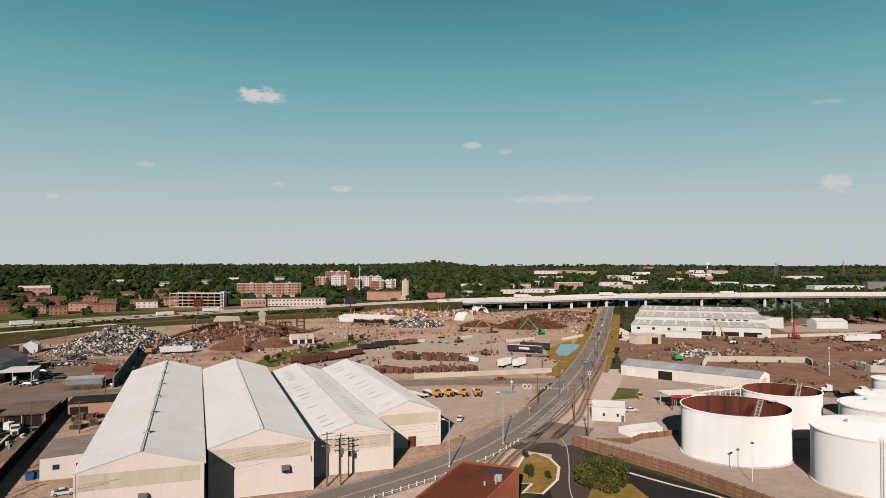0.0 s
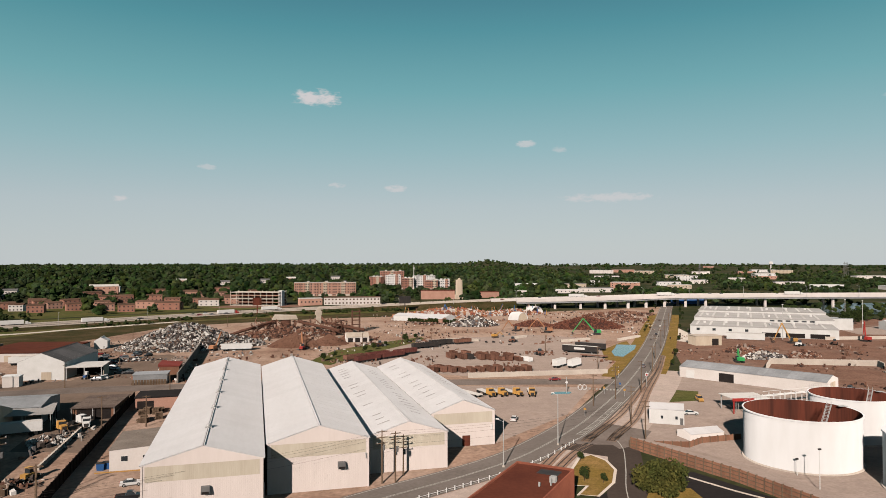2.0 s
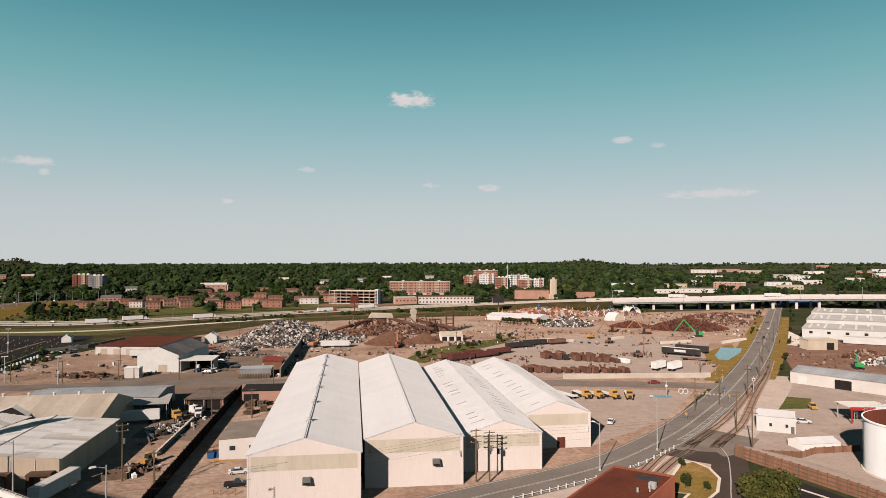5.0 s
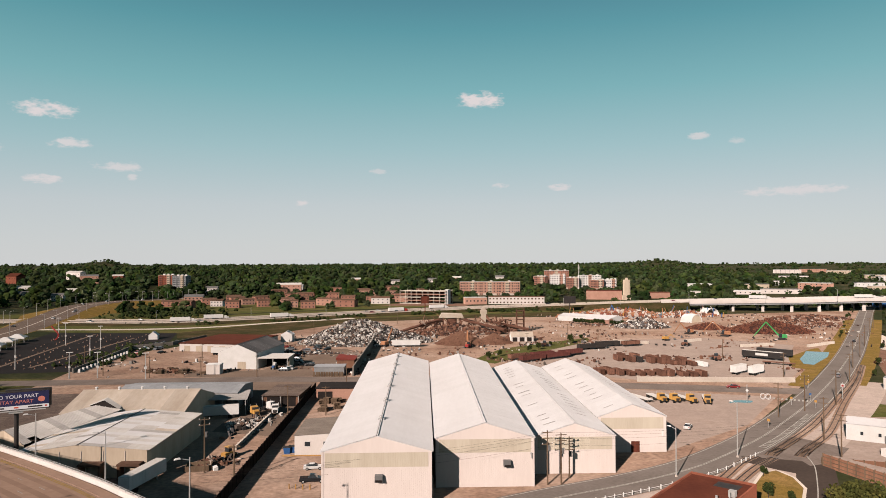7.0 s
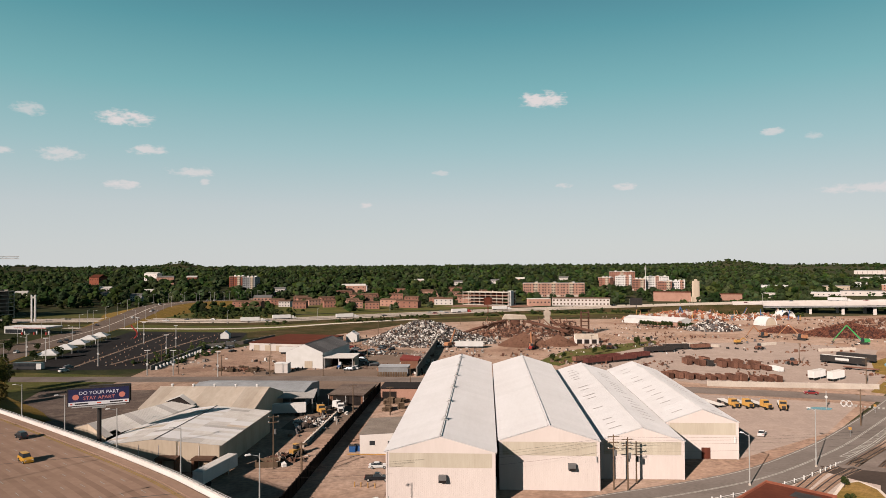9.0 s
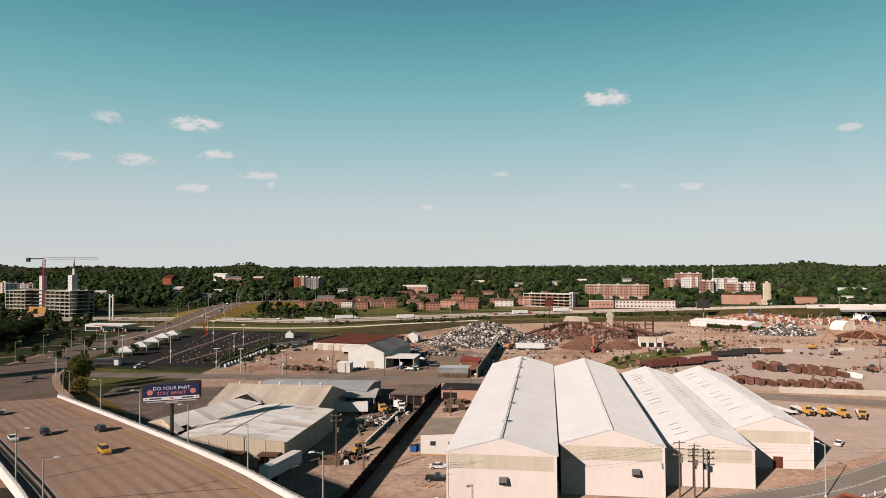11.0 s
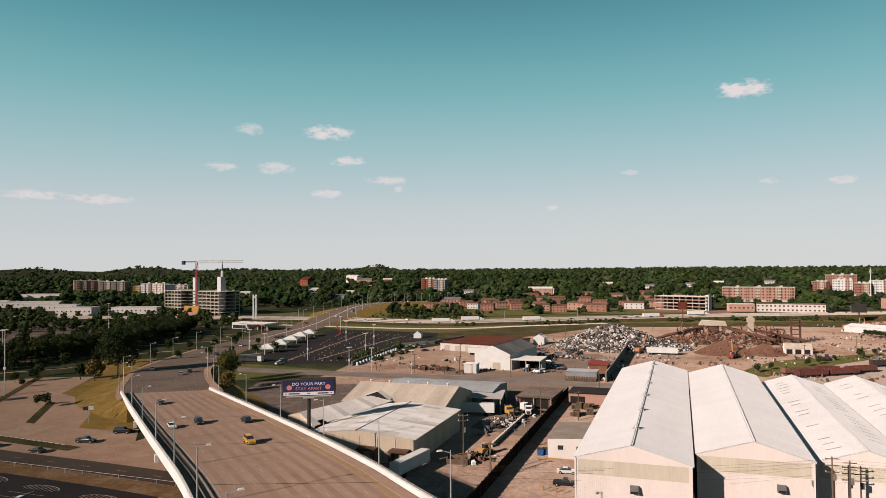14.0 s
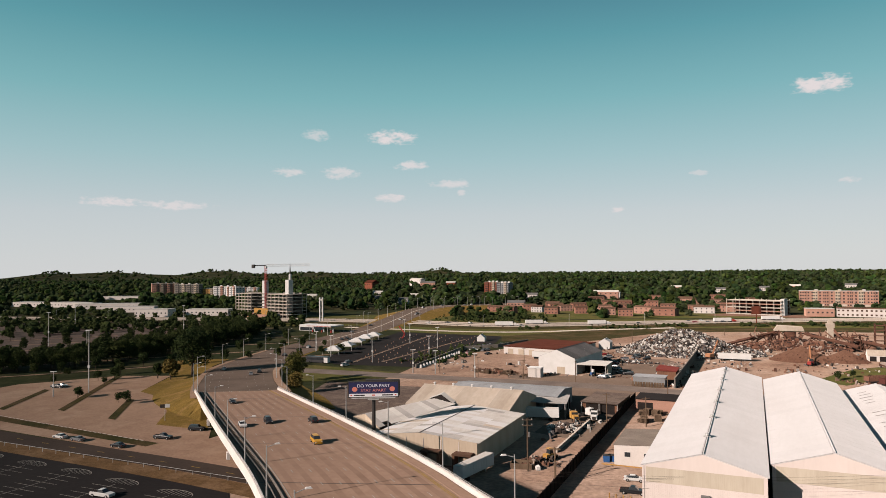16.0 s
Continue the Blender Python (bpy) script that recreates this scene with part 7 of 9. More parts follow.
for x, y, rz in ((83.5, 239.5, -82), (87.9, 239.2, -80), (93.2, 237.6, -76), (98.6, 236.0, -108)):
    t = tractor_unit("yellow lorry with a flat bed in the truck park", M_YELLOW, pose(x, y, 0.08, 0, 0, rz), "yellow lorries")
    part("flat_bed", Shape().box(-9.0, -1.2, 1.1, -1.3, 1.2, 1.35), M_OLDROOF, t, "pale flat bed")
    for xx in (-7.4, -8.4):
        for yy in (-1.0, 1.0):
            part("wheel", Shape().cyl(0, 0, -0.2, 0.2, 0.5, n=12), M_TYRE, t, at=pose(xx, yy, 0.5, 90))
fb = thing("flat_trailer", "grey flat trailer beside the yellow lorries", "trailer", at=pose(77, 243, 0.08, 0, 0, -70))
part("bed", Shape().box(-6, -1.2, 1.0, 6, 1.2, 1.3), M_OLDROOF, fb)
for x in (-4.5, -3.3, 4.5):
    for y in (-0.9, 0.9):
        part("wheel", Shape().cyl(0, 0, -0.2, 0.2, 0.5, n=12), M_TYRE, fb, at=pose(x, y, 0.5, 90))


def excavator(label, at, paint, reach=9.0, lift=7.0, scale=1.0, grab=True, group="machines"):
    e = thing("excavator", label, "excavator", group, at=at @ Matrix.Scale(scale, 4))
    for y in (-1.3, 1.3):
        part("track", Shape().along([(-2.2, 0.3), (-1.8, 0.0), (1.8, 0.0), (2.2, 0.3), (2.0, 0.9), (-2.0, 0.9)], y - 0.35, y + 0.35), M_BLACK, e)
    part("turntable", Shape().cyl(0, 0, 0.9, 1.2, 1.0, n=14), M_BLACK, e)
    part("house", Shape().taper(-2.6, -1.4, 1.2, 1.4, 1.2, 2.8, 0.3, 0.1, 0.1, 0.1), paint, e)
    part("cab", Shape().taper(0.1, 0.3, 1.7, 1.4, 1.3, 3.3, 0.1, 0.3, 0.05, 0.05), M_GLASS, e, "dark glazed cab")
    el = Vector((reach * 0.55, -0.3, lift))
    tip = Vector((reach, -0.3, 1.6))
    part("boom", Shape().rod((1.0, -0.3, 2.0), el, 0.42, 0.3, n=6), paint, e)
    part("stick", Shape().rod(el, tip, 0.3, 0.2, n=6), paint, e)
    part("ram", Shape().rod((1.4, -0.3, 1.6), Vector((1.0, -0.3, 2.0)).lerp(el, 0.6), 0.12, n=5), M_STEEL, e)
    if grab:
        for k in range(4):
            a = k * math.pi / 2
            part("grapple_tine", Shape().rod(tip, tip + Vector((0.6 * math.cos(a), 0.6 * math.sin(a), -0.7)), 0.12).rod(tip + Vector((0.6 * math.cos(a), 0.6 * math.sin(a), -0.7)), tip + Vector((0.15 * math.cos(a), 0.15 * math.sin(a), -1.3)), 0.1), M_BLACK, e)
    else:
        part("bucket", Shape().along([(reach - 0.6, 0.6), (reach + 0.5, 0.4), (reach + 0.4, 1.6), (reach - 0.2, 1.8)], -0.9, 0.4), M_GREYROOF, e)
    return e


excavator("bright green scrap handler with raised boom", pose(222, 419, 0.05, 0, 0, 165), M_GREEN, 14, 9.5, 1.15)
excavator("orange scrap handler by the rust heap", pose(196, 440, 0.05, 0, 0, 140), M_ORANGE, 12, 8, 1.2)
excavator("orange scrap handler at the scrap mountain", pose(-22, 402, 0.05, 0, 0, 60), M_ORANGE, 11, 9, 1.1)
excavator("orange scrap handler beside the dirt pile", pose(26, 398, 0.05, 0, 0, 95), M_ORANGE, 7, 9, 1.0)
excavator("orange scrap handler near the white building", pose(178, 455, 0.05, 0, 0, 200), M_ORANGE, 11, 7, 1.1)
excavator("yellow digger in the middle yard", pose(150, 420, 0.05, 0, 0, 20), M_YELLOW, 7, 4, 0.9, False)
excavator("green scrap handler in the red yard", pose(228, 285, 0.05, 0, 0, 80), M_GREEN, 3.5, 6.5, 1.0)
excavator("yellow crane in the works yard", pose(312, 343, 0.05, 0, 0, 160), M_YELLOW, 10, 11, 1.1)
excavator("red crane in the works yard", pose(362, 338, 0.05, 0, 0, 85), M_RED, 3, 11, 1.1)
for x, y, rz, pt in ((152, 393.6, 30, M_RUSTBIN), (145, 336, 100, M_RUSTBIN), (70, 395, 20, M_RUSTBIN), (26, 392, 60, M_RED), (330, 330, 50, M_RUSTBIN), (305, 330, 10, M_WHITE), (410, 300, 10, M_RUSTBIN)):
    l = thing("wheel_loader", "worn wheel loader in the scrap yard", "loader", "yard loaders", at=pose(x, y, 0.06, 0, 0, rz))
    part("body", Shape().taper(-2.6, -1.0, 0.6, 1.0, 0.8, 2.2, 0.2, 0, 0.1, 0.1), pt, l)
    part("cab", Shape().taper(-0.6, -0.8, 0.8, 0.8, 2.2, 3.5, 0.1, 0.2, 0.1, 0.1), M_GLASS, l)
    part("lift_arm", Shape().rod((0.6, -0.6, 1.8), (2.8, -0.6, 1.0), 0.16).rod((0.6, 0.6, 1.8), (2.8, 0.6, 1.0), 0.16), pt, l)
    part("bucket", Shape().along([(2.6, 0.2), (3.8, 0.2), (3.0, 1.4), (2.7, 1.4)], -1.4, 1.4), M_GREYROOF, l)
    for xx in (-1.7, 1.2):
        for yy in (-1.1, 1.1):
            part("wheel", Shape().cyl(0, 0, -0.3, 0.3, 0.85, n=12), M_TYRE, l, at=pose(xx, yy, 0.85, 90))

# shredder with its conveyors
sh = thing("shredder_plant", "rusty scrap shredder with conveyors and pale hood", "shredder", at=pose(20, 476, 0))
for x in (-6, 6):
    for y in (-4, 4):
        part("leg", Shape().box(x - 0.4, y - 0.4, 0, x + 0.4, y + 0.4, 10), M_RUSTBIN, sh)
part("hood", Shape().along([(-9, 10.5), (8, 10.5), (7, 13), (-7, 13.6)], -4, 4), M_TANROOF, sh, "pale sheet hood")
part("drum", Shape().cyl(0, 0, 3.0, 9.8, 3.4, n=14), M_RUSTBIN, sh, "rusty drum")
part("tower", Shape().box(20.4, -1.8, 0, 23.6, 1.8, 13).box(19.8, -2.2, 13, 24.2, 2.2, 15.5).taper(20.4, -1.8, 23.6, 1.8, 15.5, 18, 0.9, 0.9, 0.9, 0.9), M_TANROOF, sh, "tan cyclone tower")
part("chute", Shape().rod((22, 0, 14), (28, -4, 6), 0.7, 0.6, n=8), M_RUSTBIN, sh)
for a, b in (((-40, -14, 1), (-6, 0, 10)), ((8, -2, 9), (34, -22, 4)), ((24, 2, 8), (52, -12, 3)), ((-6, 4, 8), (-30, 12, 2))):
    cv = part("conveyor", Shape().rod(a, b, 0.9, n=4), M_RUSTBIN, sh, "rusty inclined conveyor")
    a, b = Vector(a), Vector(b)
    for t in (0.25, 0.55, 0.85):
        p = a.lerp(b, t)
        part("trestle", Shape().rod((p.x - 1, p.y, 0), p, 0.18, n=4).rod((p.x + 1, p.y, 0), p, 0.18, n=4), M_RUSTBIN, cv)
for x, y, w, d, h in ((-14, -6, 5, 4, 4), (12, -8, 6, 4, 5), (32, 2, 8, 5, 4), (40, -4, 5, 5, 5.5)):
    part("housing", Shape().taper(x, y, x + w, y + d, 0, h, 0.2, 0.2, 0.2, 0.2), M_RUSTSCRAP, sh, "rusty machine housing")

r_ = random.Random(61)
tangle = Shape()
for k in range(170):
    p = Vector((r_.uniform(-22, 44), r_.uniform(-9, 9), r_.uniform(0, 9)))
    q = p + Vector((r_.uniform(-5, 5), r_.uniform(-2, 2), r_.uniform(-3, 5)))
    q.z = max(0.1, q.z)
    tangle.rod(p, q, r_.uniform(0.15, 0.4), n=4)
tagged(part("girder_tangle", tangle, M_RUSTSCRAP, sh, "tangle of rusty girders and walkways"), kind="stuff")
for x, y, w, h in ((45, -3, 5, 16), (33, -6, 4, 9), (-12, -2, 4, 9)):
    fr = Shape()
    for dx in (0, w):
        for dy in (0, 4):
            fr.box(x + dx - 0.25, y + dy - 0.25, 0, x + dx + 0.25, y + dy + 0.25, h)
    for z in range(3, h + 1, 3):
        fr.box(x - 0.4, y - 0.4, z - 0.3, x + w + 0.4, y + 4.4, z)
    part("platform_tower", fr, M_RUSTBIN, sh, "rusty platform tower")
fs = shed("fines_shed", "small pale shed with open bays by the soil cone", "shed", pose(54, 421, 0), 14, 7, 3.2, 5.6, M_WHITEB, M_TANROOF, "x", cols=5)
for k in range(3):
    hole(fs, "bay", 1 + k * 4.4, 4 + k * 4.4, 0, 2.6, 0, M_DARK, "dark panel for the shaded open bay")


def quonset(label, at, r, length):
    q = thing("arched_shelter", label, "shelter", "arched shelters", at=at)
    n = 14
    arc = [(r * math.cos(math.pi * k / n), r * 0.85 * math.sin(math.pi * k / n)) for k in range(n + 1)]
    inner = [(x * 0.95, z * 0.95) for x, z in arc]
    part("cover", Shape().along(arc + inner[::-1], 0, length), M_WHITE, q, "white arched cover", smooth=False)
    part("inside", Shape().add([(x * 0.9, length - 0.2, z * 0.9) for x, z in arc], [tuple(range(n + 1))]), M_TAN, q)
    return q


quonset("white arched shelter in the scrap yard", pose(212, 548, 0, 0, 0, 215), 7.5, 10)
quonset("white arched shelter below the viaduct", pose(258, 604, 0, 0, 0, 20), 7.5, 9)
hall = shed("white_hall", "low white hall among orange scrap", "building", pose(112, 566, 0, 0, 0, -40), 48, 18, 4.2, 5.6, M_WHITE, M_ROOFWHITE, "x", cols=10)
hall2 = shed("yard_building", "low brick and white yard building", "building", pose(128, 540, 0, 0, 0, -38), 20, 9, 3.4, 4.4, M_PINKBRICK, M_ROOFWHITE, "x", cols=5)
part("blue_frame", Shape().rod((160, 590, 0), (164, 592, 11), 0.4, n=4).rod((168, 590, 0), (164, 592, 11), 0.4, n=4).rod((162, 591, 5), (166, 591, 5), 0.3, n=4), M_BLUE, thing("steel_frame", "blue steel frame standing in scrap", "frame"))

# masts of orange booms standing in the scrap
rng = random.Random(12)
for k in range(46):
    x, y = rng.uniform(128, 262), rng.uniform(574, 618)
    d = rng.uniform(-1, 1)
    hh = rng.uniform(3, 9)
    bm = thing("scrap_boom", "discarded painted boom leaning in the scrap", "boom", "scrap booms", at=pose(x, y, 0.5, 0, 0, rng.uniform(0, 360)))
    part("arm", Shape().rod((0, 0, 0), (hh * 0.7 * d, 0, hh), 0.35, 0.25, n=5), rng.choice((M_ORANGE, M_ORANGE, M_RUSTBIN, M_YELLOW, M_BLUE, M_CREAM)), bm)
    part("hinge", Shape().box(-0.5, -0.4, -0.4, 0.5, 0.4, 0.5), M_RUSTBIN, bm)

# ---- older yards left of the scrap works ----
gh = shed("gabled_workshop", "white workshop with dark grey gabled roof", "workshop", pose(-95.6, 323.4, 0, 0, 0, -8), 18.6, 38, 7.6, 11.4, M_WHITE, M_SLATEROOF, "y", cols=9)
hole(gh, "opening", 9.5, 13.5, 0.1, 3.4, 0, M_TAN, "tan doorway")
lt = thing("lean_to", "dark open lean-to beside the workshop", "shelter", at=pose(-76, 319, 0))
part("roof", Shape().box(-0.5, -0.5, 5.2, 14, 16, 5.5), M_OLDROOF, lt, "pale sheet roof")
for x in (0, 6.8, 13.4):
    part("post", Shape().box(x - 0.15, -0.2, 0, x + 0.15, 0.2, 5.2), M_STEEL, lt)
# Closed at the back in the same near-black, for shade under the roof.
part("back_wall", Shape().box(0, 15, 0, 13.4, 15.3, 5.2), M_DARK, lt)
part("side_wall", Shape().box(13.2, 4, 0, 13.5, 15, 5.2), M_TAN, lt)
tr = thing("farm_tractor", "blue and white tractor in the lean-to", "tractor", at=pose(-69, 321, 0.06, 0, 0, -95))
part("bonnet", Shape().box(0.2, -0.5, 0.9, 2.4, 0.5, 1.8), M_BLUE, tr)
part("cab", Shape().taper(-1.4, -0.8, 0.3, 0.8, 1.0, 3.0, 0.1, 0.1, 0.1, 0.1), M_WHITE, tr)
for x, y, r in ((-0.9, -0.95, 0.85), (-0.9, 0.95, 0.85), (1.9, -0.8, 0.5), (1.9, 0.8, 0.5)):
    part("wheel", Shape().cyl(0, 0, -0.22, 0.22, r, n=14), M_TYRE, tr, at=pose(x, y, r, 90))
booth = thing("brick_booth", "small pale brick booth with flat roof", "booth", at=pose(-96, 307, 0))
part("wall", Shape().box(0, 0, 0, 6, 5, 4.2), M_WHITEB, booth)
part("roof", Shape().box(-0.2, -0.2, 4.2, 6.2, 5.2, 4.5), M_WHITE, booth)
rr = thing("red_roof_store", "long white store with flat rust-red roof", "building", at=pose(-136, 388, 0, 0, 0, -12))
part("wall", Shape().box(0, 0, 0, 38, 46, 4.3), M_WHITEB, rr)
part("roof", Shape().box(-0.4, -0.4, 4.3, 38.4, 46.4, 4.7), M_REDROOF, rr, "rust-red roof")
for k in range(5):
    hole(rr, "door", 3 + k * 7, 6.5 + k * 7, 0.1, 3.2, 0, M_TAN, "tan door")
box_trailer("white box trailer beside the red-roofed store", pose(-106, 371, 0.08, 0, 0, -8), 14.5)
shack = thing("tin_shack", "blue-grey tin shack with fenced front", "shack", at=pose(-47.5, 301, 0))
part("wall", Shape().box(0, 0, 0, 13, 8, 3.8), M_BLUEROOF, shack, "blue-grey sheet wall")
part("roof", Shape().box(-0.3, -0.3, 3.8, 13.3, 8.3, 4.0), M_BLUEROOF, shack)
for k in range(12):
    part("fence_board", Shape().box(k * 1.1, -2.6, 0, k * 1.1 + 0.9, -2.5, 2.2), M_WOOD, shack)
red = thing("red_roof_hut", "dark hut with a red sheet roof", "hut", at=pose(-39.5, 316, 0))
part("wall", Shape().box(0, 0, 0, 8, 12, 4.6), M_BROWNWALL, red)
part("roof", Shape().along([(-0.4, 4.6), (8.4, 4.6), (8.4, 4.9), (-0.4, 5.8)], -0.4, 12.4), M_REDSHEET, red, "bright red sheet roof")
panel_wall("yard_wall", "tall dark yard wall beside the gravel", "wall", [(-30.5, 300), (-29.5, 404)], 4.2, 0.4, 5.0, M_CONCDARK)
hut = shed("white_hut", "small white gabled hut by the yard", "hut", pose(-88, 428, 0), 7, 8, 4.6, 6.6, M_WHITE, M_ROOFWHITE, "y", cols=3)
hut2 = shed("white_hut", "small white gabled hut by the car park", "hut", pose(-176, 446, 0, 0, 0, 10), 5.4, 6, 2.9, 5.0, M_WHITE, M_ROOFWHITE, "y", cols=3)
rng = random.Random(17)
for k in range(46):
    x, y = rng.choice(((rng.uniform(-66, -50), rng.uniform(310, 336)), (rng.uniform(-92, -52), rng.uniform(372, 402)), (rng.uniform(-160, -140), rng.uniform(372, 430)), (rng.uniform(-78, -60), rng.uniform(344, 366))))
    car("old car in the salvage yard", rng.choice((M_CARWHITE, M_CARGREY, M_CARBLACK, M_CARRED, M_CARGREY)), pose(x, y, 0.08, 0, 0, rng.uniform(0, 360)), rng.choice(("sedan", "suv", "pickup")), "salvage cars", False)
for k in range(18):
    pallet_stack(rng.uniform(-130, -95), rng.uniform(309, 318), rng.randint(2, 6), rng.uniform(-30, 30), "yard pallets")
for x, y in ((-118, 300), (-96, 300), (-72, 300), (-30, 270), (-140, 305), (-160, 330), (-85, 372), (-112, 352), (-60, 345), (60, 395), (100, 390), (150, 340), (90, 425), (-20, 545), (-75, 475)):
    power_pole("thin wooden pole in the yards", pose(x, y, 0.05, 0, 0, rng.uniform(0, 90)), rng.uniform(8, 11), 1, group="thin yard poles")

# ---- tents and car park ----
for x, y in ((-230.8, 350), (-236.5, 373), (-243.4, 397), (-250.5, 420), (-254, 438)):
    t = thing("event_tent", "white peaked event tent in the car park", "tent", "white tents", at=pose(x, y, 0.1, 0, 0, 15))
    part("canopy", Shape().taper(-5.2, -5.2, 5.2, 5.2, 3.0, 5.0, 4.0, 4.0, 4.0, 4.0), M_WHITE, t)
    part("valance", Shape().box(-5.2, -5.2, 2.4, 5.2, -5.1, 3.0).box(-5.2, 5.1, 2.4, 5.2, 5.2, 3.0), M_WHITE, t)
    for px in (-5, 5):
        for py in (-5, 5):
            part("pole", Shape().cyl(px, py, 0, 3.0, 0.1, n=6), M_WHITE, t)
bus = thing("coach", "black and white coach parked by the tents", "coach", at=pose(-217, 313.8, 0.1))
part("body", Shape().taper(-7, -1.3, 7, 1.3, 0.4, 3.5, 0.2, 0.1, 0.05, 0.05), M_CARBLACK, bus)
part("front", Shape().box(4.6, -1.32, 0.5, 7.05, 1.32, 3.2), M_WHITE, bus, "white front end")
part("window_band", Shape().box(-6.5, -1.34, 1.8, 4.4, 1.34, 2.9), M_GLASS, bus)
for x in (-4.6, 4.2):
    for y in (-1.2, 1.2):
        part("wheel", Shape().cyl(0, 0, -0.2, 0.2, 0.5, n=12), M_TYRE, bus, at=pose(x, y, 0.5, 90))
for x, y, pt in ((-196, 308, M_CARWHITE), (-222, 322, M_CARBLACK), (-246, 372, M_CARGREY), (-262, 420, M_CARBLACK), (-200, 318, M_CARGREY)):
    car("car parked beside the white tents", pt, pose(x, y, 0.12, 0, 0, 70), "suv", "tent park cars")
for k, (x0, y0, x1, y1) in enumerate(((-199, 315, -226, 480), (-186, 330, -189, 456))):
    patch("lot_strip_%d" % (k + 1), [(x0 - 0.9, y0), (x0 + 0.9, y0), (x1 + 0.9, y1), (x1 - 0.9, y1)], 0.14, M_OLDASPHALT, "thin worn brown strip in the dark car park", "paving")
cone = thing("traffic_cone", "small pale cone marking a lane", "cone", "lane cones", at=pose(-200, 340, 0.1))
part("body", Shape().cyl(0, 0, 0.05, 0.75, 0.2, 0.06, n=6), M_ORANGE, cone)
part("foot", Shape().box(-0.3, -0.3, 0, 0.3, 0.3, 0.06), M_CONCRETE, cone)
rng = random.Random(21)
for r in range(9):
    for i in range(16):
        f, q = i / 15, r / 8
        x, y = -200 + 36 * q - 44 * f * (1 - q * 0.62), 326 + 4 * q + 146 * f
        if rng.random() < 0.86:
            copy_thing(cone, pose(x + rng.uniform(-0.7, 0.7), y + rng.uniform(-1.5, 1.5), 0.1))
for k in range(15):
    s = thing("concrete_block", "white concrete block at the lot's edge", "block", "white blocks", at=pose(-155.5 - 0.35 * k, 316 + k * 4.4, 0.08))
    part("body", Shape().taper(-0.55, -0.55, 0.55, 0.55, 0, 1.6, 0.1, 0.1, 0.1, 0.1), M_WHITE, s)
    part("lifting_eye", Shape().cyl(0, 0, 1.6, 1.75, 0.15, n=6), M_STEEL, s)
panel_wall("lot_wall", "dark low wall beside the tent park", "wall", [(-157.5, 314), (-166, 398), (-150, 416), (-141, 452)], 2.2, 0.4, 6.0, M_CONCDARK)
arch = thing("inflatable_arch", "red curved inflatable standing in the lot", "inflatable", at=pose(-236, 448, 0.1))
pts = [Vector((math.sin(k * 0.5) * 2.2, 0, k * 1.0)) for k in range(10)]
sh_ = Shape()
for p, q in zip(pts, pts[1:]):
    sh_.rod(p, q, 0.45, n=8)
part("tube", sh_, M_RED, arch)

# ---- filling station ----
gs = thing("filling_station", "white filling station with red-edged canopy", "filling station", at=pose(-352, 482, 0, 0, 0, -8))
part("shop", Shape().box(0, 0, 0, 16, 12, 5), M_WHITE, gs, "white shop")
part("shop_front", Shape().box(1, -0.1, 0.3, 15, 0.02, 3), M_GLASS, gs)
part("canopy", Shape().box(18, -10, 4.8, 44, 6, 5.8), M_WHITE, gs, "white canopy")
part("canopy_edge", Shape().box(17.9, -10.1, 5.0, 44.1, -10, 5.4), M_RED, gs, "red canopy edge")
for x in (21, 31, 41):
    part("canopy_post", Shape().box(x - 0.4, -4, 0, x + 0.4, -3.2, 4.8), M_WHITE, gs)
    part("pump", Shape().box(x - 0.5, -6.5, 0, x + 0.5, -5.7, 1.8), M_RED, gs)
sign = thing("tall_sign_mast", "tall white twin sign columns", "sign", at=pose(-390, 570, 0))
for x in (-1.6, 1.6):
    part("column", Shape().box(x - 0.6, -0.6, 0, x + 0.6, 0.6, 24), M_WHITE, sign)
part("crossbar", Shape().box(-2.2, -0.7, 21, 2.2, 0.7, 22.5), M_OLDROOF, sign)


# ---- loose debris strewn over the yards ----
def strewn(name, label, zones, material, seed, piece=(0.25, 1.3)):
    r, s = random.Random(seed), Shape()
    for x0, y0, x1, y1, n in zones:
        for _ in range(n):
            x, y = r.uniform(x0, x1), r.uniform(y0, y1)
            if noise.noise((x / 22, y / 22, seed)) < 0.12 + r.uniform(-0.08, 0.08):
                continue
            q = [r.uniform(*piece) * r.choice((0.4, 0.7, 1.0, 1.6)) for _ in range(3)]
            m = Matrix.Translation((x, y, 0.1 + q[2] * 0.3)) @ Euler((r.uniform(-0.3, 0.3), r.uniform(-0.3, 0.3), r.uniform(0, 6))).to_matrix().to_4x4()
            s.box(-q[0] / 2, -q[1] / 2, -q[2] / 2, q[0] / 2, q[1] / 2, q[2] / 2, m)
    return stuff(name, s, material, label, "debris")


strewn("yard_debris", "rusty scraps strewn over the dirt yard", ((-60, 300, 60, 345, 500), (-90, 360, 110, 460, 800), (60, 380, 300, 520, 1100), (100, 500, 330, 620, 1100), (70, 300, 170, 350, 600)), M_RUSTSCRAP, 51)
strewn("yard_litter", "pale scraps strewn over the dirt yard", ((-90, 300, 60, 345, 500), (-90, 360, 110, 460, 900), (60, 380, 300, 520, 600), (100, 500, 330, 620, 700), (-58, 165, -45, 225, 160), (-150, 300, -60, 400, 500)), M_SCRAP, 52)
strewn("works_debris", "rusty scraps strewn over the red yard", ((215, 210, 330, 340, 1100), (300, 200, 470, 360, 1200)), M_RUSTSCRAP, 53)

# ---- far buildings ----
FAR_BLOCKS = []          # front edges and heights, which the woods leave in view


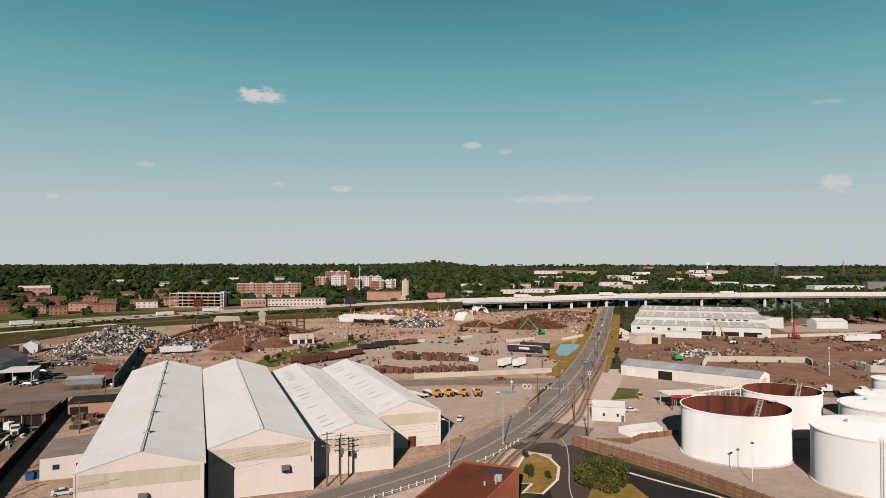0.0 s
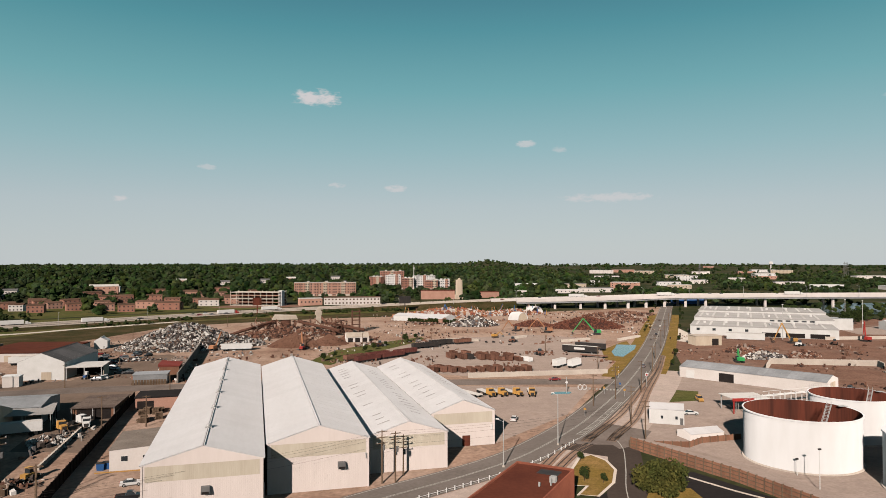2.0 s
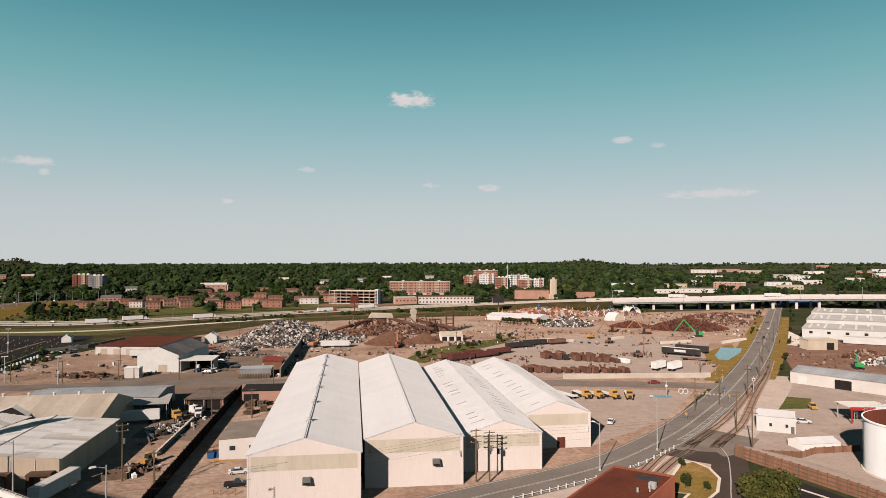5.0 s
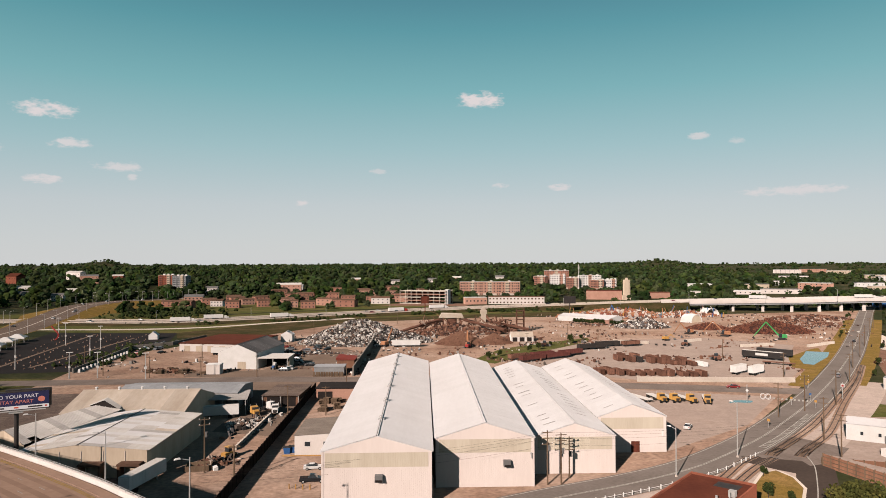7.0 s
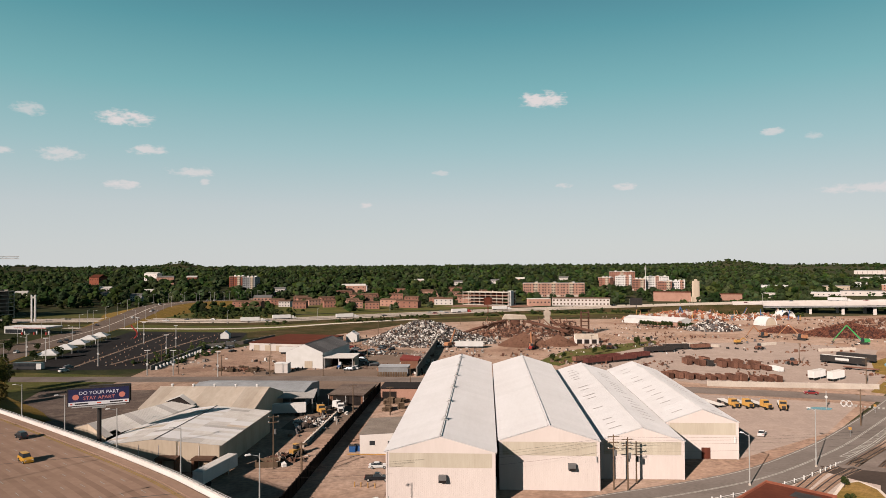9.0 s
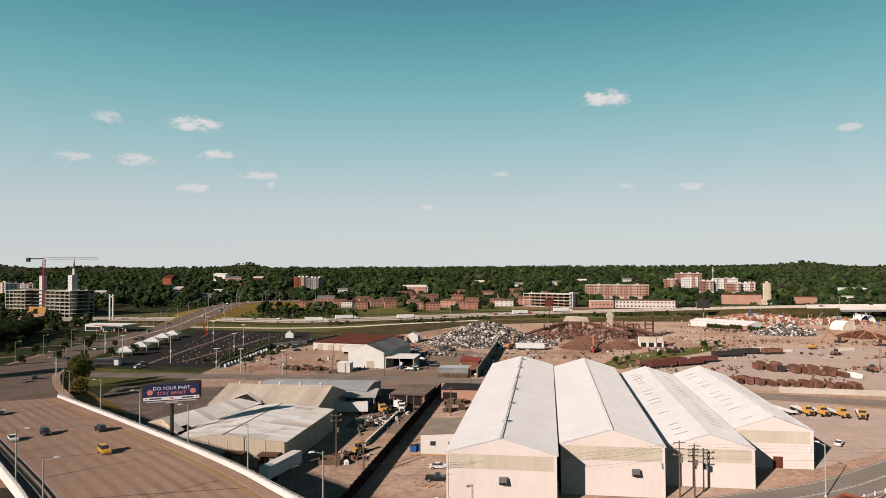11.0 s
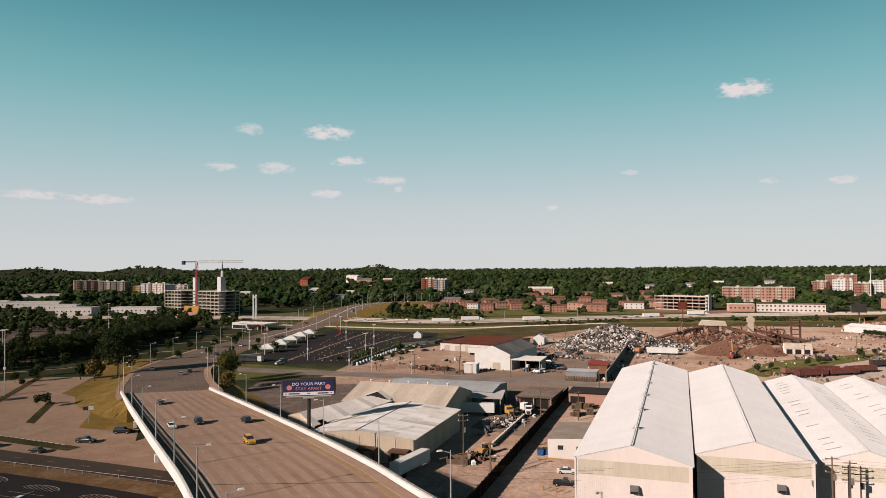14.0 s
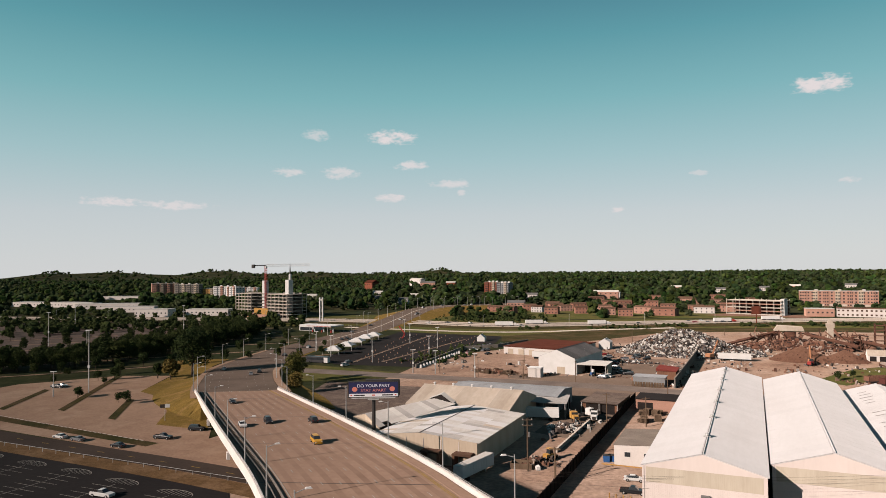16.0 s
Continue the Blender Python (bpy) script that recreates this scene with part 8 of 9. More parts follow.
def block(name, label, category, x0, y0, x1, y1, high, deep, wall_m, floors=0, bays=0, roof_m=None, gable=0.0, glass=None, group="", win=(1.6, 1.5), sides=True):
    """A far building given by its front edge, left to right, its height and depth, with rows of windows."""
    L, a = math.dist((x0, y0), (x1, y1)), math.degrees(math.atan2(y1 - y0, x1 - x0))
    z = min(land(x0, y0), land(x1, y1)) - 0.3
    b = thing(name, label, category, group, at=pose(x0, y0, z, 0, 0, a))
    high += 0.3
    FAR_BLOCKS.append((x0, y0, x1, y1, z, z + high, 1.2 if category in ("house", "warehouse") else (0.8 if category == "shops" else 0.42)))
    if gable:
        part("wall", Shape().box(0, 0, 0, L, deep, high), wall_m, b)
        turn = Matrix(((0, 1, 0, 0), (1, 0, 0, 0), (0, 0, 1, 0), (0, 0, 0, 1)))
        part("roof", Shape().along([(-0.5, high - 0.05), (deep + 0.5, high - 0.05), (deep / 2, high + gable)], -0.4, L + 0.4, turn), roof_m or M_GREYROOF, b)
    else:
        part("wall", Shape().box(0, 0, 0, L, deep, high), wall_m, b)
        part("roof", Shape().box(-0.3, -0.3, high, L + 0.3, deep + 0.3, high + 0.5), roof_m or M_OLDROOF, b)
    if floors and bays:
        rows = Shape()
        for f in range(floors):
            zz = high * (f + 0.55) / floors
            for k in range(bays):
                x = L * (k + 0.5) / bays
                rows.box(x - win[0] / 2, -0.15, zz - win[1] / 2, x + win[0] / 2, 0.02, zz + win[1] / 2)
            for k in range(max(1, int(deep / 6))) if sides else ():
                y = deep * (k + 0.5) / max(1, int(deep / 6))
                rows.box(L - 0.02, y - win[0] / 2, zz - win[1] / 2, L + 0.15, y + win[0] / 2, zz + win[1] / 2)
        tagged(part("glazing", rows, glass or M_GLASS, b, "rows of dark windows"), kind="stuff")
    if category in ("apartment block", "hotel") and floors >= 4 and L > 15:
        count = max(2, round(L / 13))
        for k in range(count):
            x = L * (k + 0.5) / count
            bay = part("bay", Shape().box(x - 2.6, -1.4, 0, x + 2.6, 0.1, high + (1.4 if k % 2 else 0.4)), M_PINKBRICK if wall_m is M_WHITE and k % 2 else (M_TAN if k % 2 else wall_m), b, "projecting bay in a second colour")
            panes = Shape()
            for f in range(floors):
                zz = high * (f + 0.55) / floors
                for dx in (-1.3, 1.3):
                    panes.box(x + dx - 0.75, -1.5, zz - 0.85, x + dx + 0.75, -1.38, zz + 0.75)
            tagged(part("glazing", panes, M_GLASS, bay, "dark bay windows"), kind="stuff")
        part("base_band", Shape().box(-0.2, -0.35, 0, L + 0.2, 0.05, high / floors * 0.8), M_CONCRETE, b, "pale ground floor band")
        for k in range(3):
            x = L * (0.2 + 0.3 * k)
            part("roof_plant", Shape().taper(x, deep * 0.4, x + 4, deep * 0.4 + 3, high + 0.5, high + 2.4, 0.2, 0.2, 0.2, 0.2), M_STEEL, b, "grey roof plant box")
    return b


for i, (x0, y0, x1, y1, h) in enumerate(((-207, 793, -195, 803, 7.4), (-181, 758, -168, 763, 8.0), (-203, 838, -188, 850, 7.9), (-150, 745, -135, 747, 8.0), (-129, 728, -114, 730, 8.0), (-159, 880, -140, 890, 10), (-121, 780, -98, 768, 8.6), (-99, 753, -74, 744, 8.6),
                                         (-104, 874, -86, 871, 6.3), (-93, 996, -68, 994, 8.5), (-70, 849, -53, 850, 6.1), (-219, 1005, -200, 1020, 9), (-50, 967, -34, 972, 8.4), (-230, 830, -215, 838, 7.5), (-255, 800, -240, 806, 7.5), (-165, 800, -150, 806, 7.6), (-40, 900, -22, 898, 7.5), (-130, 920, -112, 922, 8))):
    block("row_house", "faded brick row house with low brown roof", "house", x0, y0, x1, y1, h * 0.86, 9, M_HOUSEBRICK if i % 3 else M_PINKBRICK, 2, 4, M_HOUSEROOF, 1.5, group="brick row houses", win=(1.2, 1.3))
r_ = random.Random(8)
for x, y in ((-290, 770), (-262, 742), (-236, 770), (-212, 742), (-60, 800), (-34, 838), (-8, 880), (-150, 850), (-180, 900), (-250, 880), (-290, 850), (20, 930), (-100, 1050), (-150, 1080), (-10, 1040), (-60, 1120)):
    a = r_.uniform(-0.25, 0.25)
    L = r_.uniform(13, 24)
    block("row_house", "faded brick house with low brown roof among trees", "house", x, y, x + L * math.cos(a), y + L * math.sin(a), r_.uniform(5.6, 7.2), 9, r_.choice((M_HOUSEBRICK, M_HOUSEBRICK, M_PINKBRICK, M_WHITEB)), 2, 4, M_HOUSEROOF, 1.8, group="brick row houses", win=(1.2, 1.3), sides=False)
block("school", "low pale school building among trees", "building", -239, 1156, -202, 1159, 8.3, 18, M_WHITEB, 2, 8)
block("apartment_block", "long five-storey pink brick apartment block", "apartment block", 53, 987, 139, 978, 18.7, 16, M_PINKBRICK, 5, 20, win=(1.7, 1.8))
block("shop_row", "brick shop row by the freeway", "shops", 48, 778, 73, 780, 7.5, 14, M_PINKBRICK, 1, 6)
block("shop_row", "pale two-storey shop row by the freeway", "shops", 75, 784, 138, 776, 8.0, 16, M_WHITEB, 2, 16, M_HOUSEROOF, glass=M_HOUSEROOF, win=(1.8, 1.6))
block("apartment_block", "brick end of a white apartment complex", "apartment block", 199, 1230, 217, 1217, 18, 14, M_HOUSEBRICK, 5, 5)
block("apartment_block", "white five-storey apartment wing", "apartment block", 215, 1157, 240, 1150, 23, 14, M_WHITE, 6, 7)
block("apartment_block", "brick middle wing of the apartment complex", "apartment block", 240, 1142, 260, 1136, 18.5, 14, M_HOUSEBRICK, 5, 6)
block("apartment_block", "white rear wing of the apartment complex", "apartment block", 263, 1151, 300, 1146, 22, 14, M_WHITE, 6, 10)
block("apartment_block", "brick low wing of the apartment complex", "apartment block", 270, 1099, 291, 1094, 16.5, 12, M_HOUSEBRICK, 4, 6)
block("apartment_block", "white low wing of the apartment complex", "apartment block", 294, 1106, 313, 1101, 16.5, 12, M_WHITE, 4, 5)
block("brick_block", "red brick slab behind the white apartments", "apartment block", 222, 1250, 265, 1240, 27, 14, M_HOUSEBRICK, 7, 9)
block("red_works", "long low red brick works", "building", 207, 864, 249, 852, 11, 20, M_PINKBRICK, 0, 0, M_REDROOF)
block("red_works", "low red brick works by the woods", "building", 291, 878, 318, 874, 7.5, 16, M_PINKBRICK, 0, 0, M_REDROOF)
silo = thing("grain_silo", "tall pale concrete silo tower", "silo", at=pose(255, 852, 0))
part("shaft", Shape().cyl(0, 0, 0, 25, 4.8, 4.4, n=14), M_TAN, silo)
part("top", Shape().cyl(0, 0, 25, 27.5, 2.2, 1.4, n=10), M_TAN, silo)
part("base_block", Shape().box(-6, -4, 0, 6, 5, 6), M_TAN, silo)
mastx = thing("radio_mast", "thin white radio mast by the apartments", "mast", at=pose(258, 1128, land(258, 1128)))
part("shaft", Shape().cyl(0, 0, 0, 42, 0.6, 0.3, n=8), M_WHITE, mastx)
part("antenna", Shape().box(-1.2, -0.4, 34, 1.2, 0.4, 38), M_STEEL, mastx)

# car park frame under construction
deckb = thing("parking_structure", "concrete parking frame under construction", "building", at=pose(-27, 800, 0, 0, 0, -24))
for f in range(5):
    part("slab", Shape().box(0, 0, 0.2 + f * 3.6, 58, 22, 0.8 + f * 3.6), M_PINKBRICK if f % 2 else M_CONCRETE, deckb, "concrete floor slab")
    for k in range(9):
        for y in (0.4, 21.4):
            if f < 4 or k % 2 == 0:
                part("column", Shape().box(k * 7.1 - 0.3 + 0.4, y - 0.3, 0.8 + f * 3.6, k * 7.1 + 0.3 + 0.4, y + 0.3, (3.8 if f < 4 else 2.2) + f * 3.6), M_CONCRETE, deckb)
part("stair_core", Shape().box(55, 4, 0, 59, 12, 17), M_WHITE, deckb, "white stair core")
# Sheet added behind the slabs so the open floors look dark inside.
part("dark_inside", Shape().box(1, 20, 0, 57, 20.4, 15), M_RUST, deckb, "dark red sheet for the shaded inside")

# concrete towers under construction, with a crane
frame_b = thing("unfinished_building", "concrete building frame under construction", "building", at=pose(-543, 622, 0, 0, 0, -17))
for f in range(8):
    for x0, x1 in ((0, 31), (62, 98)):
        part("slab", Shape().box(x0, 0, f * 3.6, x1, 26, f * 3.6 + 0.5), M_CONCRETE, frame_b, "concrete floor slab")
        for k in range(6):
            x = x0 + (x1 - x0) * k / 5
            for y in (0, 25.4):
                if f < 7:
                    part("column", Shape().box(x - 0.35, y, f * 3.6 + 0.5, x + 0.35, y + 0.6, f * 3.6 + 3.6), M_CONCRETE, frame_b)
    part("slab", Shape().box(31, 8, f * 3.6, 62, 26, f * 3.6 + 0.5), M_CONCDARK, frame_b)
part("inner_wall", Shape().box(64, 20, 0, 97, 20.5, 27), M_CONCDARK, frame_b)
# Grey sheet added in the left wing, giving its open floors a shaded depth.
part("dark_inside", Shape().box(1, 14, 0, 30, 14.4, 27), M_CONCDARK, frame_b)
part("core", Shape().box(38, 10, 0, 43, 15, 40), M_WHITE, frame_b, "white lift core")
part("core", Shape().box(84, 8, 0, 90, 14, 41), M_WHITE, frame_b, "white stair core")
part("wrapped_front", Shape().box(40, -2, 2, 66, -1, 10), M_YELLOW, frame_b, "yellow sheathed front")
part("podium", Shape().box(28, -6, 0, 70, 6, 3.4), M_PINKBRICK, frame_b)
crane = thing("tower_crane", "red and white tower crane over the frame", "crane", at=pose(-487, 606, 0))
mast = Shape()
for x in (-0.9, 0.9):
    for y in (-0.9, 0.9):
        mast.box(x - 0.15, y - 0.15, 0, x + 0.15, y + 0.15, 56)
for k in range(22):
    z = k * 2.5
    mast.rod((-0.9, -0.9, z), (0.9, -0.9, z + 2.5), 0.12, n=4).rod((0.9, 0.9, z), (-0.9, 0.9, z + 2.5), 0.12, n=4).rod((0.9, -0.9, z), (0.9, 0.9, z + 2.5), 0.12, n=4)
part("mast", mast, M_RED, crane, "red lattice mast")
jib = Shape()
jd = Vector((0.86, 0.5, 0))
for k in range(16):
    p, q = jd * (k * 3.0), jd * (k * 3.0 + 3.0)
    jib.rod((p.x, p.y, 56), (q.x, q.y, 56), 0.24, n=4).rod((p.x, p.y, 58.2), (q.x, q.y, 58.2), 0.24, n=4).rod((p.x, p.y, 56), (q.x, q.y, 58.2), 0.16, n=4)
part("jib", jib, M_WHITE, crane, "pale lattice jib")
part("counter_jib", Shape().rod((0, 0, 57), tuple(-jd * 14 + Vector((0, 0, 57))), 0.5, n=4), M_BLACK, crane)
part("counterweight", Shape().box(-13, -8, 54, -10, -5.5, 58), M_BLACK, crane)
part("cab", Shape().box(0.5, -2.4, 54, 2.4, -0.9, 56.4), M_WHITE, crane)
# Added free-standing shaft, lined up as the thin spire on the lift core.
steeple = thing("white_steeple", "thin white shaft for the spire on the lift core", "steeple", at=pose(-489, 652, 0))
part("shaft", Shape().box(-1.2, -1.2, 0, 1.2, 1.2, 47), M_WHITE, steeple)
part("spire", Shape().cyl(0, 0, 47, 60, 1.0, 0.1, n=8), M_GREYROOF, steeple)

block("apartment_block", "white new flats with yellow bays", "apartment block", -957, 1033, -860, 985, 22, 18, M_WHITE, 6, 18)
block("apartment_block", "white flats on the far rise", "apartment block", -1065, 1227, -1020, 1239, 14, 14, M_WHITE, 4, 10)
block("hotel", "six-storey pink hotel block on the rise", "hotel", -1138, 1050, -1105, 1091, 26.6, 18, M_PINKBRICK, 6, 10)
block("hotel", "dark glazed wing of the hotel", "hotel", -1090, 1065, -1040, 1080, 25.3, 18, M_CONCDARK, 6, 10)
block("apartment_block", "yellow fronted new flats", "apartment block", -1040, 1092, -1005, 1104, 15.7, 14, M_YELLOW, 4, 8)
block("apartment_block", "white new flats beside the hotel", "apartment block", -930, 1004, -883, 1014, 23.2, 16, M_WHITE, 6, 12)
block("strip_mall", "low pale shopping strip past the car park", "shops", -640, 566, -600, 576, 8.5, 16, M_WHITEB, 1, 8)
block("strip_mall", "long low pale shopping strip", "shops", -600, 603, -548, 615, 7.0, 16, M_WHITEB, 1, 10)
block("strip_mall", "long low pale shopping strip", "shops", -860, 660, -780, 700, 7.2, 18, M_WHITEB, 1, 14)
block("strip_mall", "low pale store past the car park", "shops", -760, 620, -690, 640, 7.0, 18, M_WHITEB, 1, 12)
block("strip_mall", "far low pale store with flat roof", "shops", -1115, 912, -1040, 930, 6.5, 20, M_WHITEB, 0, 0)
block("strip_mall", "very long low pale shopping strip", "shops", -1052, 690, -962, 690, 7.0, 18, M_WHITEB, 1, 12)
block("strip_mall", "very long low pale shopping strip", "shops", -955, 692, -866, 690, 7.4, 18, M_WHITEB, 1, 12)
block("brick_church", "red brick church with a square tower", "church", -770, 1290, -744, 1278, 18, 20, M_BRICK, 2, 4, M_REDROOF, 6)
block("brick_tower", "eight-storey red brick tower block", "apartment block", -436, 1144, -412, 1140, 25.6, 16, M_BRICK, 8, 5)
block("brick_tower", "grey glazed side of the brick tower", "apartment block", -411, 1139, -388, 1134, 24.6, 16, M_BLUEROOF, 8, 7)
for i, (x0, y0, x1, y1, h, m) in enumerate(((-731, 1429, -689, 1401, 17, M_WHITEB), (-647, 1314, -617, 1324, 14, M_PINKBRICK), (-594, 1330, -575, 1334, 14, M_BRICK), (-280, 813, -259, 816, 8.5, M_PINKBRICK), (-237, 1119, -198, 1123, 11, M_PINKBRICK), (-330, 1050, -312, 1052, 9, M_WHITEB),
                                            (-520, 1010, -502, 1014, 8, M_WHITEB), (-560, 960, -545, 964, 7, M_WHITEB), (-640, 1100, -622, 1104, 8, M_WHITEB), (-480, 900, -466, 903, 7, M_WHITEB), (-700, 980, -684, 985, 8, M_WHITEB), (10, 1330, 26, 1330, 9, M_WHITEB), (60, 1400, 78, 1398, 9, M_PINKBRICK), (-60, 1300, -44, 1302, 8, M_WHITEB), (-140, 1350, -122, 1352, 9, M_PINKBRICK), (150, 1420, 170, 1416, 9, M_WHITEB))):
    block("town_house", "pale roofed town house among trees", "house", x0, y0, x1, y1, h, 12, m, 2, 5, M_GREYROOF if i % 2 else M_OLDROOF, 3.0, group="town houses")

city = ((422, 1072, 456, 1067, 12.7, 24), (368, 934, 381, 929, 6.9, 14), (517, 1088, 551, 1076, 11.5, 24), (443, 967, 479, 955, 5.8, 20), (605, 1090, 640, 1060, 13, 30), (667, 1286, 684, 1277, 9.8, 20), (1217, 2344, 1295, 2310, 14, 40), (1327, 2213, 1389, 2184, 13.9, 30),
        (1355, 1870, 1412, 1902, 19, 30), (2089, 2844, 2118, 2823, 16.7, 30), (1036, 1522, 1081, 1504, 12, 30), (493, 983, 542, 967, 7.5, 20), (1769, 2046, 1833, 2010, 14, 30), (1049, 1349, 1085, 1335, 10, 24), (2097, 2878, 2140, 2851, 17, 30), (915, 963, 967, 946, 9.2, 24),
        (1444, 1374, 1531, 1343, 12, 30), (1050, 1565, 1104, 1547, 10, 30), (1033, 921, 1116, 892, 7.5, 30), (1727, 2165, 1780, 2136, 9, 30), (760, 1180, 800, 1165, 9, 24), (860, 1240, 905, 1225, 9, 24), (700, 1050, 735, 1040, 8, 20), (980, 1120, 1030, 1100, 9, 24), (1250, 1500, 1300, 1480, 10, 30), (1500, 1800, 1560, 1780, 10, 30), (900, 1700, 960, 1680, 10, 30), (1150, 1750, 1210, 1725, 10, 30), (1600, 1500, 1680, 1470, 10, 30), (1400, 2500, 1480, 2470, 14, 40), (1900, 2300, 1980, 2260, 13, 40))
for i, (x0, y0, x1, y1, h, d) in enumerate(city):
    block("warehouse_block", "pale flat-roofed warehouse across the river", "warehouse", x0, y0, x1, y1, h * 0.85, d, (M_WHITE, M_WHITEB, M_TAN, M_WHITEB, M_PINKBRICK)[i % 5], 1 if h < 12 else 3, 6, (M_ROOFWHITE, M_OLDROOF, M_GREYROOF)[i % 3], group="far warehouses", sides=False)
block("blue_shed", "bright blue shed under the viaduct", "shed", 465, 690, 500, 680, 9, 14, M_BLUE, 0, 0, M_BLUE)
block("blue_roof_shed", "dark shed with a blue roof by the river", "shed", 1122, 890, 1152, 878, 14, 16, M_CONCDARK, 0, 0, M_BLUE)
for x, y, h in ((1452, 1418, 45), (1622, 1357, 53), (1300, 1800, 40), (1750, 1700, 45)):
    py = thing("pylon", "grey lattice power pylon on the skyline", "pylon", "pylons", at=pose(x, y, land(x, y)))
    s = Shape()
    for sx in (-1, 1):
        for sy in (-1, 1):
            s.rod((3.5 * sx, 3.5 * sy, 0), (0.6 * sx, 0.6 * sy, h), 0.35, 0.25, n=4)
    part("legs", s, M_GREYROOF, py)
    for z in (0.62, 0.76, 0.9):
        part("crossarm", Shape().box(-7 + z * 3, -0.3, h * z, 7 - z * 3, 0.3, h * z + 0.8), M_GREYROOF, py)
wt = thing("water_tower", "white water tower on the skyline", "water tower", at=pose(2250, 2600, land(2250, 2600)))
part("tank", Shape().cyl(0, 0, 24, 36, 8, 7, n=16), M_WHITE, wt)
part("shaft", Shape().cyl(0, 0, 0, 24, 2.5, n=10), M_WHITE, wt)

# ---- freeway traffic and signs ----

def on_freeway(x, d):
    i = min(range(len(fwy) - 1), key=lambda k: abs(fwy[k][0] - x))
    (px, py, pz), (qx, qy, qz) = offset([fwy[i], fwy[i + 1]], d)
    return pose(px, py, pz + 0.06, 0, 0, math.degrees(math.atan2(qy - py, qx - px)))


for x, d, cab in ((-133, 8, M_WHITE), (-30, 8, M_RED), (20, -7, M_WHITE), (-205, 8, M_WHITE), (420, 9, M_WHITE), (330, -9, M_WHITE), (560, 9, M_WHITE), (-180, -8, M_WHITE)):
    m = on_freeway(x, d)
    box_trailer("white box trailer on the freeway", m, 15.5, group="freeway trailers", panels=False)
    tractor_unit("lorry cab pulling a trailer on the freeway", cab, m @ pose(9.8, 0, 0), "freeway lorries")
rng = random.Random(4)
for k in range(26):
    car("car driving on the freeway", rng.choice((M_CARWHITE, M_CARBLACK, M_CARGREY, M_CARRED)), on_freeway(rng.uniform(-320, 640), rng.choice((-9.5, -6, 6, 9.5))), rng.choice(("sedan", "suv", "pickup")), "freeway cars", False)
for k in range(16):
    i = rng.randint(6, len(blvd) - 12)
    (x, y, z), (x1, y1, z1) = offset(blvd[i:i + 2], rng.choice((-9, -5.4, 5.4, 9)))
    car("car driving on the boulevard", rng.choice((M_CARWHITE, M_CARBLACK, M_CARGREY, M_CARBLACK)), pose(x, y, z + 0.06, 0, 0, math.degrees(math.atan2(y1 - y, x1 - x))), rng.choice(("sedan", "suv")), "boulevard cars", False)
gantry = thing("rear_billboard", "brown backed billboard beside the freeway", "billboard", at=pose(2, 655, 0, 0, 0, 20))
part("column", Shape().cyl(0, 0, 0, 12, 0.5, n=8), M_RUST, gantry)
part("panel", Shape().box(-4, -0.4, 9, 4, 0.4, 16), M_RUST, gantry)
vs = thing("rear_billboard", "dark billboard beside the freeway shops", "billboard", at=pose(142, 660, 0, 0, 0, 10))
part("column", Shape().cyl(0, 0, 0, 10, 0.5, n=8), M_BLACK, vs)
part("panel", Shape().box(-6, -0.4, 8, 6, 0.4, 15), M_BLACK, vs)

# ---- lamps of the roads and car parks ----
lamp = street_lamp("slim pale street lamp on the boulevard", pose(0, 0, -60), 11, 2.2, group="boulevard lamps")
for i in range(4, len(blvd), 4):
    for d, turn in ((-16.5, 0), (16.5, 180)):
        (x, y, z), (x1, y1, z1) = offset(blvd[i:i + 2] if i + 1 < len(blvd) else blvd[i - 1:i + 1], d)
        copy_thing(lamp, pose(x, y, z - 0.3, 0, 0, math.degrees(math.atan2(y1 - y, x1 - x)) - 90 + turn))
for i in range(2, len(fwy) - 2, 5):
    (x, y, z), (x1, y1, z1) = offset(fwy[i:i + 2], 19)
    copy_thing(lamp, pose(x, y, 0.0 if x < 250 else z - 1, 0, 0, 90))
for o in [lamp, *lamp.children_recursive]:
    bpy.data.objects.remove(o)


def mast_lamp(label, at, high, group):
    t = thing("mast_lamp", label, "street lamp", group, at=at)
    part("pole", Shape().cyl(0, 0, 0, high, 0.25, 0.14, n=8), M_STEEL, t)
    part("lamp_ring", Shape().box(-1.2, -0.2, high, 1.2, 0.2, high + 0.3), M_WHITE, t, "pale twin lamp heads")
    part("sign_box", Shape().box(-0.4, -0.3, high * 0.4, 0.4, 0.3, high * 0.4 + 1.0), M_WHITE, t)


for x, y, h in ((-254.5, 201.9, 26), (-446, 322, 23), (-250, 360, 12), (-226, 340, 12), (-190, 326, 14), (-185, 400, 13), (-215, 420, 13), (-240, 460, 13), (-170, 356, 12), (-152, 300, 11), (-140, 300, 11), (-118, 296, 11), (-560, 430, 20), (-420, 420, 18), (-380, 300, 14), (-260, 190, 10), (-500, 500, 18), (320, 360, 22), (372, 350, 24), (430, 420, 20), (260, 225, 12)):
    mast_lamp("tall grey mast lamp with pale twin heads", pose(x, y, 0.05, 0, 0, 30), h, "mast lamps")

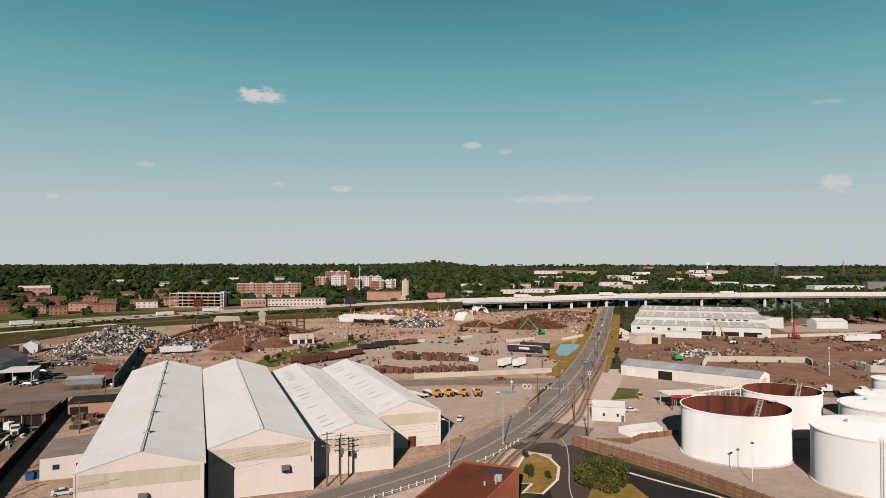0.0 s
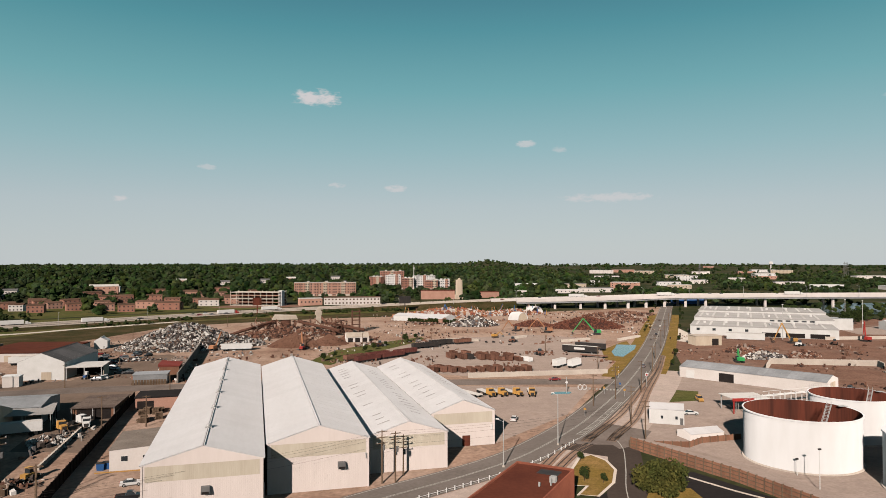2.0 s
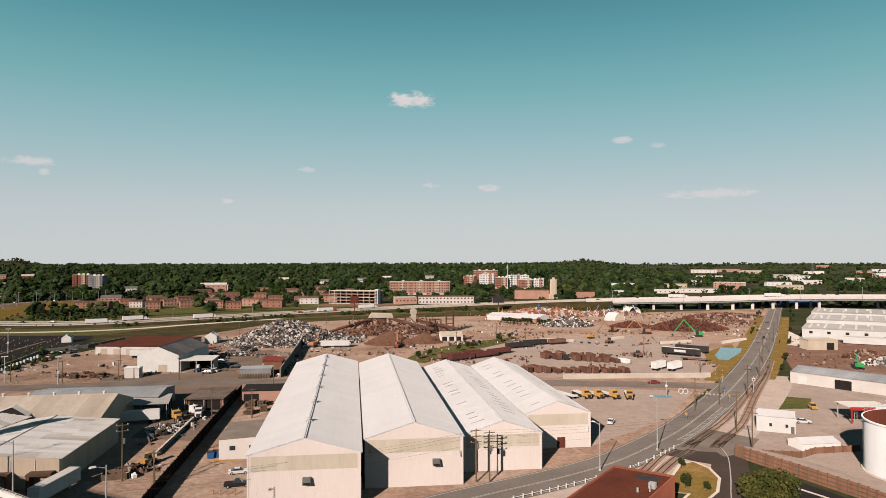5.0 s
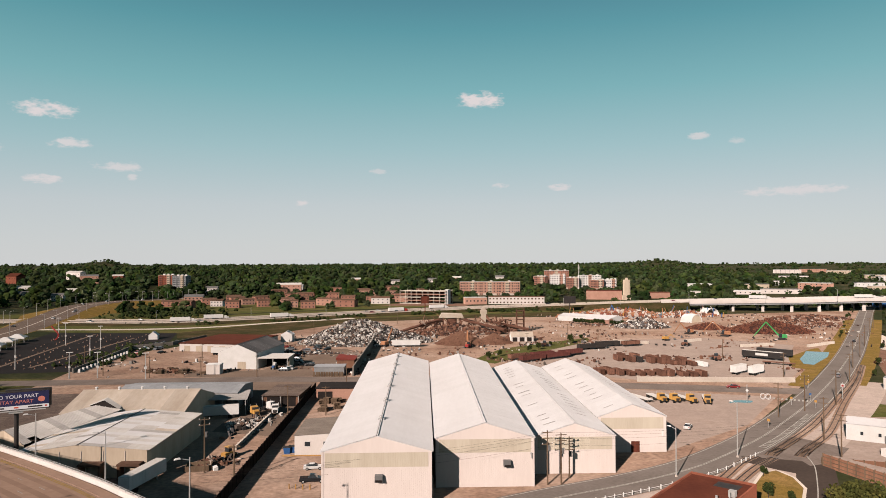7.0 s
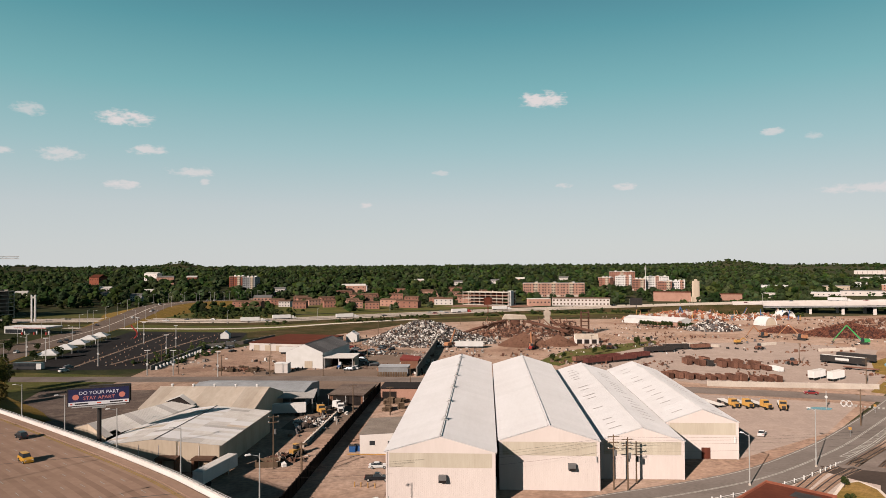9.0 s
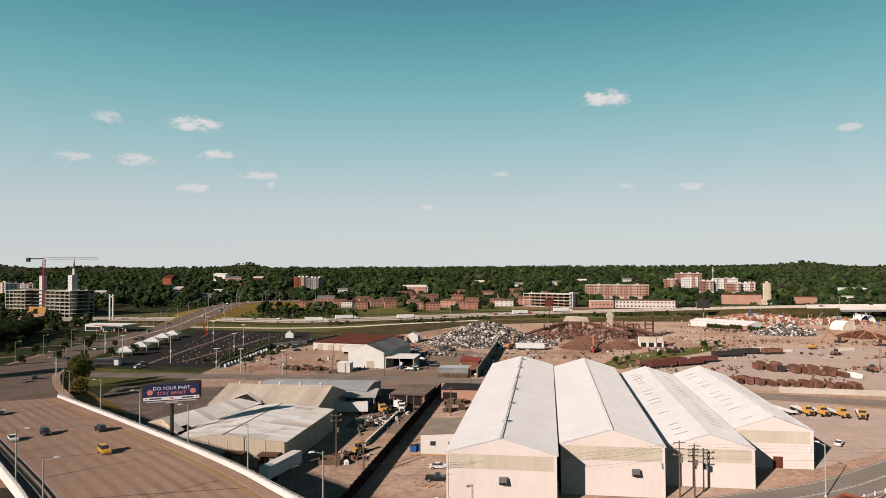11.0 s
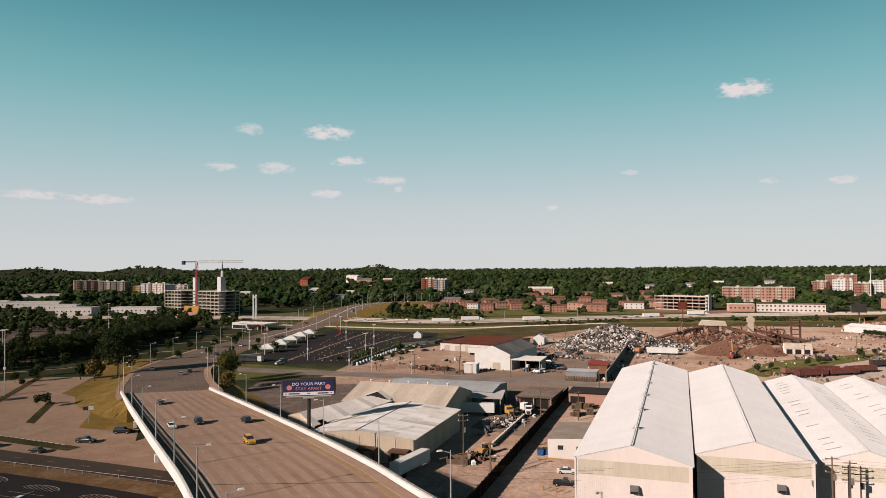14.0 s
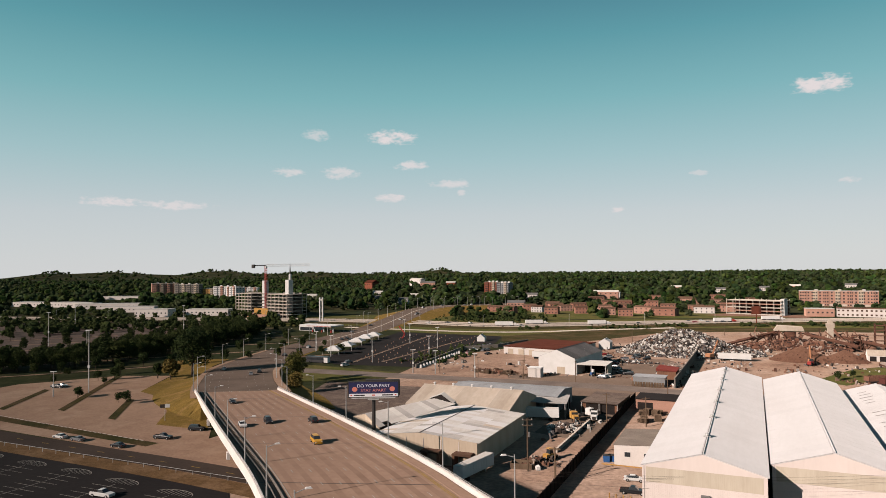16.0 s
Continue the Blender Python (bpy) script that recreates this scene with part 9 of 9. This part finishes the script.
# markings on the black car park
bays = Shape()
for x, y in ((-193, 122.5), (-174.1, 121.5), (-156.5, 121), (-138.5, 119.3), (-120.3, 118)):
    arc = [(x - 5.2 * math.cos(math.pi * k / 12), y - 0.6 + 2.4 * math.sin(math.pi * k / 12), 0.12) for k in range(13)]
    bays.strip(offset(arc, -0.09), offset(arc, 0.09))
    for j in range(1, 10):
        dx = -5.2 + 1.04 * j
        bays.box(x + dx - 0.06, y - 1.4, 0.12, x + dx + 0.06, y - 0.6 + 2.4 * math.sqrt(1 - (dx / 5.2) ** 2), 0.13)
    for j in range(12):
        bays.box(x - 5.5, y - 4 - j * 2.8, 0.12, x + 5.5, y - 3.92 - j * 2.8, 0.13)
    bays.box(x - 0.06, y - 36, 0.12, x + 0.06, y - 2, 0.13)
setting("car_park_lines", bays, M_LINE, "white parking bay lines on black asphalt", "road marking")
rails = thing("roadside_fence", "low pale wire fence along the lower road", "fence")
for k in range(26):
    x = -250 + k * 5.6
    part("post", Shape().cyl(x, 131.2 - k * 0.06, 0, 1.2, 0.07, n=6), M_STEEL, rails)
part("top_rail", Shape().rod((-250, 131.2, 1.1), (-110, 129.7, 1.1), 0.05, n=4), M_STEEL, rails)

# ---- trees ----
def leafy(s, c, r, n, size, rng, squash=0.8):
    """Small leaf clumps scattered through a lump of crown."""
    for _ in range(n):
        d = Vector((rng.gauss(0, 1), rng.gauss(0, 1), rng.gauss(0, 1)))
        d = d.normalized() * r * rng.uniform(0.62, 1.08)
        p = Vector(c) + Vector((d.x, d.y, d.z * squash))
        q = size * rng.uniform(0.6, 1.3)
        a = Vector((rng.gauss(0, 1), rng.gauss(0, 1), rng.gauss(0, 1))).normalized()
        b = a.cross(Vector((rng.gauss(0, 1), rng.gauss(0, 1), rng.gauss(0, 1)))).normalized()
        e = a.cross(b)
        s.add([p - a * q - b * q * 0.5, p + a * q * 0.2 - b * q, p + a * q + b * q * 0.4, p - a * q * 0.3 + b * q + e * q * 0.4], [(0, 1, 2), (0, 2, 3)])


def tree(label, at, high, wide, leaf, rng, lumps=9, leaves=170, leaf_size=0.42, trunk=0.28, group="trees"):
    t = thing("tree", label, "tree", group, at=at)
    tr = Shape().cyl(0, 0, 0, high * 0.35, trunk, trunk * 0.7, n=8)
    cr = Shape()
    for k in range(lumps):
        a = k * 2.4 + rng.uniform(-0.4, 0.4)
        f = (k + 0.5) / lumps
        rr = wide * 0.5 * rng.uniform(0.35, 0.62) * (1 - 0.55 * max(0, f - 0.55))
        c = Vector((math.cos(a) * rr, math.sin(a) * rr, high * (0.40 + 0.47 * f) + rng.uniform(-0.05, 0.05) * high))
        tr.rod((0, 0, high * rng.uniform(0.22, 0.36)), c, trunk * 0.4, trunk * 0.12, n=5)
        leafy(cr, c, wide * rng.uniform(0.19, 0.29), leaves, leaf_size, rng)
    part("trunk", tr, M_BARK, t, "forked grey-brown trunk")
    part("crown", cr, leaf, t, "loose leafy crown")
    return t


rng = random.Random(77)
tree("round green street tree on a grass island", pose(83.5, 129.5, 0.1), 6.0, 12.0, M_LEAFOLIVE, rng, 14, 330, 0.30, 0.3)
patch("grass_8", [(76, 124), (84, 134), (92, 131), (90, 122), (82, 118)], 0.2, M_DRYGRASS, "dry grass island round a tree", "grass")
big = tree("large spreading oak beside the boulevard", pose(-247.3, 253, 0.1), 23, 20, M_LEAFDARK, rng, 20, 420, 0.38, 0.7)
tree("rust-tinged small tree beside the boulevard", pose(-249, 241, 0.1), 9, 9, M_LEAFRUST, rng, 8, 200, 0.4)
tree("small dark tree in the dry grass", pose(-257.6, 241.4, 0.1), 7.6, 4.6, M_LEAFDARK, rng, 8, 160, 0.4)
for x, y, h, w in ((-177, 237, 17, 8.5), (-183, 247, 15, 8), (-171, 231, 9, 7), (-188, 256, 14, 8)):
    tree("yellow-green roadside tree at the overpass end", pose(x, y, 0.1), h, w, M_LEAFRUST if h == 9 else M_LEAFOLIVE, rng, 12, 130, 0.26, group="overpass trees")
protos = [tree("dark broad tree in a dense belt", pose(0, 0, -90), 11 + k, 9.5 + k * 0.7, M_LEAFDARK, rng, 10, 190, 0.36, group="belt trees") for k in range(3)]
belt = curve([(-372, 190), (-340, 226), (-324, 250), (-323, 275), (-326, 319), (-334, 362), (-348, 410), (-372, 455)], 8.5)
for row, d in enumerate((0, -9, -19, -30)):
    for k, (x, y) in enumerate(belt):
        if row == 3 and k % 2:
            continue
        p = offset([(x, y, 0), (belt[min(k + 1, len(belt) - 1)][0] + 0.01, belt[min(k + 1, len(belt) - 1)][1] + 0.01, 0)], d)[0]
        sc = rng.uniform(0.8, 1.1)
        copy_thing(protos[rng.randint(0, 2)], pose(p[0] + rng.uniform(-2.5, 2.5), p[1] + rng.uniform(-2.5, 2.5), 0, 0, 0, rng.uniform(0, 360)) @ Matrix.Scale(sc, 4))
young = tree("young dark tree in a car park strip", pose(0, 0, -90), 5.0, 3.8, M_LEAFDARK, rng, 7, 90, 0.22, 0.12, group="car park trees")
for k in range(6):
    r = 395 + k * 42
    row = [(-0.79 * r + 0.62 * s, 0.62 * r + 0.79 * s, 0.09) for s in (-110, 20, 150)]
    setting("tree_strip_%d" % (k + 1), ribbon(row, -1.6, 1.6), M_TANPARK, "tan planted strip between car park lanes", "kerb")
    for i in range(19):
        s = -105 + i * 13.5 + rng.uniform(-3, 3)
        copy_thing(young, pose(-0.79 * r + 0.62 * s, 0.62 * r + 0.79 * s, 0.05, 0, 0, rng.uniform(0, 360)) @ Matrix.Scale(rng.uniform(0.95, 1.7), 4))
for x, y in ((-219, 190), (-247, 191), (-266, 219), (-274, 231), (-290, 212), (-284, 243), (-278, 225.5), (-303, 228.5), (-224, 191), (-248.6, 192.7)):
    copy_thing(young, pose(x, y, 0.05, 0, 0, rng.uniform(0, 360)) @ Matrix.Scale(rng.uniform(0.7, 1.3), 4))
for x, y in ((78, 156), (72, 142), (75.5, 139.5)):
    copy_thing(young, pose(x, y, 0.2, 0, 0, rng.uniform(0, 360)) @ Matrix.Scale(rng.uniform(0.35, 0.7), 4))
for x, y, sc in ((33, 345, 0.9), (40, 356, 0.7), (58, 372, 0.8), (64, 380, 0.9), (88, 408, 1.2), (46, 352, 0.5), (98, 424, 0.8), (74, 398, 0.6)):
    copy_thing(young, pose(x, y, 0.05, 0, 0, x * 40) @ Matrix.Scale(sc, 4))
for k in range(16):
    x, y = 118 + k * 2.3 + (4 if k > 8 else 0), 531 - k * 1.6
    copy_thing(young, pose(x, y, 0.05) @ Matrix.Scale(rng.uniform(0.8, 1.1), 4))
for k in range(30):
    i = rng.randint(48, len(main_c) - 30)
    side_d = rng.choice((-4, -3, 22, 20, -6))
    x, y, z = offset(main_c, side_d)[i]
    if side_d < 0 and 305 < y < 380:
        continue
    copy_thing(young, pose(x, y, 0.05, 0, 0, rng.uniform(0, 360)) @ Matrix.Scale(rng.uniform(0.35, 0.8), 4))
for x, y, s in ((412, 402, 1.1), (470, 398, 1.2), (480, 404, 1.2), (492, 396, 1.3), (505, 404, 1.2), (520, 396, 1.3), (535, 388, 1.3), (548, 376, 1.3), (560, 364, 1.3), (500, 420, 1.1), (530, 412, 1.2), (555, 396, 1.2), (450, 430, 1.0), (465, 440, 1.0)):
    copy_thing(protos[rng.randint(0, 2)], pose(x, y, 0, 0, 0, rng.uniform(0, 360)) @ Matrix.Scale(s, 4))
for t in (*protos, young):
    for o in [*t.children_recursive, t]:
        bpy.data.objects.remove(o)
strips = ((-201, 168.5, -225, 197.5), (-231, 172, -282, 241), (-254, 165, -278, 200))
for k, (x0, y0, x1, y1) in enumerate(strips):
    patch("planted_strip_%d" % (k + 1), [(x0 - 2, y0), (x0 + 2, y0 - 0.5), (x1 + 2, y1), (x1 - 2, y1 + 0.5)], 0.16, M_WEEDS, "weedy planted strip in the tan car park", "planting")


def woods(spots, seed, material, name, label):
    """Many crowns as one mesh: ragged lumps piled into a dome, with loose leaf sprays on the nearer ones."""
    r = np.random.RandomState(seed)
    g = (1 + 5 ** 0.5) / 2
    base = np.array([(-1, g, 0), (1, g, 0), (-1, -g, 0), (1, -g, 0), (0, -1, g), (0, 1, g), (0, -1, -g), (0, 1, -g), (g, 0, -1), (g, 0, 1), (-g, 0, -1), (-g, 0, 1)]) / 1.9
    faces = np.array([(0, 11, 5), (0, 5, 1), (0, 1, 7), (0, 7, 10), (0, 10, 11), (1, 5, 9), (5, 11, 4), (11, 10, 2), (10, 7, 6), (7, 1, 8), (3, 9, 4), (3, 4, 2), (3, 2, 6), (3, 6, 8), (3, 8, 9), (4, 9, 5), (2, 4, 11), (6, 2, 10), (8, 6, 7), (9, 8, 1)])
    vs, fs, k = [], [], 0
    for x, y, z, h, w, n in spots:
        sprays = 9 if n > 8 else (6 if n > 5 else 0)
        for _ in range(n):
            a, f = r.uniform(0, 6.28), r.uniform(0.25, 0.92)
            d = w * 0.42 * math.sqrt(max(0.05, 1 - ((f - 0.45) / 0.52) ** 2)) * math.sqrt(r.uniform(0.05, 1))
            c = np.array((x + math.cos(a) * d, y + math.sin(a) * d, z + h * f))
            rad = w * r.uniform(0.17, 0.30) * (0.9 if n > 8 else 1.15)
            turn = np.array(Euler(r.uniform(0, 6, 3)).to_matrix())
            p = base @ turn.T * rad * (1 + r.uniform(-0.42, 0.34, (12, 1)))
            p[:, 2] *= 0.8
            vs.append(p + c)
            fs.append(faces + k)
            k += 12
            if sprays:
                u = r.normal(size=(sprays, 3))
                u /= np.linalg.norm(u, axis=1)[:, None]
                tip = c + u * (rad * r.uniform(0.75, 1.2, (sprays, 1))) * (1, 1, 0.8)
                size = r.uniform(0.35, 0.85, (sprays, 1, 1))
                tri = tip[:, None, :] + r.normal(size=(sprays, 3, 3)) * size
                vs.append(tri.reshape(-1, 3))
                fs.append(np.arange(3 * sprays).reshape(-1, 3) + k)
                k += 3 * sprays
    s = Shape()
    s.v = np.concatenate(vs).tolist()
    s.f = np.concatenate(fs).tolist()
    return stuff(name, s, material, label, "woods")


FWX, FWY = [p[0] for p in fwy], [p[1] for p in fwy]


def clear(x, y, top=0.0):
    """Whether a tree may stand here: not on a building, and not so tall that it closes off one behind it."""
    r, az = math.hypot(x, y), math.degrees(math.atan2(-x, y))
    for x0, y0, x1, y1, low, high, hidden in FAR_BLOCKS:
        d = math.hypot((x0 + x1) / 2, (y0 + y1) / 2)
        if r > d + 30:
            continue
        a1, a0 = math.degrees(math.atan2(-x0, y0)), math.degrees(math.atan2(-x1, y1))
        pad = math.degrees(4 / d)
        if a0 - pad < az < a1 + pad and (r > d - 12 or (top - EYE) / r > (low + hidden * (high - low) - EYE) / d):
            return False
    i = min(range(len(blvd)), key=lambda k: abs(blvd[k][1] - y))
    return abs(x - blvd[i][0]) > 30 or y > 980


rng = random.Random(3)
near_spots, far_spots, town_spots = [], [], []
while len(near_spots) < 6400:
    az, r = rng.uniform(-27, 60), 640 + 1650 * rng.random() ** 0.9
    x, y = spot(az, r)
    edge = float(np.interp(x, FWX, FWY)) + 62 + (22 if -230 < x < 330 else 0)
    if y < edge + 55 and -230 < x < 330 and rng.random() > 0.42:
        continue
    if y < edge or (x < -330 and r < 860 and not (x < -560 and r > 820)):
        continue
    h = rng.uniform(7, 18.5) if r > 900 else rng.uniform(7, 15)
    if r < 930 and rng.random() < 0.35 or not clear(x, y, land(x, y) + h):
        continue
    near_spots.append((x, y, land(x, y) - 1, h, h * rng.uniform(0.8, 1.2), 13 if r < 1050 else (7 if r < 1450 else 4)))
while len(far_spots) < 3600:
    az, r = rng.uniform(-56, 62), 2200 + 2500 * rng.random()
    x, y = spot(az, r)
    if az < -24 and noise.noise((x / 240, y / 240, 1.7)) < 0.0 and r < 3900:
        continue
    h = rng.uniform(9, 15)
    far_spots.append((x, y, land(x, y) - 2, h, h * rng.uniform(1.1, 1.9), 4))
while len(town_spots) < 2700:
    az, r = rng.uniform(-56, -17), 700 + 1700 * rng.random()
    x, y = spot(az, r)
    if y < float(np.interp(x, FWX, FWY)) + 36 or noise.noise((x / 130, y / 130, 4.1)) < 0.0:
        continue
    h = rng.uniform(6, 13)
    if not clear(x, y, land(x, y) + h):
        continue
    town_spots.append((x, y, land(x, y) - 1, h, h * rng.uniform(0.8, 1.2), 5))
lot_spots = []
for k in range(15):
    r = 640 + k * 24
    for i in range(46):
        a = rng.uniform(35.5, 57)
        x, y = spot(a, r + 0.4 * (a - 46) + rng.uniform(-4, 4))
        h = rng.uniform(5, 9.5)
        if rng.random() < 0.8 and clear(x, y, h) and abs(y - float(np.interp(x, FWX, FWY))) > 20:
            lot_spots.append((x, y, -0.3, h, h * rng.uniform(0.8, 1.25), 9 if k < 8 else 7))
woods(lot_spots, 5, M_LEAFDARK, "car_park_woods", "rows of dark trees between far car park lanes")
woods(near_spots, 1, M_WOODS, "hillside_woods", "dense green summer woods on the hillside")
woods(far_spots, 2, M_WOODS, "far_woods", "distant green woods along the skyline")
woods(town_spots, 3, M_WOODS, "town_trees", "clumps of green trees between far warehouses")
scrub = []
for k in range(420):
    x = rng.uniform(-210, 290)
    y = float(np.interp(x, FWX, FWY)) - rng.uniform(30, 50)
    if noise.noise((x / 30, y / 30, 0.2)) > -0.12:
        scrub.append((x, y, -0.3, rng.uniform(1.5, 4.5), rng.uniform(2, 5), 3))
for k in range(160):
    x, y = rng.uniform(-330, -285), rng.uniform(600, 700)
    scrub.append((x + rng.uniform(30, 110), y, -0.3, rng.uniform(2, 6), rng.uniform(3, 6), 3))
for k in range(120):
    x, y = rng.uniform(-178, -150), rng.uniform(330, 420)
    scrub.append((x, y, -0.2, rng.uniform(1, 3), rng.uniform(1.5, 3.5), 3))
for k in range(260):
    x, y = rng.uniform(480, 900), rng.uniform(430, 560)
    if y > 700 - 0.45 * x + 40 or y < 640 - 0.42 * x + 30:
        scrub.append((x, y, -0.3, rng.uniform(5, 11), rng.uniform(5, 10), 5))
woods(scrub, 4, M_LEAFDARK, "scrub", "dark scrub along the freeway and river")
